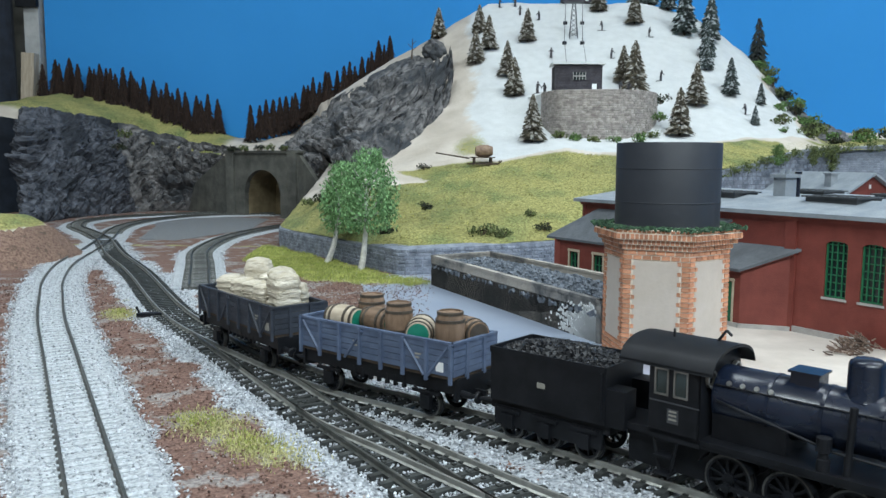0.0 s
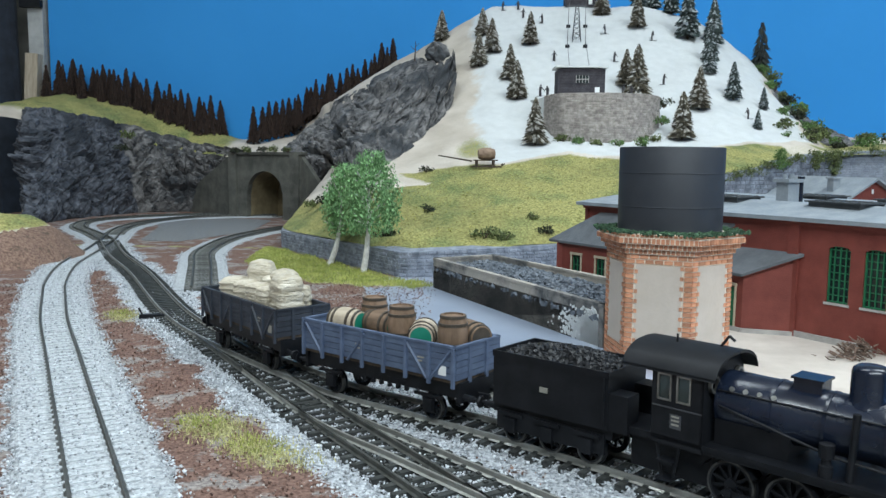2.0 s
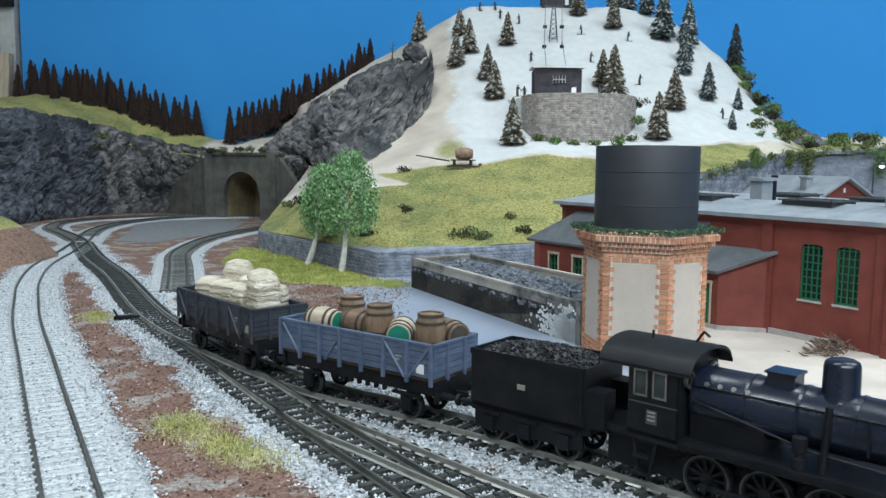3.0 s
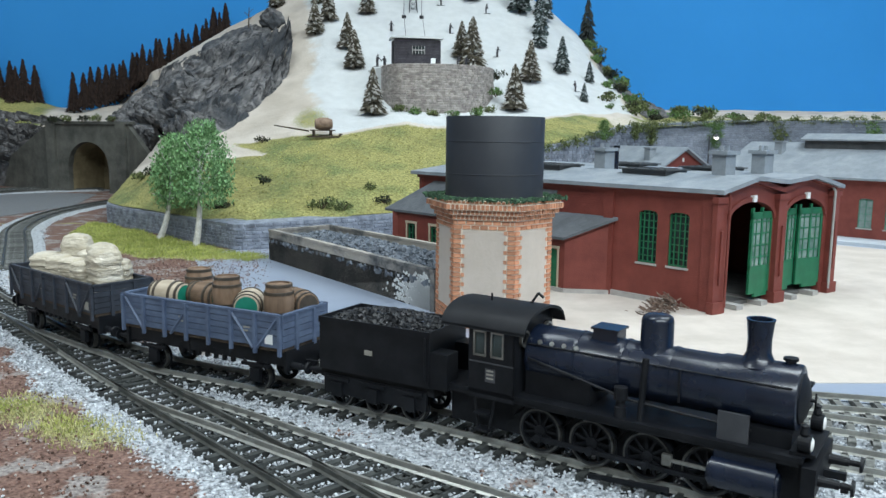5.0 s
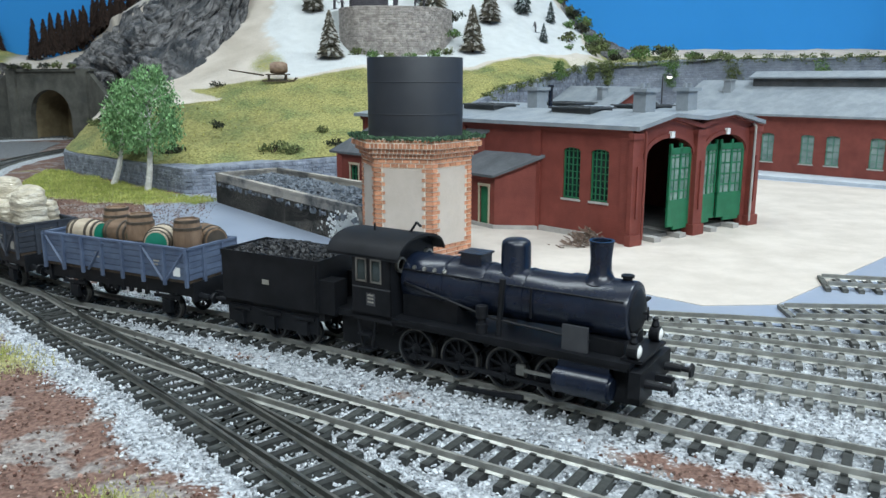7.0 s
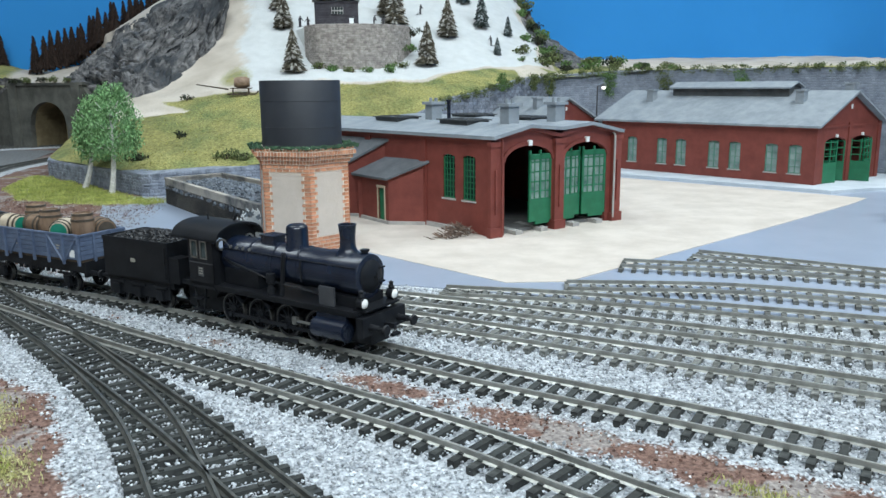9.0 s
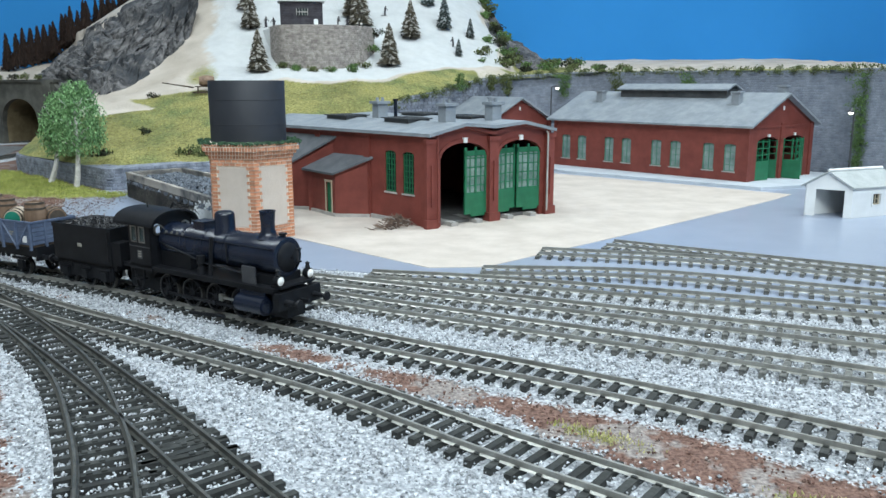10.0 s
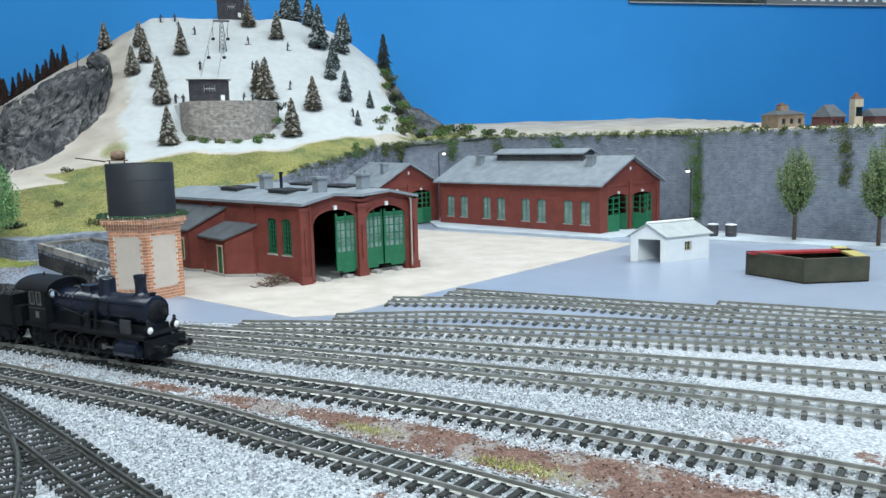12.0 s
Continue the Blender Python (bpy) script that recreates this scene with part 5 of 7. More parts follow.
line = spline([(30, 100.2), (46, 107.8), (59.0, 107.6), (66, 103.2), (84.3, 79.2), (87.2, 71.4), (91.6, 59.5), (97.5, 50), (120, 20)], 2.6)
for i in range(0, len(line), 6):
    creeper([(p.x + 0.3, p.y + 0.6, tall_wall(p.x, p.y) - 0.5, tall_wall(p.x, p.y) + 0.5, 1.1, 22) for p in line[i:i + 6]], i, "trailing green ivy along the wall top")
for i, (x, y, l, w) in enumerate(((49.3, 108.0, 3.2, 0.8), (58.6, 107.3, 3.5, 0.8), (66.3, 103.0, 3.2, 0.9), (73.6, 93.4, 3.0, 0.9), (46.5, 107.2, 2.4, 0.4), (86.7, 72.2, 12.3, 0.8), (96.0, 52.8, 6.5, 0.9), (41, 105, 2.5, 0.5))):
    creeper([(x, y, 13.4, 13.4 - l, w, int(l * 17))], 20 + i, "hanging tail of ivy on the grey wall")


# birches before the low wall
def birch(x, y, lean, h, label, seed, spread):
    rn = random.Random(seed)
    t = thing("birch_tree", label, "birch tree", place(x, y, 0.1), "birches")
    trunkm = material("birch_bark", (0.50, 0.49, 0.46), (0.75, 0.74, 0.71), 260, 0.8, c3=(0.05, 0.05, 0.05), spots=0.66)
    bm = bmesh.new()
    p, d = Vector((0, 0, -0.2)), Vector((lean[0], lean[1], 1)).normalized()
    tips = []
    for k in range(8):
        q = p + d * (h * 0.1)
        rod(bm, p, q, 0.36 * (1 - k / 10), 0.36 * (1 - (k + 1) / 10), 9, False)
        p, d = q, (d + Vector((rn.uniform(-0.12, 0.12), rn.uniform(-0.12, 0.12), 0.12))).normalized()
        if k > 2:
            for j in range(4):
                a = rn.uniform(0, 6.28)
                e = p + Vector((math.cos(a), math.sin(a), rn.uniform(0.3, 0.9))) * spread * rn.uniform(0.35, 0.75)
                rod(bm, p, e, 0.1, 0.035, 5, False)
                tips.append(e)
    part("trunk", bm, trunkm, t, "white birch bark with dark marks")
    bm = bmesh.new()
    c0 = Vector((lean[0] * h * 0.4, lean[1] * h * 0.4, h * 0.70))
    for i in range(620):
        a, b = rn.uniform(0, 6.28), rn.gauss(0, 0.5)
        rr = spread * rn.uniform(0.3, 1.0) ** 0.7
        dz = rn.uniform(-0.5, 0.5)
        rr *= 0.92 - 0.55 * dz
        top = c0 + Vector((rr * math.cos(a) * math.cos(dz * 1.9), rr * math.sin(a) * math.cos(dz * 1.9), dz * h * 0.56 + 0.3))
        # a drooping spray of small leaves
        for k in range(9):
            q = top + Vector((rn.gauss(0, 0.2), rn.gauss(0, 0.2), -0.22 * k + rn.uniform(-0.08, 0.08)))
            s = rn.uniform(0.09, 0.165)
            e = Euler((rn.uniform(0.6, 2.4), rn.uniform(-0.6, 0.6), rn.uniform(0, 6))).to_matrix()
            v = [bm.verts.new(q + e @ Vector(w_)) for w_ in ((0, -s * 1.3, 0), (s * 0.7, 0, 0.03), (0, s * 1.3, 0), (-s * 0.7, 0, 0.03))]
            bm.faces.new(v)
    part("crown", bm, material("birch_leaf", (0.07, 0.19, 0.06), (0.28, 0.47, 0.22), 400, 0.85, vary=0.45), t)


birch(-9.8, 79.0, (0.20, 0.0), 12.4, "model birch with white trunk and drooping bright green leaves", 3, 3.2)
birch(-14.4, 84.5, (0.42, 0.0), 11.0, "leaning model birch with white trunk and drooping green leaves", 8, 2.6)


def poplar(x, y, h, seed):
    """A spindle of upright plumes on a short bare stem."""
    rn = random.Random(seed)
    t = thing("young_tree", "slim young model tree with upright green branches", "tree", place(x, y, 0.3), "trees below the wall")
    bm = bmesh.new()
    rod(bm, (0, 0, -0.3), (0, 0, h * 0.75), 0.24, 0.08, 8)
    plumes = []
    for k in range(30):
        a = k * 2.4 + rn.uniform(-0.4, 0.4)
        r = 0.19 * h * ((k + 1) / 30) ** 0.55
        z = h * rn.uniform(0.20, 0.34)
        top = h * (1.02 - 1.5 * (r / h) - rn.uniform(0, 0.16))
        knee = Vector((0.8 * r * math.cos(a), 0.8 * r * math.sin(a), z + 0.16 * h))
        tip = Vector((r * math.cos(a), r * math.sin(a), max(top, z + 0.26 * h)))
        rod(bm, (0, 0, z), knee, 0.08, 0.05, 5, False)
        rod(bm, knee, tip, 0.05, 0.02, 5, False)
        plumes.append((Vector((0, 0, z)), knee, tip))
    part("trunk", bm, BARK, t)
    bm, pale = bmesh.new(), bmesh.new()
    for a, b, c in plumes:
        for f in (0.5, 0.75, 1.0):
            clump(bm, a.lerp(b, f), 0.7, 22, rn, 1.3)
        n = max(4, int((c - b).length / 0.42))
        for i in range(1, n + 1):
            f = i / n
            clump(pale if rn.random() < 0.25 + 0.3 * f else bm, b.lerp(c, f), 0.78 - 0.36 * f, 26, rn, 1.5)
    part("crown", bm, material("poplar_leaf", (0.07, 0.12, 0.04), (0.19, 0.28, 0.11), 500, 0.9, vary=0.4), t)
    part("new_growth", pale, material("poplar_shoot", (0.15, 0.20, 0.09), (0.30, 0.36, 0.19), 500, 0.9, vary=0.4), t, "pale green new shoots")


poplar(89.2, 53.4, 12.6, 1)
poplar(94.3, 45.2, 13.2, 2)


# ---------------------------------------------------------------- the train
LINE = spline(TRACKS["B"], 0.25)


def line_index(x):
    """Index on the running line nearest to a given x."""
    return min(range(len(LINE)), key=lambda i: abs(LINE[i].x - x))


NOSE = line_index(17.96)


def on_line(back, length):
    """Pose of a vehicle whose front stands that far behind the nose; x forward, origin at its front."""
    a, b = LINE[NOSE - int(4 * (back + length * 0.15))], LINE[NOSE - int(4 * (back + length * 0.85))]
    d = (a - b).normalized()
    c = (a + b) / 2 + d * (length / 2)
    return place(c.x, c.y, 0, math.degrees(math.atan2(d.y, d.x)))


STEEL_EDGE = material("worn_steel", (0.20, 0.20, 0.19), (0.32, 0.32, 0.30), 200, 0.35, metal=0.8)
TYRE = material("dull_tyre_steel", (0.05, 0.05, 0.05), (0.11, 0.11, 0.105), 200, 0.4, metal=0.6)
GREYPANEL = material("dark_grey_panel", (0.035, 0.038, 0.045), (0.055, 0.058, 0.065), 100, 0.5)
LENS = material("lamp_lens", (0.75, 0.75, 0.72), (0.85, 0.85, 0.82), 30, 0.15)
COAL = material("black_coal", (0.003, 0.0035, 0.005), (0.012, 0.013, 0.016), 300, 0.5, vary=0.5)
PALEBAR = material("pale_lettering", (0.22, 0.21, 0.18), (0.30, 0.29, 0.26), 100, 0.6)
MATTBLACK = material("matt_black", (0.004, 0.005, 0.007), (0.010, 0.011, 0.014), 120, 0.5, sheen=0.25)


SPOKES = {}


def wheel(parent, x, y, r, spokes=11, mat=MATTBLACK):
    side = 1 if y > 0 else -1
    rim = Matrix.Translation((x, y, RAIL_TOP + r)) @ Matrix.Rotation(-side * math.pi / 2, 4, "X")
    bm = bmesh.new()
    lathe(bm, [(r - 0.13, -0.12), (r + 0.07, -0.12), (r + 0.07, -0.06), (r, -0.05), (r - 0.01, 0.14), (r - 0.13, 0.14), (r - 0.13, -0.12)], 32, rim, close=False)
    lathe(bm, [(0.001, -0.1), (0.2, -0.1), (0.2, 0.13), (0.08, 0.15), (0.001, 0.15)], 14, rim, close=False)
    w = part("wheel", bm, mat, parent)
    if (r, mat.name) not in SPOKES:
        bm = bmesh.new()
        box(bm, 0.1, -0.045, -0.02, r - 0.1, 0.045, 0.06)
        SPOKES[r, mat.name] = finish(bm, "spoke", mat)
    for k in range(spokes):
        piece("spoke", SPOKES[r, mat.name], w, Matrix.Translation(rim.translation * CM) @ rim.to_3x3().to_4x4() @ Matrix.Rotation(2 * math.pi * k / spokes, 4, "Z"))
    bm = bmesh.new()
    lathe(bm, [(r - 0.005, -0.05), (r + 0.006, -0.04), (r + 0.006, 0.142), (r - 0.06, 0.146)], 32, rim, close=False)
    part("tyre", bm, TYRE, w, "thin worn steel tyre")
    return w


def buffers(t, x, sign, z=1.72):
    for y in (-0.98, 0.98):
        bm = bmesh.new()
        rod(bm, (x, y, z), (x + sign * 0.55, y, z), 0.16, 0.13, 12)
        rod(bm, (x + sign * 0.55, y, z), (x + sign * 0.85, y, z), 0.09, 0.09, 10)
        rod(bm, (x + sign * 0.85, y, z), (x + sign * 0.93, y, z), 0.26, 0.22, 18)
        part("buffer", bm, MATTBLACK, t)
    bm = bmesh.new()
    box(bm, min(x, x + sign * 0.6), -0.08, z - 0.2, max(x, x + sign * 0.6), 0.08, z + 0.02)
    box(bm, x + sign * 0.6 - 0.1, -0.25, z - 0.5, x + sign * 0.6 + 0.1, 0.25, z - 0.38)
    part("coupling", bm, MATTBLACK, t)


def locomotive():
    t = thing("steam_locomotive", "glossy black eight-coupled model steam locomotive with tall chimney", "locomotive", on_line(0, 13))
    bm = bmesh.new()
    box(bm, -11.7, -1.42, 2.25, -0.5, 1.42, 2.4)
    part("running_board", bm, MATTBLACK, t)
    for y in (-1.34, 1.34):
        bm = bmesh.new()
        box(bm, -11.6, y - 0.04, 2.12, -0.6, y + 0.04, 2.25)
        part("valance", bm, MATTBLACK, t)
    bm = bmesh.new()
    box(bm, -13.25, -1.2, 2.05, -11.7, 1.2, 2.3)
    part("fall_plate", bm, MATTBLACK, t)
    bm = bmesh.new()
    box(bm, -9.6, -0.85, 2.4, -7.2, 0.85, 3.6)
    part("firebox", bm, MATTBLACK, t)
    bm = bmesh.new()
    box(bm, -12.8, -0.62, 0.75, -0.4, 0.62, 2.25)
    box(bm, -2.9, -0.9, 1.9, -0.9, 0.9, 2.9)
    part("frame", bm, MATTBLACK, t)
    bm = bmesh.new()
    box(bm, -0.5, -1.5, 1.35, -0.12, 1.5, 2.2)
    box(bm, -0.9, -1.2, 2.4, -0.2, 1.2, 2.5)
    part("buffer_beam", bm, MATTBLACK, t)
    buffers(t, -0.12, 1)
    # boiler
    lie = Matrix.Translation((0, 0, 3.72)) @ Matrix.Rotation(math.pi / 2, 4, "Y")
    bm = bmesh.new()
    lathe(bm, [(0.98, -9.6), (0.98, -7.2), (0.94, -7.15), (0.94, -3.1)], 40, lie)
    b = part("boiler", bm, BLACK, t, smooth=True)
    for x in (-7.9, -6.3, -4.7, -3.2):
        bm = bmesh.new()
        r = 0.995 if x < -7.2 else 0.955
        lathe(bm, [(r - 0.02, x), (r + 0.012, x + 0.01), (r + 0.012, x + 0.11), (r - 0.02, x + 0.12)], 40, lie, close=False)
        part("boiler_band", bm, BLACK, b)
    bm = bmesh.new()
    lathe(bm, [(1.0, -3.1), (1.0, -0.95), (0.97, -0.88), (0.9, -0.86)], 40, lie)
    s = part("smokebox", bm, BLACK, t, smooth=True)
    bm = bmesh.new()
    lathe(bm, [(0.74, -0.87), (0.74, -0.82), (0.55, -0.70), (0.25, -0.63), (0.06, -0.62)], 32, lie)
    door = part("smokebox_door", bm, MATTBLACK, s, smooth=True)
    bm = bmesh.new()
    rod(bm, (-0.62, 0, 3.72), (-0.45, 0, 3.72), 0.06, 0.05, 8)
    rod(bm, (-0.48, -0.02, 3.95), (-0.48, 0.02, 3.45), 0.03, 0.03, 6)
    box(bm, -0.8, 0.35, 3.35, -0.66, 0.78, 3.43)
    box(bm, -0.8, 0.35, 4.0, -0.66, 0.78, 4.08)
    part("door_handle", bm, MATTBLACK, s)
    # chimney, dome, valve box
    bm = bmesh.new()
    lathe(bm, [(0.62, 4.55), (0.45, 4.72), (0.36, 4.95), (0.35, 5.35), (0.40, 5.85), (0.43, 5.95), (0.33, 5.95), (0.30, 5.6), (0.001, 5.5)], 28, Matrix.Translation((-2.15, 0, 0)), close=False)
    part("chimney", bm, BLACK, t, smooth=True)
    bm = bmesh.new()
    lathe(bm, [(0.62, 4.45), (0.53, 4.62), (0.52, 5.45), (0.48, 5.58), (0.36, 5.66), (0.001, 5.68)], 28, Matrix.Translation((-5.3, 0, 0)), close=False)
    part("steam_dome", bm, BLACK, t, smooth=True)
    bm = bmesh.new()
    box(bm, -7.35, -0.4, 4.55, -6.5, 0.4, 4.95)
    box(bm, -7.42, -0.46, 4.95, -6.43, 0.46, 5.02)
    part("sand_box", bm, BLACK, t)
    bm = bmesh.new()
    lathe(bm, [(0.16, 4.6), (0.16, 4.78), (0.22, 4.8), (0.22, 4.88), (0.001, 4.9)], 14, Matrix.Translation((-1.25, 0.1, 0)), close=False)
    part("bell", bm, MATTBLACK, t)
    # handrails and pipes
    for y in (-1, 1):
        bm = bmesh.new()
        rod(bm, (-9.5, y * 0.9, 4.22), (-1.0, y * 0.9, 4.22), 0.03, 0.03, 6)
        for x in (-8.8, -6.9, -5.0, -3.1, -1.4):
            rod(bm, (x, y * 0.82, 4.12), (x, y * 0.9, 4.22), 0.03, 0.03, 5)
        part("handrail", bm, MATTBLACK, t)
        bm = bmesh.new()
        rod(bm, (-9.4, y * 1.05, 3.75), (-5.8, y * 1.08, 3.0), 0.045, 0.045, 6)
        rod(bm, (-5.8, y * 1.08, 3.0), (-2.0, y * 1.06, 2.8), 0.045, 0.045, 6)
        part("steam_pipe", bm, MATTBLACK, t)
        bm = bmesh.new()
        rod(bm, (-5.3, y * 0.95, 4.4), (-5.35, y * 1.12, 2.4), 0.11, 0.11, 8)
        rod(bm, (-4.2, y * 0.97, 3.2), (-4.2, y * 1.0, 4.25), 0.04, 0.04, 6)
        part("sand_pipe", bm, MATTBLACK, t)
        bm = bmesh.new()
        lathe(bm, [(0.001, 2.4), (0.2, 2.4), (0.2, 2.75), (0.14, 2.78), (0.14, 2.95), (0.22, 2.98), (0.22, 3.4), (0.001, 3.45)], 14, Matrix.Translation((-6.0, y * 1.16, 0)), close=False)
        part("air_pump", bm, MATTBLACK, t)
        bm = bmesh.new()
        box(bm, -2.95, y * 0.95 - 0.1, 2.4, -2.05, y * 0.95 + 0.32 * y + 0.1, 3.25)
        part("toolbox", bm, GREYPANEL, t)
        # washout plugs along the firebox shoulder
        for k in range(4):
            bm = bmesh.new()
            x = -9.1 + k * 0.45
            a = 0.62
            rod(bm, (x, y * 0.96 * math.cos(a), 3.72 + 0.96 * math.sin(a)), (x, y * 1.03 * math.cos(a), 3.72 + 1.03 * math.sin(a)), 0.085, 0.085, 10)
            part("washout_plug", bm, STEEL_EDGE, t)
        # cylinders and motion work
        bm = bmesh.new()
        rod(bm, (-3.0, y * 1.32, 1.42), (-1.15, y * 1.32, 1.42), 0.46, 0.46, 22)
        rod(bm, (-3.08, y * 1.32, 1.42), (-1.07, y * 1.32, 1.42), 0.36, 0.36, 22)
        box(bm, -2.95, y * 1.15 - 0.2, 1.7, -1.2, y * 1.15 + 0.2, 2.2)
        part("cylinder", bm, BLACK, t, smooth=True)
        bm = bmesh.new()
        rod(bm, (-4.3, y * 1.32, 1.42), (-3.0, y * 1.32, 1.42), 0.07, 0.07, 8)
        box(bm, -4.5, y * 1.32 - 0.08, 1.25, -4.2, y * 1.32 + 0.08, 1.6)
        part("piston_rod", bm, STEEL_EDGE, t)
        bm = bmesh.new()
        box(bm, -9.0, y * 1.16 - 0.05, 0.92, -3.1, y * 1.16 + 0.05, 1.08)
        for x in (-8.9, -7.0, -5.1, -3.2):
            rod(bm, (x, y * 1.08, 1.0), (x, y * 1.26, 1.0), 0.14, 0.14, 12)
        part("coupling_rod", bm, MATTBLACK, t)
        bm = bmesh.new()
        box(bm, -7.0, -0.05, -0.08, -4.3, 0.05, 0.08, Matrix.Translation((0, y * 1.3, 1.22)) @ Matrix.Rotation(-0.08, 4, "Y") @ Matrix.Translation((0.0, 0, -0.45)))
        part("connecting_rod", bm, MATTBLACK, t)
        for x in (-8.9, -7.0, -5.1, -3.2):
            wheel(t, x, y * 0.9, 0.78)
        for x in (-8.9, -7.0, -5.1, -3.2):
            bm = bmesh.new()
            for i in range(9):
                a0, a1 = math.pi * (0.15 + 0.7 * i / 9), math.pi * (0.15 + 0.7 * (i + 1) / 9)
                p = [(x + 0.98 * math.cos(a), 1.25 + 0.98 * math.sin(a)) for a in (a0, a1)]
                face(bm, [(p[0][0], y * 0.7, p[0][1]), (p[1][0], y * 0.7, p[1][1]), (p[1][0], y * 1.35, p[1][1]), (p[0][0], y * 1.35, p[0][1])])
            part("splasher", bm, MATTBLACK, t)
        # front lamp
        bm = bmesh.new()
        rod(bm, (-0.55, y * 1.05, 2.2), (-0.55, y * 1.05, 2.5), 0.05, 0.05, 6)
        lathe(bm, [(0.001, -0.2), (0.24, -0.2), (0.27, 0.12), (0.23, 0.16)], 18, Matrix.Translation((-0.5, y * 1.05, 2.75)) @ Matrix.Rotation(math.pi / 2, 4, "Y"), close=False)
        lathe(bm, [(0.1, 2.98), (0.14, 3.05), (0.09, 3.2), (0.12, 3.28), (0.001, 3.36)], 12, Matrix.Translation((-0.55, y * 1.05, 0)), close=False)
        lamp = part("lamp", bm, MATTBLACK, t)
        bm = bmesh.new()
        lathe(bm, [(0.23, 0.14), (0.15, 0.2), (0.001, 0.22)], 18, Matrix.Translation((-0.5, y * 1.05, 2.75)) @ Matrix.Rotation(math.pi / 2, 4, "Y"), close=False)
        part("lens", bm, LENS, lamp, "white glass lamp lens", smooth=True)
        bm = bmesh.new()
        box(bm, -11.3, y * 1.3 - 0.25, 0.9, -10.7, y * 1.3 + 0.25, 0.98)
        box(bm, -11.3, y * 1.3 - 0.25, 1.5, -10.7, y * 1.3 + 0.25, 1.58)
        rod(bm, (-11.45, y * 1.3, 2.25), (-11.2, y * 1.3, 0.9), 0.06, 0.06, 6)
        rod(bm, (-10.55, y * 1.3, 2.25), (-10.8, y * 1.3, 0.9), 0.06, 0.06, 6)
        part("cab_step", bm, MATTBLACK, t)
        # cab side with two windows
        panes = ((0.2, 0.72), (0.9, 1.42))
        bm = wall_mesh(1.85, 2.1, 4.75, 0.08, [(a, b_, 3.62, 4.48, 0.05) for a, b_ in panes])
        side = part("cab_side", bm, MATTBLACK, t, at=(place(-11.6, -1.42) if y < 0 else place(-9.75, 1.42, 0, 180)))
        bm = bmesh.new()
        for u0, u1 in panes:
            for a, b_ in ((u0, u0 + 0.06), (u1 - 0.06, u1)):
                box(bm, a, -0.03, 3.65, b_, 0.05, 4.55)
            box(bm, u0, -0.03, 4.48, u1, 0.05, 4.55)
            box(bm, u0, -0.03, 3.62, u1, 0.05, 3.68)
        part("window_frame", bm, STEEL_EDGE, side, "thin bright window frames")
        for u0, u1 in panes:
            bm = bmesh.new()
            box(bm, u0, 0.03, 3.62, u1, 0.05, 4.55)
            part("pane", bm, GLASS, side)
        bm = bmesh.new()
        box(bm, 0.03, -0.02, 3.38, 1.82, 0.0, 3.43)
        part("beading", bm, GREYPANEL, side)
        bm = bmesh.new()
        box(bm, 0.7, -0.02, 2.72, 1.1, 0.0, 3.2)
        pl = part("number_plate", bm, GREYPANEL, side)
        bm = bmesh.new()
        for z in (2.83, 2.97, 3.1):
            box(bm, 0.76, -0.03, z, 1.04, -0.02, z + 0.06)
        part("lettering_bar", bm, PALEBAR, pl)
    # cab front, round spectacle windows, roof
    bm = wall_mesh(2.84, 2.3, 4.75, 0.08, [(0.3, 0.75, 4.15, 4.5, 0.18), (2.09, 2.54, 4.15, 4.5, 0.18)], lambda u: 4.66 + 0.6 * max(0.0, 1 - abs(u / 1.42 - 1) ** 2.4) ** 0.6)
    part("cab_front", bm, MATTBLACK, t, at=place(-9.75, -1.42, 0, 90))
    for u in (0.525, 2.315):
        bm = bmesh.new()
        lathe(bm, [(0.22, -0.02), (0.3, -0.02), (0.3, 0.1), (0.22, 0.1), (0.22, -0.02)], 18, Matrix.Translation((-9.7, -1.42 + u, 4.35)) @ Matrix.Rotation(math.pi / 2, 4, "Y"), close=False)
        part("spectacle_ring", bm, STEEL_EDGE, t)
    bm = bmesh.new()
    n, rows = 16, []
    for x in (-12.7, -9.3):
        for k in (0.0, 0.1):
            rows.append([bm.verts.new((x, -1.58 + 3.16 * i / n, 4.58 + k + 0.70 * max(0.0, 1 - abs(2 * i / n - 1) ** 2.4) ** 0.6)) for i in range(n + 1)])
    for i in range(n):
        bm.faces.new((rows[1][i], rows[1][i + 1], rows[3][i + 1], rows[3][i]))
        bm.faces.new((rows[0][i], rows[2][i], rows[2][i + 1], rows[0][i + 1]))
        bm.faces.new((rows[0][i], rows[0][i + 1], rows[1][i + 1], rows[1][i]))
        bm.faces.new((rows[2][i], rows[3][i], rows[3][i + 1], rows[2][i + 1]))
    roof = part("cab_roof", bm, MATTBLACK, t, smooth=True)
    bm = bmesh.new()
    rod(bm, (-10.1, 0.3, 5.3), (-9.8, 0.35, 5.75), 0.05, 0.05, 6)
    rod(bm, (-9.8, 0.35, 5.75), (-9.6, 0.35, 5.6), 0.05, 0.05, 6)
    rod(bm, (-11.4, -0.2, 5.3), (-11.4, -0.2, 5.65), 0.04, 0.04, 6)
    part("whistle", bm, MATTBLACK, roof)
    bm = bmesh.new()
    box(bm, -11.6, -1.3, 2.4, -9.8, 1.3, 2.55)
    box(bm, -9.95, -0.9, 2.5, -9.8, 0.9, 4.1)
    part("cab_floor", bm, DEEPBLACK, t)


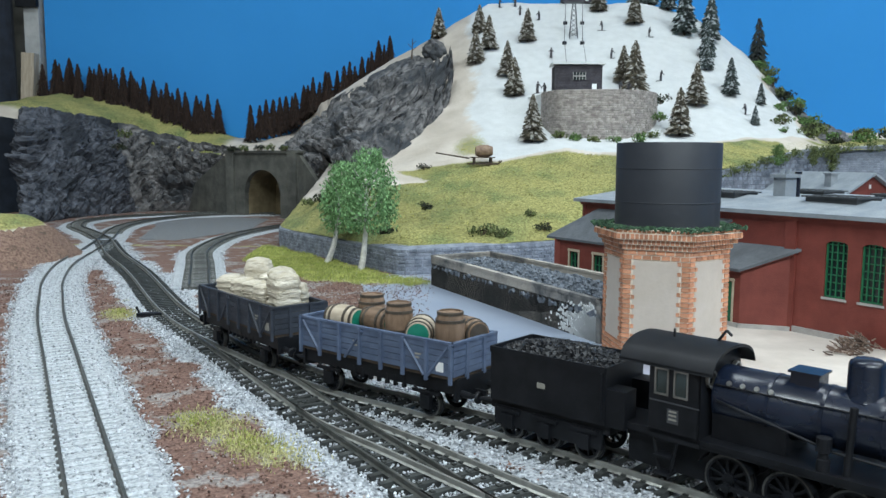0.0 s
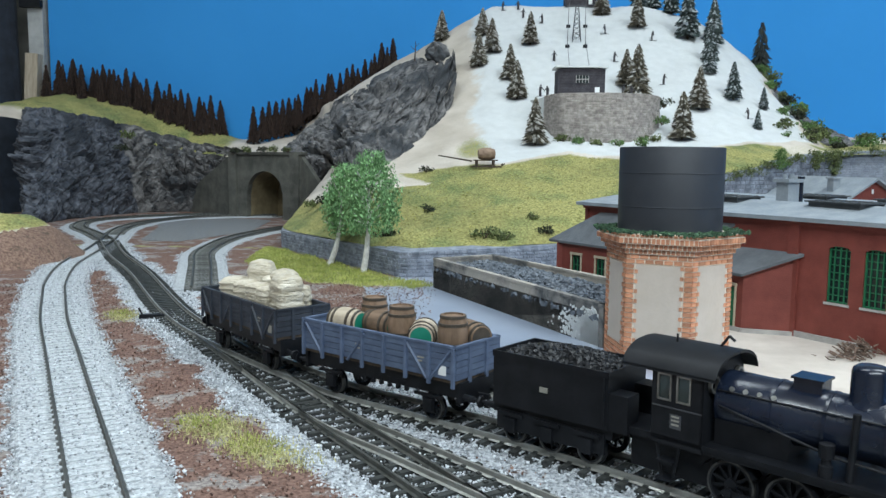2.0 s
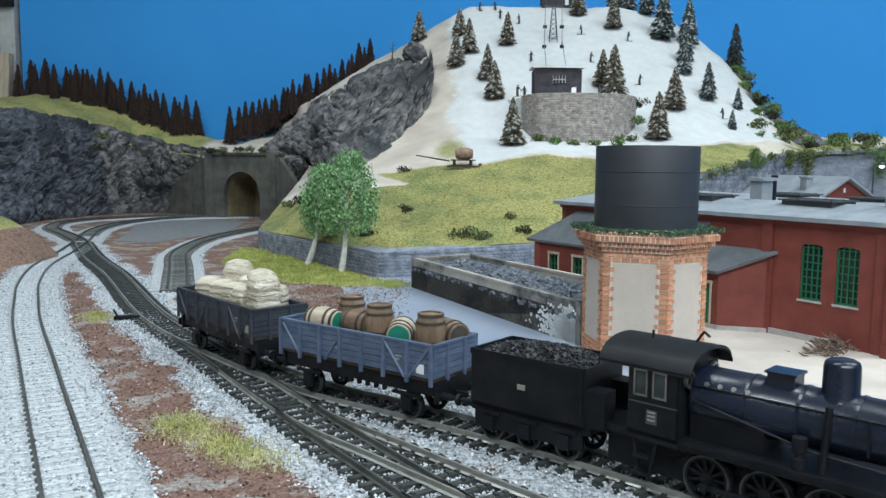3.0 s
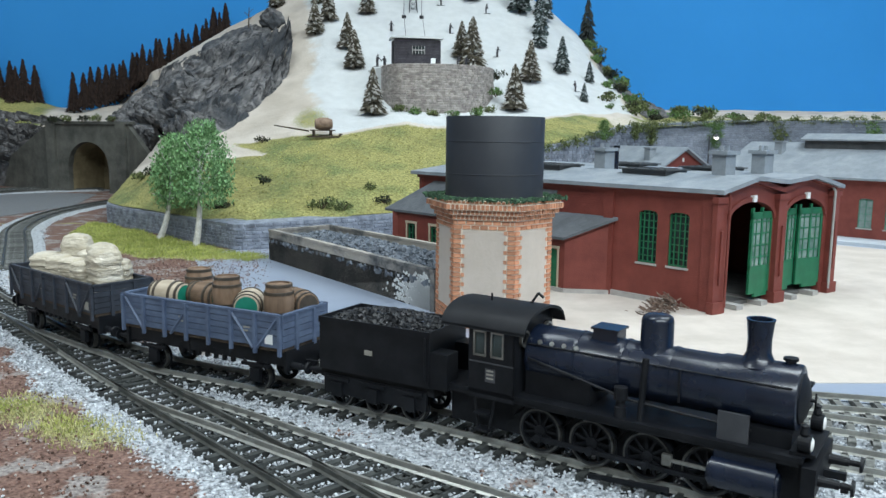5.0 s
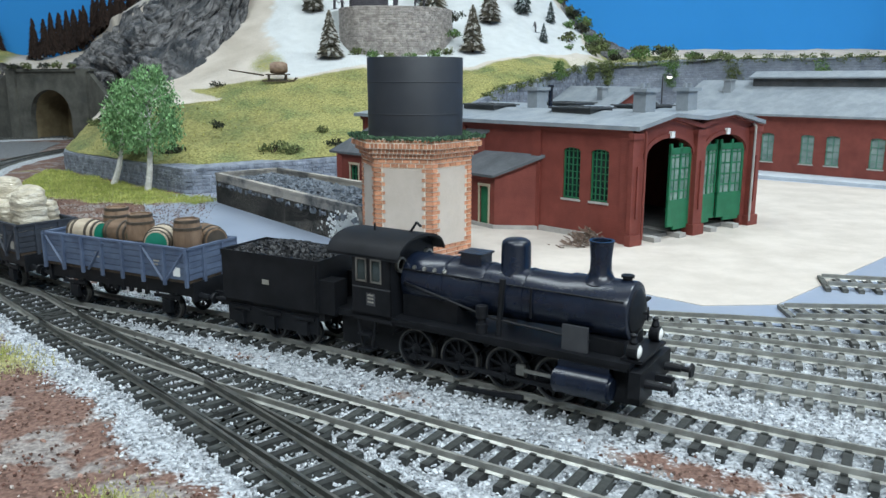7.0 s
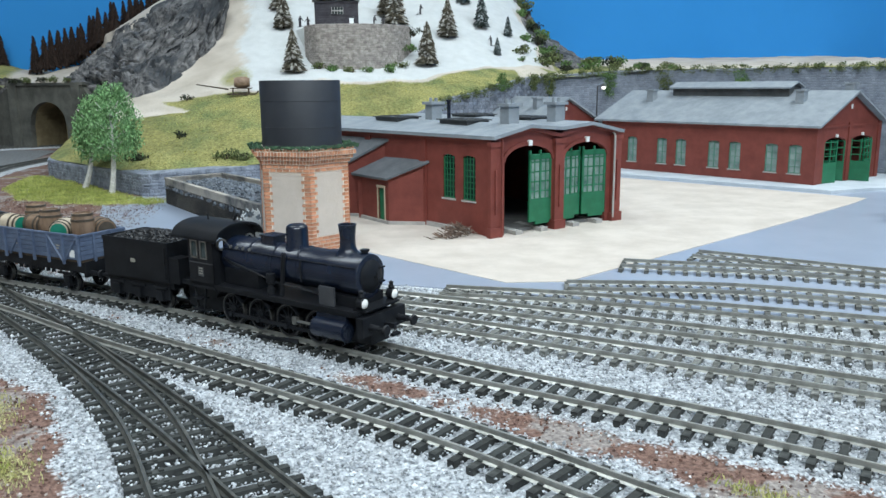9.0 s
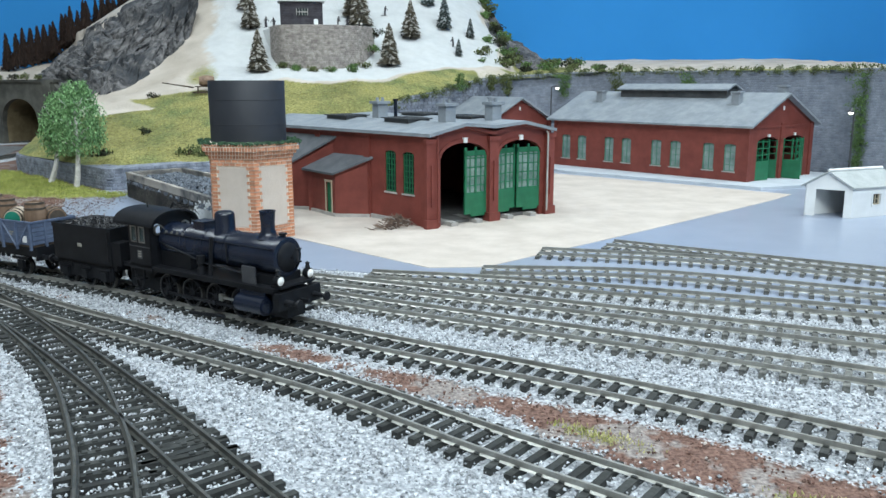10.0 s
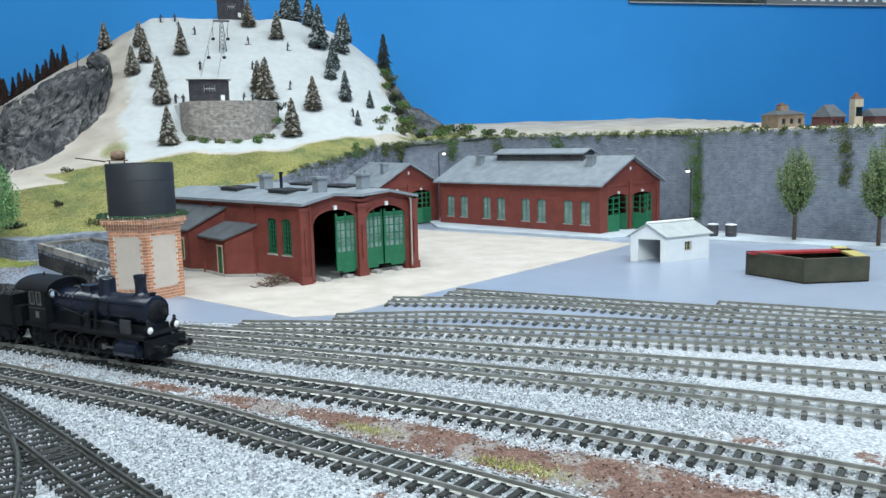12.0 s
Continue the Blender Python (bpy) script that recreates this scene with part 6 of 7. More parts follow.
def tender():
    t = thing("tender", "matt black model tender piled with coal behind the locomotive", "tender", on_line(13.2, 5.6))
    bm = bmesh.new()
    prism(bm, [(-5.3, -1.42), (-0.2, -1.42), (-0.2, 1.42), (-5.3, 1.42)], 2.0, 3.9)
    part("tank_body", bm, MATTBLACK, t)
    for y in (-1, 1):
        bm = bmesh.new()
        box(bm, -0.2, min(y * 0.55, y * 1.38), 2.0, 0.55, max(y * 0.55, y * 1.38), 3.35)
        part("front_locker", bm, MATTBLACK, t)
    bm = bmesh.new()
    for a in ((-5.3, -1.44, -0.2, -1.38), (-5.3, 1.38, -0.2, 1.44), (-5.34, -1.44, -5.26, 1.44), (-0.25, -1.44, -0.17, 1.44)):
        box(bm, a[0], a[1], 3.88, a[2], a[3], 4.12)
    part("coal_rail", bm, MATTBLACK, t)
    bm = bmesh.new()
    box(bm, -5.4, -1.2, 1.6, -0.1, 1.2, 2.0)
    for y in (-1, 1):
        box(bm, -5.2, y * 1.2 - 0.06, 1.0, -0.4, y * 1.2 + 0.06, 1.75)
        for x in (-4.5, -2.8, -1.1):
            box(bm, x - 0.25, y * 1.3 - 0.12, 0.95, x + 0.25, y * 1.3 + 0.12, 1.5)
            box(bm, x - 0.55, y * 1.3 - 0.05, 1.55, x + 0.55, y * 1.3 + 0.05, 1.7)
    part("underframe", bm, MATTBLACK, t)
    bm = bmesh.new()
    rn = random.Random(5)
    for i in range(1500):
        x, y = rn.uniform(-5.1, -0.4), rn.uniform(-1.3, 1.3)
        z = 3.85 + 0.55 * (1 - (y / 1.35) ** 2) * (1 - ((x + 2.6) / 2.9) ** 2) * rn.uniform(0.75, 1)
        s = rn.uniform(0.035, 0.085)
        box(bm, -s, -s, -s, s, s, s, Matrix.Translation((x, y, z)) @ Euler((rn.uniform(0, 3), rn.uniform(0, 3), 0)).to_matrix().to_4x4())
    tagged(part("coal_load", bm, COAL, t, "heaped black coal"), kind="stuff")
    for x in (-4.5, -2.8, -1.1):
        for y in (-0.9, 0.9):
            wheel(t, x, y, 0.55, 8)
    for y in (-1, 1):
        bm = bmesh.new()
        box(bm, -3.1, y * 1.43 - 0.012, 2.85, -2.75, y * 1.43 + 0.012, 3.05)
        part("plate", bm, PALEBAR, t)
        bm = bmesh.new()
        rod(bm, (-0.35, y * 1.5, 2.2), (-0.35, y * 1.5, 3.9), 0.04, 0.04, 6)
        part("handrail", bm, MATTBLACK, t)
    buffers(t, -5.4, -1)


def wagon(back, body, dark, label, name="open_wagon"):
    L = 11.0
    t = thing(name, label, "railway wagon", on_line(back, L), "open wagons")
    z0, z1, hw = 2.5, 3.85, 1.5
    planks = 5
    for y in (-1, 1):
        for k in range(planks):
            bm = bmesh.new()
            a, b = z0 + (z1 - z0) * k / planks, z0 + (z1 - z0) * (k + 1) / planks
            box(bm, -L + 0.9, y * hw - 0.05, a + 0.012, -0.9, y * hw + 0.05, b - 0.012)
            part("plank", bm, body, t)
        for i in range(8):
            x = -0.95 - (L - 1.9) * i / 7
            bm = bmesh.new()
            box(bm, x - 0.07, y * (hw + 0.1) - 0.06, z0 - 0.3, x + 0.07, y * (hw + 0.1) + 0.06, z1 + 0.02)
            part("stake", bm, body, t)
        for x0, s in ((-1.1, -1), (-3.5, 1), (-6.0, -1), (-L + 1.1, 1)):
            bm = bmesh.new()
            rod(bm, (x0, y * (hw + 0.08), z1 - 0.1), (x0 + s * 1.1, y * (hw + 0.08), z0 - 0.1), 0.07, 0.07, 5)
            part("brace", bm, body, t)
        bm = bmesh.new()
        box(bm, -L + 0.85, y * hw - 0.09, z1, -0.85, y * hw + 0.09, z1 + 0.1)
        part("top_rail", bm, body, t)
        bm = bmesh.new()
        box(bm, -1.75, y * (hw + 0.055) - 0.012, 2.65, -1.35, y * (hw + 0.055) + 0.012, 3.05)
        part("label_panel", bm, WHITE if not dark else PALEBAR, t, "small white paper label")
        bm = bmesh.new()
        for x, z, w in ((-2.9, 3.2, 0.35), (-2.9, 3.05, 0.25), (-6.6, 3.2, 0.4), (-6.6, 3.02, 0.3)):
            box(bm, x, y * (hw + 0.055) - 0.008, z, x + w, y * (hw + 0.055) + 0.008, z + 0.07)
        part("lettering_bar", bm, PALEBAR, t)
    for x in (-0.9, -L + 0.9):
        for k in range(planks):
            bm = bmesh.new()
            a, b = z0 + (z1 - z0) * k / planks, z0 + (z1 - z0) * (k + 1) / planks
            box(bm, x - 0.05, -hw, a + 0.012, x + 0.05, hw, b - 0.012)
            part("plank", bm, body, t)
        bm = bmesh.new()
        box(bm, x - 0.09, -hw - 0.08, z1, x + 0.09, hw + 0.08, z1 + 0.1)
        part("top_rail", bm, body, t)
        for y in (-0.6, 0.6):
            bm = bmesh.new()
            s = 0.12 if x > -2 else -0.12
            box(bm, min(x, x + s) + 0.0, y - 0.08, z0 - 0.2, max(x, x + s), y + 0.08, z1)
            part("end_stake", bm, body, t)
    bm = bmesh.new()
    box(bm, -L + 0.9, -hw + 0.05, z0 - 0.15, -0.9, hw - 0.05, z0 + 0.05)
    box(bm, -L + 1.0, -hw + 0.08, z0 + 0.05, -1.0, hw - 0.08, 3.3)
    part("wagon_floor", bm, BARK, t)
    bm = bmesh.new()
    box(bm, -L + 0.85, -1.25, 1.7, -0.85, -1.05, 2.38)
    box(bm, -L + 0.85, 1.05, 1.7, -0.85, 1.25, 2.38)
    box(bm, -0.95, -1.35, 1.5, -0.8, 1.35, 2.38)
    box(bm, -L + 0.8, -1.35, 1.5, -L + 0.95, 1.35, 2.38)
    for x in (-2.5, -L + 2.5):
        for y in (-1.28, 1.28):
            box(bm, x - 0.25, y - 0.1, 0.85, x + 0.25, y + 0.1, 1.45)
            box(bm, x - 0.75, y - 0.06, 1.5, x + 0.75, y + 0.06, 1.64)
            rod(bm, (x - 0.2, y, 1.4), (x - 0.65, y, 1.75), 0.05, 0.05, 5)
            rod(bm, (x + 0.2, y, 1.4), (x + 0.65, y, 1.75), 0.05, 0.05, 5)
    for k in range(7):
        box(bm, -3.9 - k * 0.5, -1.26, 1.5, -3.75 - k * 0.5, -1.1, 1.97)
    part("underframe", bm, MATTBLACK, t)
    for x in (-2.5, -L + 2.5):
        for y in (-0.9, 0.9):
            wheel(t, x, y, 0.56, 8)
    buffers(t, -0.82, 1)
    buffers(t, -L + 0.82, -1)
    return t


BLUEGREY = material("blue_grey_wagon", (0.060, 0.085, 0.145), (0.095, 0.13, 0.205), 120, 0.6, vary=0.12)
DARKGREY = material("dark_grey_wagon", (0.018, 0.023, 0.034), (0.036, 0.044, 0.060), 120, 0.6, vary=0.15)
locomotive()
tender()
BACK1, BACK2 = 19.4, 30.9
w1 = wagon(BACK1, BLUEGREY, False, "blue-grey open plank wagon loaded with wooden barrels")
w2 = wagon(BACK2, DARKGREY, True, "dark grey open plank wagon loaded with white bales")

OAK = material("barrel_oak", (0.12, 0.075, 0.045), (0.25, 0.165, 0.11), 160, 0.7, stretch=(1, 1, 0.25), vary=0.2)
PALEOAK = material("barrel_pale_oak", (0.30, 0.25, 0.185), (0.44, 0.375, 0.29), 160, 0.7, stretch=(1, 1, 0.25), vary=0.15)
HOOP = material("barrel_hoop", (0.035, 0.028, 0.022), (0.075, 0.06, 0.045), 150, 0.5)
TEAL = material("teal_barrel_end", (0.0, 0.13, 0.085), (0.005, 0.18, 0.12), 90, 0.5)


def barrel(m, wood, end, label):
    r, h = 0.65, 1.7
    prof = [(r * (0.8 + 0.2 * math.sin(math.pi * i / 10)), h * i / 10) for i in range(11)]
    t = thing("barrel", label, "barrel", m, "barrels in the wagon")
    bm = bmesh.new()
    lathe(bm, prof[:-1] + [(prof[-1][0], h), (prof[-1][0] - 0.07, h), (prof[-1][0] - 0.08, h - 0.1)], 22, close=True)
    part("cask_body", bm, wood, t, smooth=True)
    for z in (0.12, 0.45, 1.3, 1.62):
        bm = bmesh.new()
        rr = r * (0.8 + 0.2 * math.sin(math.pi * z / h)) + 0.02
        lathe(bm, [(rr - 0.03, z - 0.07), (rr + 0.015, z - 0.06), (rr + 0.015, z + 0.06), (rr - 0.03, z + 0.07)], 22, close=False)
        part("hoop", bm, HOOP, t)
    for z in (h - 0.09, 0.0):
        bm = bmesh.new()
        lathe(bm, [(0.001, z - 0.02), (r * 0.72, z - 0.02), (r * 0.72, z + 0.02), (0.001, z + 0.02)], 22, close=False)
        part("barrel_head", bm, end, t)
    return t


base1 = on_line(BACK1, 11.0)
LOAD = 3.3
lying = lambda x, y, a: base1 @ place(x, y, LOAD + 0.65, a) @ pose(0, 0, 0, -90, 0, 0) @ place(0, 0, -0.87)
STAND, LYING = "standing brown oak barrel with dark hoops", "lying pale barrel with a green painted end"
for x, y in ((-1.95, -0.35), (-5.0, -0.2), (-7.5, 0.65)):
    barrel(base1 @ place(x, y, LOAD, 40 * x), OAK, OAK, STAND)
barrel(lying(-3.5, -0.45, 32), PALEOAK, TEAL, LYING)
barrel(lying(-6.35, -0.1, 86), OAK, TEAL, "lying brown barrel with a green painted end")
barrel(lying(-8.0, -0.7, 94), PALEOAK, TEAL, LYING)
barrel(lying(-1.85, 0.78, 70), OAK, HOOP, "lying dark brown oak barrel")

BALE = material("wrapped_bale", (0.40, 0.35, 0.26), (0.62, 0.57, 0.47), 130, 0.35, bump=0.7, fine=350, stretch=(1, 1, 2.5), c3=(0.70, 0.67, 0.59), spots=0.5)


def bale(m, sx, sy, h, seed, label="plastic-wrapped cream bale with a rounded top"):
    """A squarish bundle, bulging in strapped layers and rounded off above."""
    t = thing("bale", label, "bale", m, "bales in the wagon")
    bm = bmesh.new()
    n, k = 28, 22
    rings = []
    for j in range(k + 1):
        v = j / k
        f = 1.0 if v < 0.72 else max(0.04, 1 - ((v - 0.72) / 0.28) ** 3) ** 0.45
        f *= 1 + 0.05 * math.sin(v * 2 * math.pi * 4.5 + seed)
        ring = []
        for i in range(n):
            a = 2 * math.pi * i / n
            c, d = math.cos(a), math.sin(a)
            p = Vector((math.copysign(abs(c) ** 0.45, c) * sx * f, math.copysign(abs(d) ** 0.45, d) * sy * f, v * h))
            p.xy *= 1 + 0.09 * noise.noise(p * 1.8 + Vector((seed * 3.1, 0, 0)))
            ring.append(bm.verts.new(p))
        rings.append(ring)
    for a, b in zip(rings, rings[1:]):
        for i in range(n):
            bm.faces.new((a[i], a[(i + 1) % n], b[(i + 1) % n], b[i]))
    bm.faces.new(rings[0][::-1]), bm.faces.new(rings[-1])
    part("bale_body", bm, BALE, t, smooth=True)
    for z in (0.3, 0.55):
        bm = bmesh.new()
        rod_pts = [(math.copysign(abs(math.cos(a)) ** 0.45, math.cos(a)) * sx * 1.02, math.copysign(abs(math.sin(a)) ** 0.45, math.sin(a)) * sy * 1.02) for a in [2 * math.pi * (i + 0.5) / 24 for i in range(24)]]
        for p, q in zip(rod_pts, rod_pts[1:] + rod_pts[:1]):
            rod(bm, (p[0], p[1], z * h), (q[0], q[1], z * h), 0.035, 0.035, 5)
        part("strap", bm, BALE, t)


base2 = on_line(BACK2, 11.0)
for i, (x, y, sx, sy, h) in enumerate(((-1.95, -0.35, 0.72, 0.72, 2.25), (-3.5, -0.6, 0.55, 0.6, 1.45), (-4.75, -0.55, 0.6, 0.62, 1.5), (-4.2, 0.72, 0.68, 0.62, 2.2), (-6.1, -0.6, 0.62, 0.62, 1.5), (-7.7, -0.5, 0.8, 0.75, 1.5), (-6.9, 0.7, 0.75, 0.62, 2.45), (-2.7, 0.8, 0.6, 0.55, 1.5), (-5.6, 0.7, 0.6, 0.6, 1.7))):
    bale(base2 @ place(x, y, LOAD, 7 * i), sx, sy, h, i)


# ---------------------------------------------------------------- ground cover
def ground_material():
    """Brown scatter, pale ballast and grass, told apart by masks with grainy edges."""
    m = bpy.data.materials.new("ground_scatter")
    m.use_nodes = True
    nt = m.node_tree
    b = nt.nodes["Principled BSDF"]
    b.inputs["Roughness"].default_value = 0.95
    tc = nt.nodes.new("ShaderNodeTexCoord")
    at = nt.nodes.new("ShaderNodeAttribute")
    at.attribute_name = "cover"
    sep = nt.nodes.new("ShaderNodeSeparateColor")
    nt.links.new(at.outputs["Color"], sep.inputs[0])

    def tex(scale):
        n = nt.nodes.new("ShaderNodeTexNoise")
        n.inputs["Scale"].default_value, n.inputs["Detail"].default_value = scale, 5
        nt.links.new(tc.outputs["Object"], n.inputs["Vector"])
        return n.outputs["Fac"]

    def ramp(src, a, c, p=0.35, q=0.65):
        r = nt.nodes.new("ShaderNodeValToRGB")
        r.color_ramp.elements[0].position, r.color_ramp.elements[1].position = p, q
        r.color_ramp.elements[0].color, r.color_ramp.elements[1].color = rgb(a), rgb(c)
        nt.links.new(src, r.inputs[0])
        return r.outputs[0]

    def mix(mask, a, c, jitter):
        k = nt.nodes.new("ShaderNodeMath")
        k.operation = "MULTIPLY_ADD"
        nt.links.new(jitter, k.inputs[0])
        k.inputs[1].default_value = 0.9
        nt.links.new(mask, k.inputs[2])
        r = nt.nodes.new("ShaderNodeMapRange")
        r.inputs[1].default_value, r.inputs[2].default_value = 0.85, 1.05
        nt.links.new(k.outputs[0], r.inputs[0])
        n = nt.nodes.new("ShaderNodeMix")
        n.data_type = "RGBA"
        nt.links.new(r.outputs[0], n.inputs[0])
        nt.links.new(a, n.inputs[6])
        nt.links.new(c, n.inputs[7])
        return n.outputs[2]

    fine, mid = tex(650), tex(160)
    earth = mix(ramp(tex(35), (0, 0, 0), (0.9, 0.9, 0.9), 0.42, 0.66), ramp(fine, (0.08, 0.04, 0.03), (0.24, 0.145, 0.115), 0.3, 0.7), ramp(fine, (0.13, 0.11, 0.105), (0.36, 0.325, 0.305), 0.3, 0.7), mid)
    stone = ramp(fine, (0.20, 0.22, 0.24), (0.60, 0.63, 0.67), 0.3, 0.7)
    grass = ramp(fine, (0.14, 0.15, 0.05), (0.44, 0.42, 0.20), 0.3, 0.7)
    col = mix(sep.outputs[0], earth, stone, fine)
    col = mix(sep.outputs[1], col, grass, fine)
    nt.links.new(col, b.inputs["Base Color"])
    bp = nt.nodes.new("ShaderNodeBump")
    bp.inputs["Strength"].default_value, bp.inputs["Distance"].default_value = 0.9, 0.0015
    nt.links.new(fine, bp.inputs["Height"])
    nt.links.new(bp.outputs[0], b.inputs["Normal"])
    return m


def near_lines(keys, X, Y):
    """Distance from points to the named track lines."""
    d = np.full(X.shape, 1e9)
    for k in keys:
        pts = np.array([(p.x, p.y) for p in spline(TRACKS[k], 0.8)])
        for i in range(0, len(pts), 24):
            q = pts[i:i + 24]
            d = np.minimum(d, np.sqrt((X[..., None] - q[:, 0]) ** 2 + (Y[..., None] - q[:, 1]) ** 2).min(-1))
    return d


def spot(X, Y, cx, cy, rx, ry, a):
    """1 inside a turned oval, fading to 0 at its edge."""
    c, s = math.cos(math.radians(a)), math.sin(math.radians(a))
    u, v = ((X - cx) * c + (Y - cy) * s) / rx, (-(X - cx) * s + (Y - cy) * c) / ry
    return np.clip(1.4 * (1.15 - np.sqrt(u * u + v * v)), 0, 1)


def meadow_keep(x, y):
    lo = np.interp(x, [-26, -24.5, -19, -12, -3.2, -2], [99, 86, 75.5, 70.2, 68.6, 70])
    hi = np.interp(x, [-25, -15, -6, -2], [101, 88, 75.8, 72.0])
    e = np.minimum(y - lo, hi - y) + 0.5 * np.sin(x * 1.3) + 0.4 * np.sin(x * 2.9 + y)
    return np.clip(e / 1.6, 0, 1)


RUN = ("B", "C", "D", "K", "E1", "E2", "T3")


def masks(X, Y):
    wob = np.sin(X * 1.1 + np.sin(Y * 0.7)) * 0.35 + np.sin(Y * 1.7 + X * 0.6) * 0.25
    d = near_lines(RUN, X, Y)
    ball = np.clip((3.1 + wob - d) / 0.8, 0, 1)
    right = np.clip((Y + X * 0.78 - 33.0 + wob) / 1.2, 0, 1) * np.clip((X + 3) / 2, 0, 1)
    ball = np.maximum(ball, right)
    da = near_lines(("A", "far", "inner", "mid"), X, Y)
    ball = np.maximum(ball, np.clip((2.9 + wob - da) / 0.8, 0, 1))
    mid = np.array([(p.x, p.y) for p in spline([(10, 14.5), (13, 11), (15.6, 8), (18.5, 4.5), (22, 0), (27, -6), (32, -13)], 1.0)])
    dm = np.sqrt((X[..., None] - mid[:, 0]) ** 2 + (Y[..., None] - mid[:, 1]) ** 2).min(-1)
    ball = np.maximum(ball, np.clip((3.2 + wob - dm) / 0.8, 0, 1))
    for c in ((18, 14.8, 3.8, 0.95, -41), (23.5, 9.8, 4.6, 1.35, -43), (30.5, 3.0, 6.2, 2.2, -45), (38.0, -4.2, 7.0, 2.6, -45)):
        ball = ball * (1 - spot(X, Y, *c))
    grass = np.zeros_like(X)
    for c in ((-8.8, 31.0, 2.6, 1.9, -40), (-5.8, 28.2, 3.2, 1.7, -35), (-23.6, 54.4, 2.6, 1.5, -60), (-26, 60, 1.4, 1.0, -60), (2.4, 14.4, 3.2, 1.6, -60), (5.2, 9.6, 2.2, 1.2, -60), (34.5, -2.2, 3.2, 0.9, -45), (28.8, 4.2, 2.2, 0.6, -45)):
        grass = np.maximum(grass, 0.62 * spot(X, Y, *c))
    grass = np.maximum(grass, meadow_keep(X, Y) * (X < -1.5))
    return ball, grass


def ground_sheet_near():
    bm = bmesh.new()
    lay = bm.verts.layers.float_color.new("cover")
    xs, ys = np.arange(-95, 120.1, 1.0), np.arange(-60, 170.1, 1.0)
    X, Y = np.meshgrid(xs, ys, indexing="ij")
    ball, grass = masks(X, Y)
    grid = []
    for i, x in enumerate(xs):
        col = []
        for j, y in enumerate(ys):
            z = -0.06 + 0.10 * noise.noise((x * 0.35, y * 0.35, 0)) * (1 - ball[i, j]) + 0.08 * grass[i, j]
            if x > 14 and y > 26 - 0.62 * (x - 25) + 6:
                z = -0.2
            v = bm.verts.new((x, y, z))
            v[lay] = (ball[i, j], grass[i, j], 0, 1)
            col.append(v)
        grid.append(col)
    for a, b in zip(grid, grid[1:]):
        for j in range(len(ys) - 1):
            bm.faces.new((a[j], b[j], b[j + 1], a[j + 1]))
    ob = part("ground", bm, ground_material())
    for p in ob.data.polygons:
        p.use_smooth = True
    tagged(ob, "brown scatter, pale ballast and grass of the layout", "ground", kind="structure")


ground_sheet_near()


def pebbles(name, n, box_, keep, size, mat, label, seed, lift=0.0):
    """Loose grains joined into one mesh: squashed octahedra with random turns."""
    g = np.random.default_rng(seed)
    x, y = g.uniform(box_[0], box_[1], n), g.uniform(box_[2], box_[3], n)
    ok = g.random(n) < keep(x, y)
    x, y = x[ok], y[ok]
    k = len(x)
    s = g.uniform(size[0], size[1], k)
    unit_v = np.array([(1, 0, 0), (-1, 0, 0), (0, 1, 0), (0, -1, 0), (0, 0, 1), (0, 0, -1)], float)
    v = unit_v[None] * (s[:, None, None] * g.uniform(0.6, 1.25, (k, 6, 1)))
    a, b = g.uniform(0, 6.28, k), g.uniform(-0.9, 0.9, k)
    ca, sa, cb, sb = np.cos(a), np.sin(a), np.cos(b), np.sin(b)
    vx, vy, vz = v[..., 0], v[..., 1], v[..., 2] * 0.8
    vy, vz = vy * cb[:, None] - vz * sb[:, None], vy * sb[:, None] + vz * cb[:, None]
    vx, vy = vx * ca[:, None] - vy * sa[:, None], vx * sa[:, None] + vy * ca[:, None]
    out = np.stack([vx + x[:, None], vy + y[:, None], vz + (g.uniform(-0.03, 0.1, k) + lift)[:, None]], -1).reshape(-1, 3) * CM
    tri = np.array([(0, 2, 4), (2, 1, 4), (1, 3, 4), (3, 0, 4), (2, 0, 5), (1, 2, 5), (3, 1, 5), (0, 3, 5)])
    faces = (tri[None] + 6 * np.arange(k)[:, None, None]).reshape(-1, 3)
    me = bpy.data.meshes.new(name)
    me.from_pydata(out.tolist(), [], faces.tolist())
    me.materials.append(mat)
    return tagged(new(name, me), label, "gravel", kind="stuff")


def run_keep(x, y):
    ball, grass = masks(x, y)
    d = near_lines(RUN, x, y)
    return ball * (1 - 0.8 * grass) * np.where(d < 1.6, 0.5, 1.0) * np.where(y > 33.5 - 0.62 * (x - 16) + np.where(x < 16, (16 - x) * 0.12, 0), 0.0, 1.0)


def a_keep(x, y):
    d = near_lines(("A",), x, y)
    return np.where(d < 2.9, np.where(np.abs(d - 0.86) < 0.12, 0.0, 0.85), 0.0)


def far_keep(x, y):
    return masks(x, y)[0] * 0.8


def earth_keep(x, y):
    ball, grass = masks(x, y)
    return (1 - ball) * (1 - grass * 0.8)


pebbles("ballast_gravel", 170000, (-22, 48, -14, 56), run_keep, (0.04, 0.10), STONE, "pale grey crushed ballast stones", 1)
pebbles("ballast_gravel", 80000, (-46, 4, 0, 84), a_keep, (0.04, 0.09), STONE, "pale grey crushed ballast stones", 2, 0.15)
pebbles("ballast_gravel", 26000, (-50, -15, 50, 110), far_keep, (0.05, 0.12), STONE, "pale grey crushed ballast stones", 3)


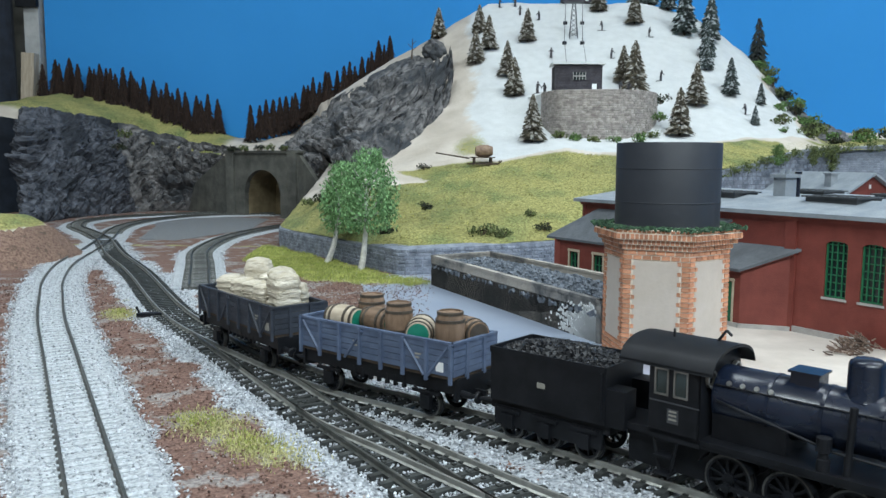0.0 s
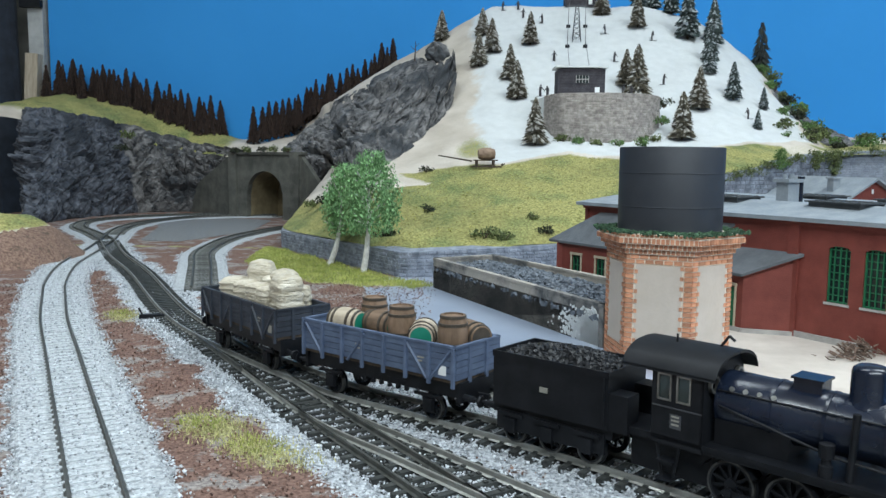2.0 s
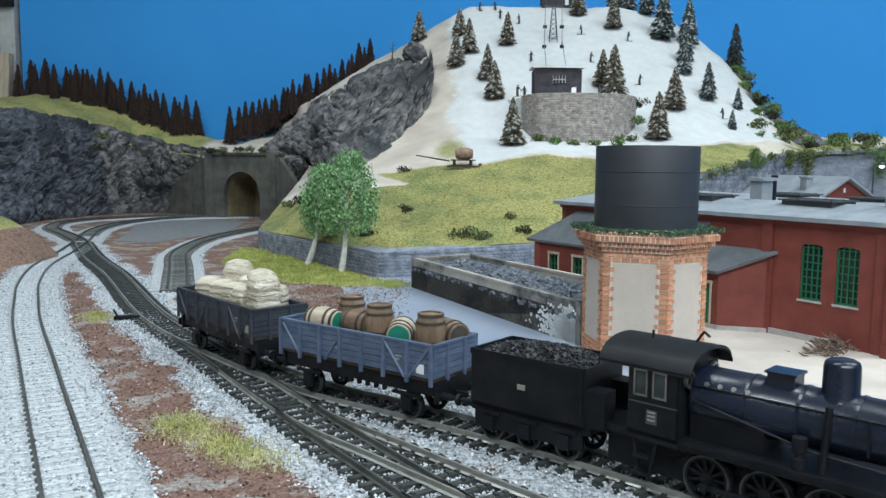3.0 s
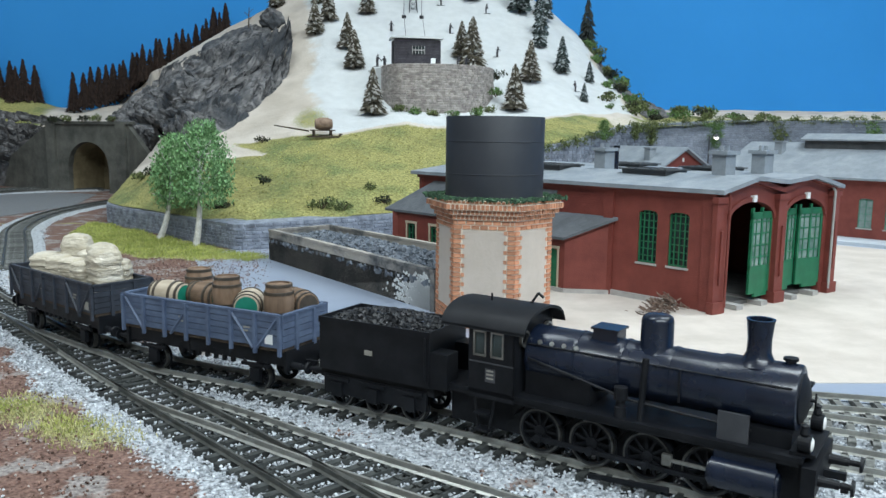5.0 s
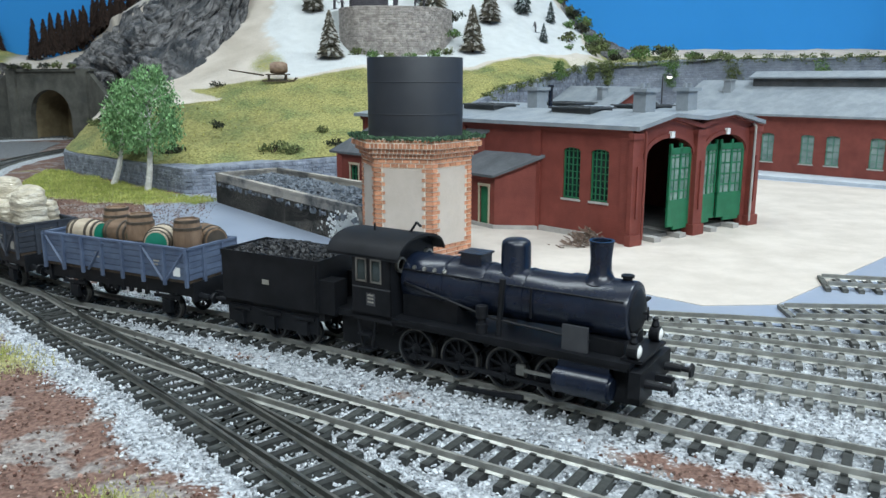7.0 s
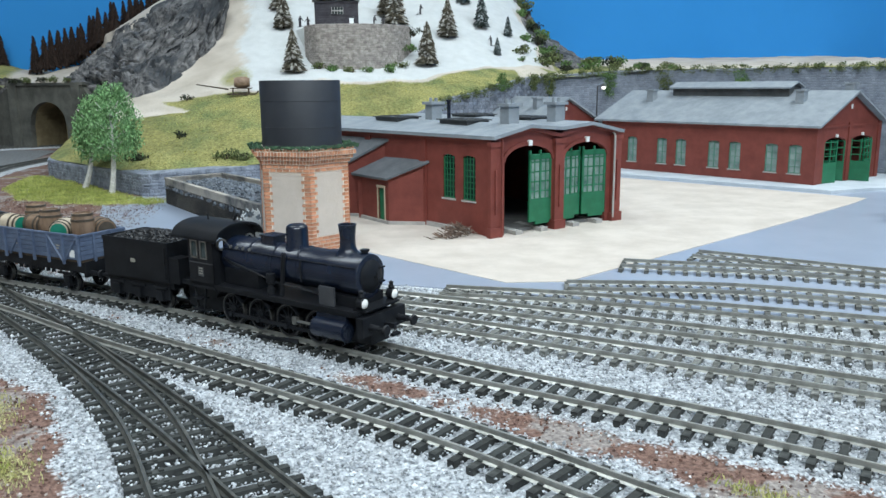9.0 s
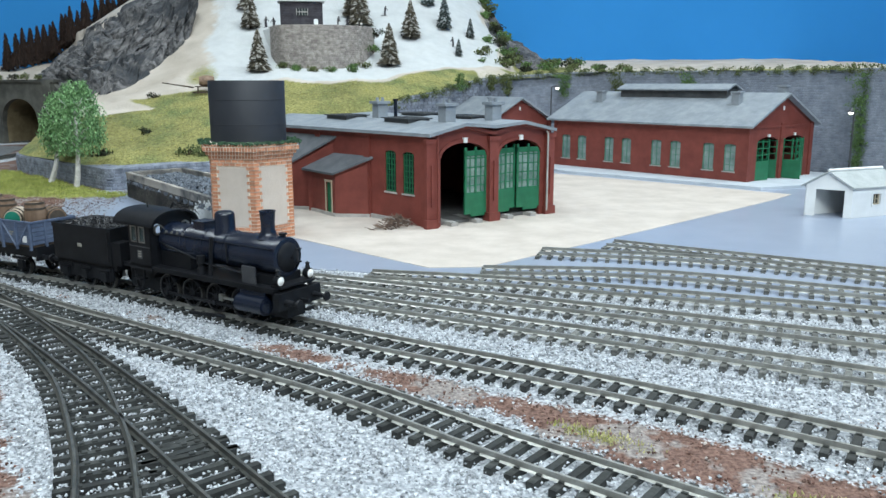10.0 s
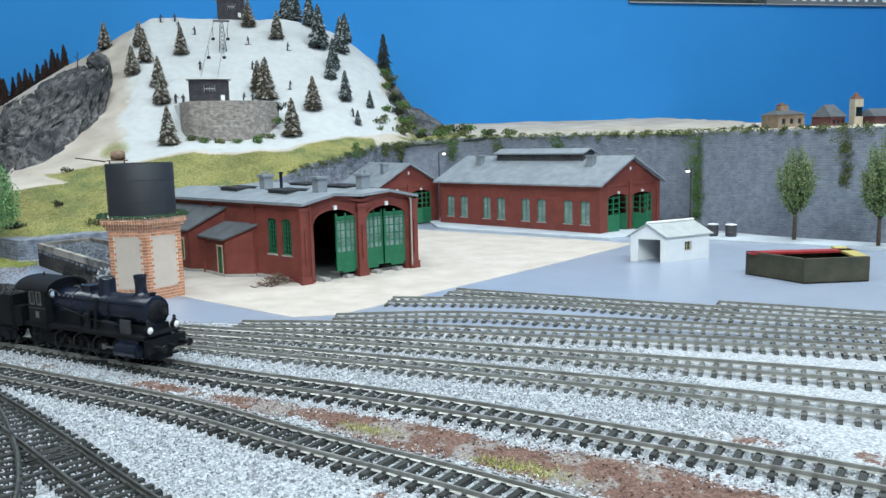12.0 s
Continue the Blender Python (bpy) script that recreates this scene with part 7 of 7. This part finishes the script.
def between_keep(x, y):
    """Stones heaped between the sleepers, clear of the rails."""
    d = near_lines(RUN, x, y)
    return np.where(d < 1.7, np.where(np.abs(d - 0.86) < 0.14, 0.0, 0.8), 0.0) * np.clip((23 - x) / 12, 0.25, 1) * np.where(y > 33.5 - 0.62 * (x - 16) + np.where(x < 16, (16 - x) * 0.12, 0), 0.0, 1.0)


pebbles("ballast_gravel", 190000, (-22, 40, -12, 56), between_keep, (0.04, 0.08), STONE, "pale grey ballast stones between the sleepers", 5, 0.05)
BROWN = material("brown_grain", (0.075, 0.032, 0.024), (0.24, 0.15, 0.12), 45, 0.95, vary=0.55, flock=((0.5, 0.46, 0.43), 0.84))
pebbles("earth_grains", 95000, (-42, 44, -16, 76), earth_keep, (0.03, 0.085), BROWN, "loose red-brown scatter grains", 4)


def turf(name, n, box_, keep, height, mat, label, seed, lift=0.0):
    """Static grass: thin upright blades joined into one mesh."""
    g = np.random.default_rng(seed)
    x, y = g.uniform(box_[0], box_[1], n), g.uniform(box_[2], box_[3], n)
    ok = g.random(n) < keep(x, y)
    x, y = x[ok], y[ok]
    k = len(x)
    h = g.uniform(height[0], height[1], k)
    a = g.uniform(0, 6.28, k)
    w = 0.035
    lx, ly = g.normal(0, 0.3, k) * h, g.normal(0, 0.3, k) * h
    z = np.full(k, -0.03 + lift)
    p0 = np.stack([x - w * np.cos(a), y - w * np.sin(a), z], -1)
    p1 = np.stack([x + w * np.cos(a), y + w * np.sin(a), z], -1)
    p2 = np.stack([x + lx, y + ly, z + h], -1)
    out = np.stack([p0, p1, p2], 1).reshape(-1, 3) * CM
    me = bpy.data.meshes.new(name)
    me.from_pydata(out.tolist(), [], np.arange(3 * k).reshape(-1, 3).tolist())
    me.materials.append(mat)
    return tagged(new(name, me), label, "grass", kind="stuff")


TURF = material("straw_green_blades", (0.28, 0.27, 0.10), (0.52, 0.49, 0.25), 60, 0.9, vary=0.4)
LUSH = material("fresh_green_blades", (0.22, 0.27, 0.055), (0.42, 0.44, 0.13), 60, 0.9, vary=0.4)
PATCHES = ((-8.8, 31.0, 3.0, 2.1, -40), (-5.6, 28.2, 3.6, 1.9, -35), (-23.6, 54.4, 3.0, 1.7, -60), (2.4, 14.4, 3.6, 1.8, -60), (5.2, 9.6, 2.6, 1.3, -60), (34.5, -2.2, 3.4, 1.0, -45), (28.8, 4.2, 2.4, 0.7, -45))
for i, (cx, cy, rx, ry, a) in enumerate(PATCHES):
    r = rx * 1.3
    turf("grass_tufts", int(r * r * 4 * 110), (cx - r, cx + r, cy - r, cy + r), lambda x, y: 0.9 * spot(x, y, cx, cy, rx, ry, a) ** 2, (0.05, 0.20), TURF, "straw-coloured and yellow-green static grass tufts", 30 + i, 0.03)
    turf("grass_tufts", int(r * r * 4 * 70), (cx - r, cx + r, cy - r, cy + r), lambda x, y: spot(x, y, cx - rx * 0.25, cy + rx * 0.2, rx * 0.55, ry * 0.55, a) ** 1.5, (0.06, 0.22), LUSH, "darker green static grass tufts", 50 + i, 0.04)

turf("meadow_grass", 60000, (-26, -2, 68, 110), meadow_keep, (0.12, 0.35), LUSH, "short fresh green meadow grass", 6, 0.08)


def slope_tufts():
    """Olive and straw clumps scattered over the grass hill."""
    rn = random.Random(21)
    bm = bmesh.new()
    for i in range(5200):
        x, y = rn.uniform(-20, 40), rn.uniform(79, 112)
        if y < wall_y(x) + 0.6 or cover_of(x, y, 0)[1] < 0.6:
            continue
        z = hill_height(x, y)
        clump(bm, (x, y, z + 0.05), rn.uniform(0.15, 0.4), 4, rn, 0.6)
    tagged(part("hill_grass", bm, material("hill_clumps", (0.11, 0.11, 0.02), (0.44, 0.41, 0.13), 90, 0.95, vary=0.5)), "mixed olive and straw grass clumps on the hill", "grass", kind="stuff")


slope_tufts()


# ---------------------------------------------------------------- things on the mountain
HUTWOOD = material("dark_hut_boards", (0.022, 0.020, 0.026), (0.05, 0.046, 0.055), 120, 0.8, vary=0.1)
PALESTONE = material("pale_wall_stone", (0.24, 0.215, 0.20), (0.42, 0.385, 0.36), 150, 0.9, vary=0.22)


def ski_hut(x, y, z, w, d, h, a, label):
    t = thing("ski_hut", label, "hut", place(x, y, z, a))
    for k in range(int(h / 0.4)):
        bm = bmesh.new()
        box(bm, -w / 2, -d / 2, k * 0.4, w / 2, d / 2, k * 0.4 + 0.38)
        part("board", bm, HUTWOOD, t)
    bm = bmesh.new()
    box(bm, -w / 2 - 0.4, -d / 2 - 0.4, h - 0.02, w / 2 + 0.4, d / 2 + 0.4, h + 0.3)
    part("snow_roof", bm, SNOW, t, "flat roof under snow")
    bm = bmesh.new()
    box(bm, -0.75 * w / 6.5, -d / 2 - 0.1, h * 0.46, 0.95 * w / 6.5, -d / 2, h * 0.72)
    win = part("window", bm, GLASS, t)
    bm = bmesh.new()
    for i in range(5):
        u = (-0.75 + 1.7 * i / 4) * w / 6.5
        box(bm, u - 0.04, -d / 2 - 0.16, h * 0.46, u + 0.04, -d / 2 - 0.1, h * 0.72)
    box(bm, -0.75 * w / 6.5, -d / 2 - 0.16, h * 0.57, 0.95 * w / 6.5, -d / 2 - 0.1, h * 0.61)
    part("glazing_bar", bm, PLINTH, win)
    bm = bmesh.new()
    box(bm, w / 2 - 1.5, -d / 2 - 0.06, h * 0.1, w / 2 - 0.8, -d / 2, h * 0.32)
    part("notice", bm, WHITE, t, "small white notice")


# platform held by a curved stone wall
bm = bmesh.new()
prism(bm, [(11.9, 119), (13.4, 115.9), (20, 114.6), (25.8, 117.2), (28, 122), (29, 134), (8, 134)], 12, 21.3)
tagged(part("snow_platform", bm, SNOW), "level snow platform before the ski hut", "snow", kind="structure")
stone_wall([(11.2, 121), (11.5, 118.8), (13.2, 115.4), (16.5, 114.2), (20, 113.9), (23.2, 114.8), (26.2, 116.9), (28.2, 120), (29, 124)], 21.4, PALESTONE, "curved pale stone retaining wall below the ski hut", 0.34, length=(0.5, 1.0), z0=11.0)
ski_hut(16.5, 121.5, 21.3, 7.0, 4.2, 4.2, 2, "dark timber ski hut with snow on its flat roof")
ski_hut(20.5, 161.5, hill_height(20.5, 161.5) - 0.4, 6.0, 4.5, 4.6, 0, "dark timber lift station on the summit")


def pylon(x, y, z, h):
    t = thing("lift_pylon", "thin grey lattice lift pylon on the snow", "pylon", place(x, y, z))
    for sx in (-1, 1):
        for sy in (-1, 1):
            bm = bmesh.new()
            rod(bm, (sx * 0.75, sy * 0.6, -0.3), (sx * 0.28, sy * 0.25, h), 0.07, 0.05, 5)
            part("leg", bm, GREYPANEL, t)
    for k in range(7):
        f, g = k / 7, (k + 1) / 7
        for sy in (-1, 1):
            bm = bmesh.new()
            r0, r1 = 0.75 - 0.47 * f, 0.75 - 0.47 * g
            rod(bm, (-r0, sy * (0.6 - 0.35 * f), h * f), (r1, sy * (0.6 - 0.35 * g), h * g), 0.04, 0.04, 4)
            rod(bm, (r0, sy * (0.6 - 0.35 * f), h * f), (-r1, sy * (0.6 - 0.35 * g), h * g), 0.04, 0.04, 4)
            part("lattice", bm, GREYPANEL, t)
    bm = bmesh.new()
    box(bm, -1.7, -0.2, h, 1.7, 0.2, h + 0.3)
    part("cross_arm", bm, GREYPANEL, t)


PY = (18.6, 147.5)
pz = hill_height(*PY)
pylon(PY[0], PY[1], pz, 6.0)
for s in (-1, 1):
    t = thing("lift_cable", "thin dark ski-lift cable with hanging chairs", "cable", place(0, 0), "lift cables")
    bm = bmesh.new()
    pts = [Vector((16.5 + s * 1.5, 121.5, 25.4)), Vector((17.2 + s * 1.5, 134, 31.5)), Vector((PY[0] + s * 1.5, PY[1], pz + 6.2)), Vector((20.5 + s * 1.4, 160, hill_height(20.5, 160) + 3.6))]
    for a, b in zip(pts, pts[1:]):
        rod(bm, a, b, 0.045, 0.045, 5)
    part("wire", bm, GREYPANEL, t)
    for f in (0.25, 0.8):
        c = pts[1].lerp(pts[2], f)
        bm = bmesh.new()
        rod(bm, c, c - Vector((0, 0, 2.2)), 0.05, 0.05, 5)
        box(bm, c.x - 0.35, c.y - 0.3, c.z - 2.7, c.x + 0.35, c.y + 0.3, c.z - 2.2)
        part("lift_chair", bm, MATTBLACK, t)

FIG = material("figurine_paint", (0.02, 0.022, 0.03), (0.08, 0.07, 0.075), 200, 0.6)


def figurine(x, y, h, a, z=None):
    """A tiny plain model figure, one simple mesh."""
    bm = bmesh.new()
    k = h / 2.0
    for s in (-0.14, 0.14):
        rod(bm, (s * k, 0, 0), (s * 0.7 * k, 0.05 * k, 0.95 * k), 0.11 * k, 0.14 * k, 6)
        box(bm, (s - 0.06) * k, -0.9 * k, -0.02, (s + 0.06) * k, 0.9 * k, 0.03)
    rod(bm, (0, 0, 0.9 * k), (0, -0.12 * k, 1.6 * k), 0.2 * k, 0.24 * k, 7)
    rod(bm, (0.2 * k, -0.1 * k, 1.5 * k), (0.5 * k, -0.4 * k, 1.0 * k), 0.08 * k, 0.06 * k, 5)
    rod(bm, (-0.2 * k, -0.1 * k, 1.5 * k), (-0.5 * k, -0.35 * k, 1.05 * k), 0.08 * k, 0.06 * k, 5)
    lathe(bm, [(0.001, 1.62 * k), (0.15 * k, 1.72 * k), (0.16 * k, 1.85 * k), (0.001, 2.0 * k)], 8, Matrix.Translation((0, -0.14 * k, 0)), close=False)
    ob = part("skier_figurine", bm, FIG, at=place(x, y, hill_height(x, y) if z is None else z, a))
    tagged(ob, "tiny dark painted skier figurine on the snow", "figurine", "figurines on the snow")


for i, (x, y) in enumerate(((14.1, 140.4), (24.5, 140.6), (32.2, 147.5), (31.7, 133.9), (1.9, 153.8), (8.3, 158.5), (43.4, 126.7), (24.0, 149.6), (12.7, 153.4), (9.2, 155.7), (5.3, 158.4))):
    figurine(x, y, 1.8, 40 * i)
for x, y, a in ((10.6, 120.6, 30), (11.8, 122.5, 200), (22.6, 119, 80), (24.2, 121, 10)):
    figurine(x, y, 1.8, a, 21.35)


def log_sled():
    x, y = 2.6, 103.5
    t = thing("barrel_sled", "old wooden sled carrying a barrel on the grass", "sled", place(x, y, hill_height(x, y) + 0.05, 8))
    for s in (-0.7, 0.7):
        bm = bmesh.new()
        box(bm, -2.0, s - 0.1, 0.0, 1.9, s + 0.1, 0.2)
        rod(bm, (1.9, s, 0.1), (2.4, s, 0.5), 0.1, 0.1, 6)
        part("runner", bm, BARK, t)
        for u in (-1.2, 1.0):
            bm = bmesh.new()
            box(bm, u - 0.1, s - 0.1, 0.2, u + 0.1, s + 0.1, 0.9)
            part("post", bm, BARK, t)
    bm = bmesh.new()
    box(bm, -1.6, -0.8, 0.85, 1.5, 0.8, 1.0)
    part("deck", bm, BARK, t)
    bm = bmesh.new()
    rod(bm, (-1.8, 0, 0.8), (-6.2, 0.5, 1.5), 0.12, 0.08, 6)
    part("shaft", bm, BARK, t)
    bm = bmesh.new()
    lathe(bm, [(0.6, -1.1), (0.8, -0.5), (0.82, 0), (0.8, 0.5), (0.6, 1.1)], 16, Matrix.Translation((0.1, 0, 1.75)) @ Matrix.Rotation(math.pi / 2, 4, "Y"))
    part("cask", bm, material("cask_wood", (0.16, 0.10, 0.07), (0.30, 0.21, 0.15), 150, 0.8), t, smooth=True)


log_sled()


def boulder(x, y, z, r, seed):
    bm = bmesh.new()
    bmesh.ops.create_icosphere(bm, subdivisions=4, radius=r)
    for v in bm.verts:
        q = v.co * (1.3 / r) + Vector((seed, 0, 0))
        w = noise.voronoi(q)[0]
        v.co *= 0.8 + 0.35 * (w[1] - w[0]) + 0.25 * noise.noise(q * 2)
    tagged(part("boulder", bm, ROCK, at=place(x, y, z)), "single grey plaster boulder above the cliff", "boulder")


boulder(-6.8, 149.5, 31.2, 2.5, 3)
t = thing("dead_tree", "small bare dark dead tree above the cliff", "tree", place(-11.2, 150.5, 30.2))
bm = bmesh.new()
rod(bm, (0, 0, -0.5), (0.2, 0, 3.6), 0.16, 0.06, 6)
part("trunk", bm, BARK, t)
for z, a in ((1.4, 1), (2.0, -1), (2.6, 1)):
    bm = bmesh.new()
    rod(bm, (0.1, 0, z), (0.1 + a * 0.8, 0.1, z + 0.7), 0.07, 0.03, 5)
    part("limb", bm, BARK, t)


# ---------------------------------------------------------------- town houses far right on the plateau
def town_house(x, y, w, d, h, roof, a, wall, label, tower=False):
    z = hill_height(x, y) - 0.3
    t = thing("town_house", label, "house", place(x, y, z, a), "houses on the plateau")
    bm = wall_mesh(w, 0, h, 0.3, [(w * (0.15 + 0.3 * k), w * (0.15 + 0.3 * k) + 0.7, h * 0.35, h * 0.7, 0) for k in range(3)])
    part("front_wall", bm, wall, t, at=place(-w / 2, -d / 2))
    bm = bmesh.new()
    box(bm, -w / 2, -d / 2 + 0.35, 0, w / 2, d / 2, h)
    part("body", bm, wall, t)
    for k in range(3):
        u = -w / 2 + w * (0.15 + 0.3 * k)
        bm = bmesh.new()
        box(bm, u, -d / 2 + 0.2, h * 0.35, u + 0.7, -d / 2 + 0.34, h * 0.7)
        part("window", bm, GLASS, t)
    bm = bmesh.new()
    if tower:
        lathe(bm, [(w * 0.75, h), (0.05, h + roof)], 4, Matrix.Rotation(math.pi / 4, 4, "Z"))
    else:
        v = [bm.verts.new(p) for p in ((-w / 2 - 0.3, -d / 2 - 0.3, h), (w / 2 + 0.3, -d / 2 - 0.3, h), (w / 2 + 0.3, d / 2 + 0.3, h), (-w / 2 - 0.3, d / 2 + 0.3, h), (-w / 2 + 0.6, 0, h + roof), (w / 2 - 0.6, 0, h + roof))]
        for f in ((0, 1, 5, 4), (1, 2, 5), (2, 3, 4, 5), (3, 0, 4), (3, 2, 1, 0)):
            bm.faces.new([v[i] for i in f])
    part("roof", bm, DARKROOF if not tower else material("brown_roof", (0.10, 0.05, 0.03), (0.16, 0.08, 0.05), 90, 0.8), t)


OCHRE = material("ochre_wall", (0.20, 0.145, 0.10), (0.29, 0.22, 0.16), 80, 0.85)
REDHOUSE = material("dark_red_boards", (0.09, 0.035, 0.035), (0.14, 0.05, 0.05), 80, 0.8)
town_house(121, 100, 5.6, 5, 2.6, 0.8, 0, OCHRE, "ochre town house with a low hipped roof")
town_house(121, 100.5, 1.5, 1.5, 4.3, 0.6, 0, OCHRE, "small lantern storey over the ochre house", True)
town_house(129.3, 98, 4.2, 4, 2.0, 2.3, 15, REDHOUSE, "dark red gabled town house")
town_house(134.3, 97, 1.5, 1.5, 5.0, 1.3, 0, CREAMTRIM, "pale square church tower with brown cap", True)
town_house(143, 96, 14, 6, 1.9, 1.5, -5, REDHOUSE, "long low dark house beside the tower")
for i in range(9):
    bush(111 + i * 4.2, 104 + (i % 3), hill_height(111 + i * 4.2, 104) - 0.2, 1.1, (DARKLEAF, OLIVE)[i % 2], "dark scrub between the town houses", 200 + i, 70)


# ---------------------------------------------------------------- yard lamps and small items
def yard_lamp(x, y, h, a, label):
    t = thing("yard_lamp", label, "lamp post", place(x, y, 0.3, a), "yard lamps")
    bm = bmesh.new()
    rod(bm, (0, 0, 0), (0, 0, h), 0.13, 0.09, 8)
    rod(bm, (0, 0, h), (-0.8, 0, h + 0.25), 0.06, 0.06, 6)
    part("post", bm, GREYPANEL, t)
    bm = bmesh.new()
    lathe(bm, [(0.1, 0.5), (0.42, 0.1), (0.42, 0.0)], 14, Matrix.Translation((-0.9, 0, h - 0.1)), close=False)
    part("shade", bm, GREYPANEL, t)
    bm = bmesh.new()
    bmesh.ops.create_uvsphere(bm, u_segments=12, v_segments=8, radius=0.32, matrix=Matrix.Translation((-0.9, 0, h - 0.1)))
    part("bulb", bm, glow("lit_bulb", (1.0, 0.98, 0.9), 3.0), t, "glowing white bulb", smooth=True)


yard_lamp(54.8, 101.5, 11.2, 160, "slim grey yard lamp with a glowing bulb before the wall")
yard_lamp(85.4, 71.6, 8.3, 30, "slim grey yard lamp with a glowing bulb at the wall")
for i, (x, y) in enumerate(((82.4, 60.8), (84.2, 59.4))):
    t = thing("oil_drum", "dark grey oil drum with a pale lid beside the white hut", "drum", place(x, y, 0.3), "drums by the hut")
    bm = bmesh.new()
    lathe(bm, [(0.7, 0), (0.72, 0.5), (0.76, 0.55), (0.72, 0.6), (0.72, 1.0), (0.76, 1.05), (0.7, 1.5)], 18)
    part("shell", bm, GREYPANEL, t, smooth=True)
    bm = bmesh.new()
    lathe(bm, [(0.72, 1.5), (0.72, 1.6), (0.3, 1.66)], 18)
    part("lid", bm, WHITE, t)

t = thing("scrap_heap", "low heap of brown twigs against the shed wall", "heap", place(25.4, 46.6, 0.03, 35))
bm = bmesh.new()
rn = random.Random(2)
for i in range(160):
    x, y = rn.gauss(0, 1.0), rn.gauss(0, 0.5)
    z = 1.1 * math.exp(-x * x / 2 - y * y) * rn.random()
    a = rn.uniform(0, 3.14)
    rod(bm, (x, y, z), (x + 0.5 * math.cos(a), y + 0.4 * math.sin(a), z + rn.uniform(-0.05, 0.3)), 0.05, 0.04, 4)
tagged(part("twig", bm, material("twig_brown", (0.09, 0.06, 0.045), (0.20, 0.14, 0.11), 200, 0.9, vary=0.4), t), kind="stuff")


def point_lever(x, y, a):
    t = thing("point_lever", "small black plastic point lever box beside the turnout", "point lever", place(x, y, 0.05, a), "point levers")
    bm = bmesh.new()
    box(bm, -0.9, -0.25, 0, 0.9, 0.25, 0.28)
    part("base", bm, MATTBLACK, t)
    bm = bmesh.new()
    rod(bm, (-0.7, 0, 0.2), (-0.95, 0, 0.75), 0.07, 0.09, 8)
    part("handle", bm, MATTBLACK, t)


point_lever(-21.0, 53.4, 10)
point_lever(-47.0, 86.5, 20)

# ---------------------------------------------------------------- room things left of the backdrop
def side_things():
    grey = material("grey_steel_post", (0.30, 0.31, 0.31), (0.40, 0.41, 0.41), 40, 0.5)
    t = thing("steel_post", "grey steel post with black clamps at the edge of the backdrop", "post", place(-98.2, 176, 0))
    bm = bmesh.new()
    box(bm, -2.0, -1, -1, 1.4, 2, 75)
    part("upright", bm, grey, t)
    for z in (44.5,):
        bm = bmesh.new()
        box(bm, -3.2, -2.2, z, 1.6, -1, z + 1.6)
        part("clamp", bm, MATTBLACK, t)
    t = thing("wooden_batten", "pale wooden batten leaning at the layout's end", "batten", place(-98.4, 171, 0, 0, 0, 4))
    bm = bmesh.new()
    box(bm, -2.2, -1, -1, 0.6, 1.0, 34)
    part("board", bm, material("pale_wood", (0.30, 0.25, 0.19), (0.42, 0.36, 0.28), 60, 0.8, stretch=(4, 4, 0.5)), t)
    t = thing("grey_panel", "slanting grey panel behind the layout's end", "panel", place(-106, 182, 0, 0, 0, 10))
    bm = bmesh.new()
    box(bm, -10, -1, -1, 6, 1, 80)
    part("board", bm, material("olive_grey_panel", (0.13, 0.13, 0.115), (0.20, 0.20, 0.18), 20, 0.8), t)
    t = thing("dark_curtain", "heavy blue-black curtain hanging beside the layout", "curtain", place(-115, 173, 0))
    bm = bmesh.new()
    n = 60
    a = [bm.verts.new((-60 + 74.5 * i / n, 1.6 * math.sin(i * 1.1), -30)) for i in range(n + 1)]
    b = [bm.verts.new((-60 + 73 * i / n, 1.2 * math.sin(i * 1.1), 90)) for i in range(n + 1)]
    for i in range(n):
        bm.faces.new((a[i], a[i + 1], b[i + 1], b[i]))
    part("cloth", bm, material("dark_cloth", (0.006, 0.009, 0.016), (0.016, 0.024, 0.04), 30, 0.9), t, smooth=True)
    # two printed boards fixed to the upper part of the backdrop
    for x0, x1, mt, ink, label in ((126.5, 168.6, material("dark_green_print", (0.012, 0.020, 0.018), (0.05, 0.065, 0.055), 14, 0.4), PALEBAR, "dark green printed board fixed high on the backdrop"), (169.2, 212.5, material("grey_print", (0.13, 0.14, 0.145), (0.18, 0.19, 0.195), 10, 0.4), WHITE, "grey printed board with pale lettering high on the backdrop")):
        t = thing("sign_board", label, "sign", place(x0, 175.2, 49.8), "boards on the backdrop")
        bm = bmesh.new()
        box(bm, 0, 0, 0, x1 - x0, 0.78, 20)
        part("panel", bm, mt, t)
        bm = bmesh.new()
        box(bm, 0, -0.08, -0.25, x1 - x0, 0.78, 0)
        part("edge_strip", bm, PLINTH, t)
        rn = random.Random(int(x0))
        for k in range(11):
            u = (x1 - x0) * (0.2 + 0.07 * k)
            bm = bmesh.new()
            box(bm, u, -0.04, 0.9, u + rn.uniform(0.8, 1.9), 0, 0.9 + rn.uniform(2.2, 3.0))
            part("lettering_bar", bm, ink, t)


side_things()
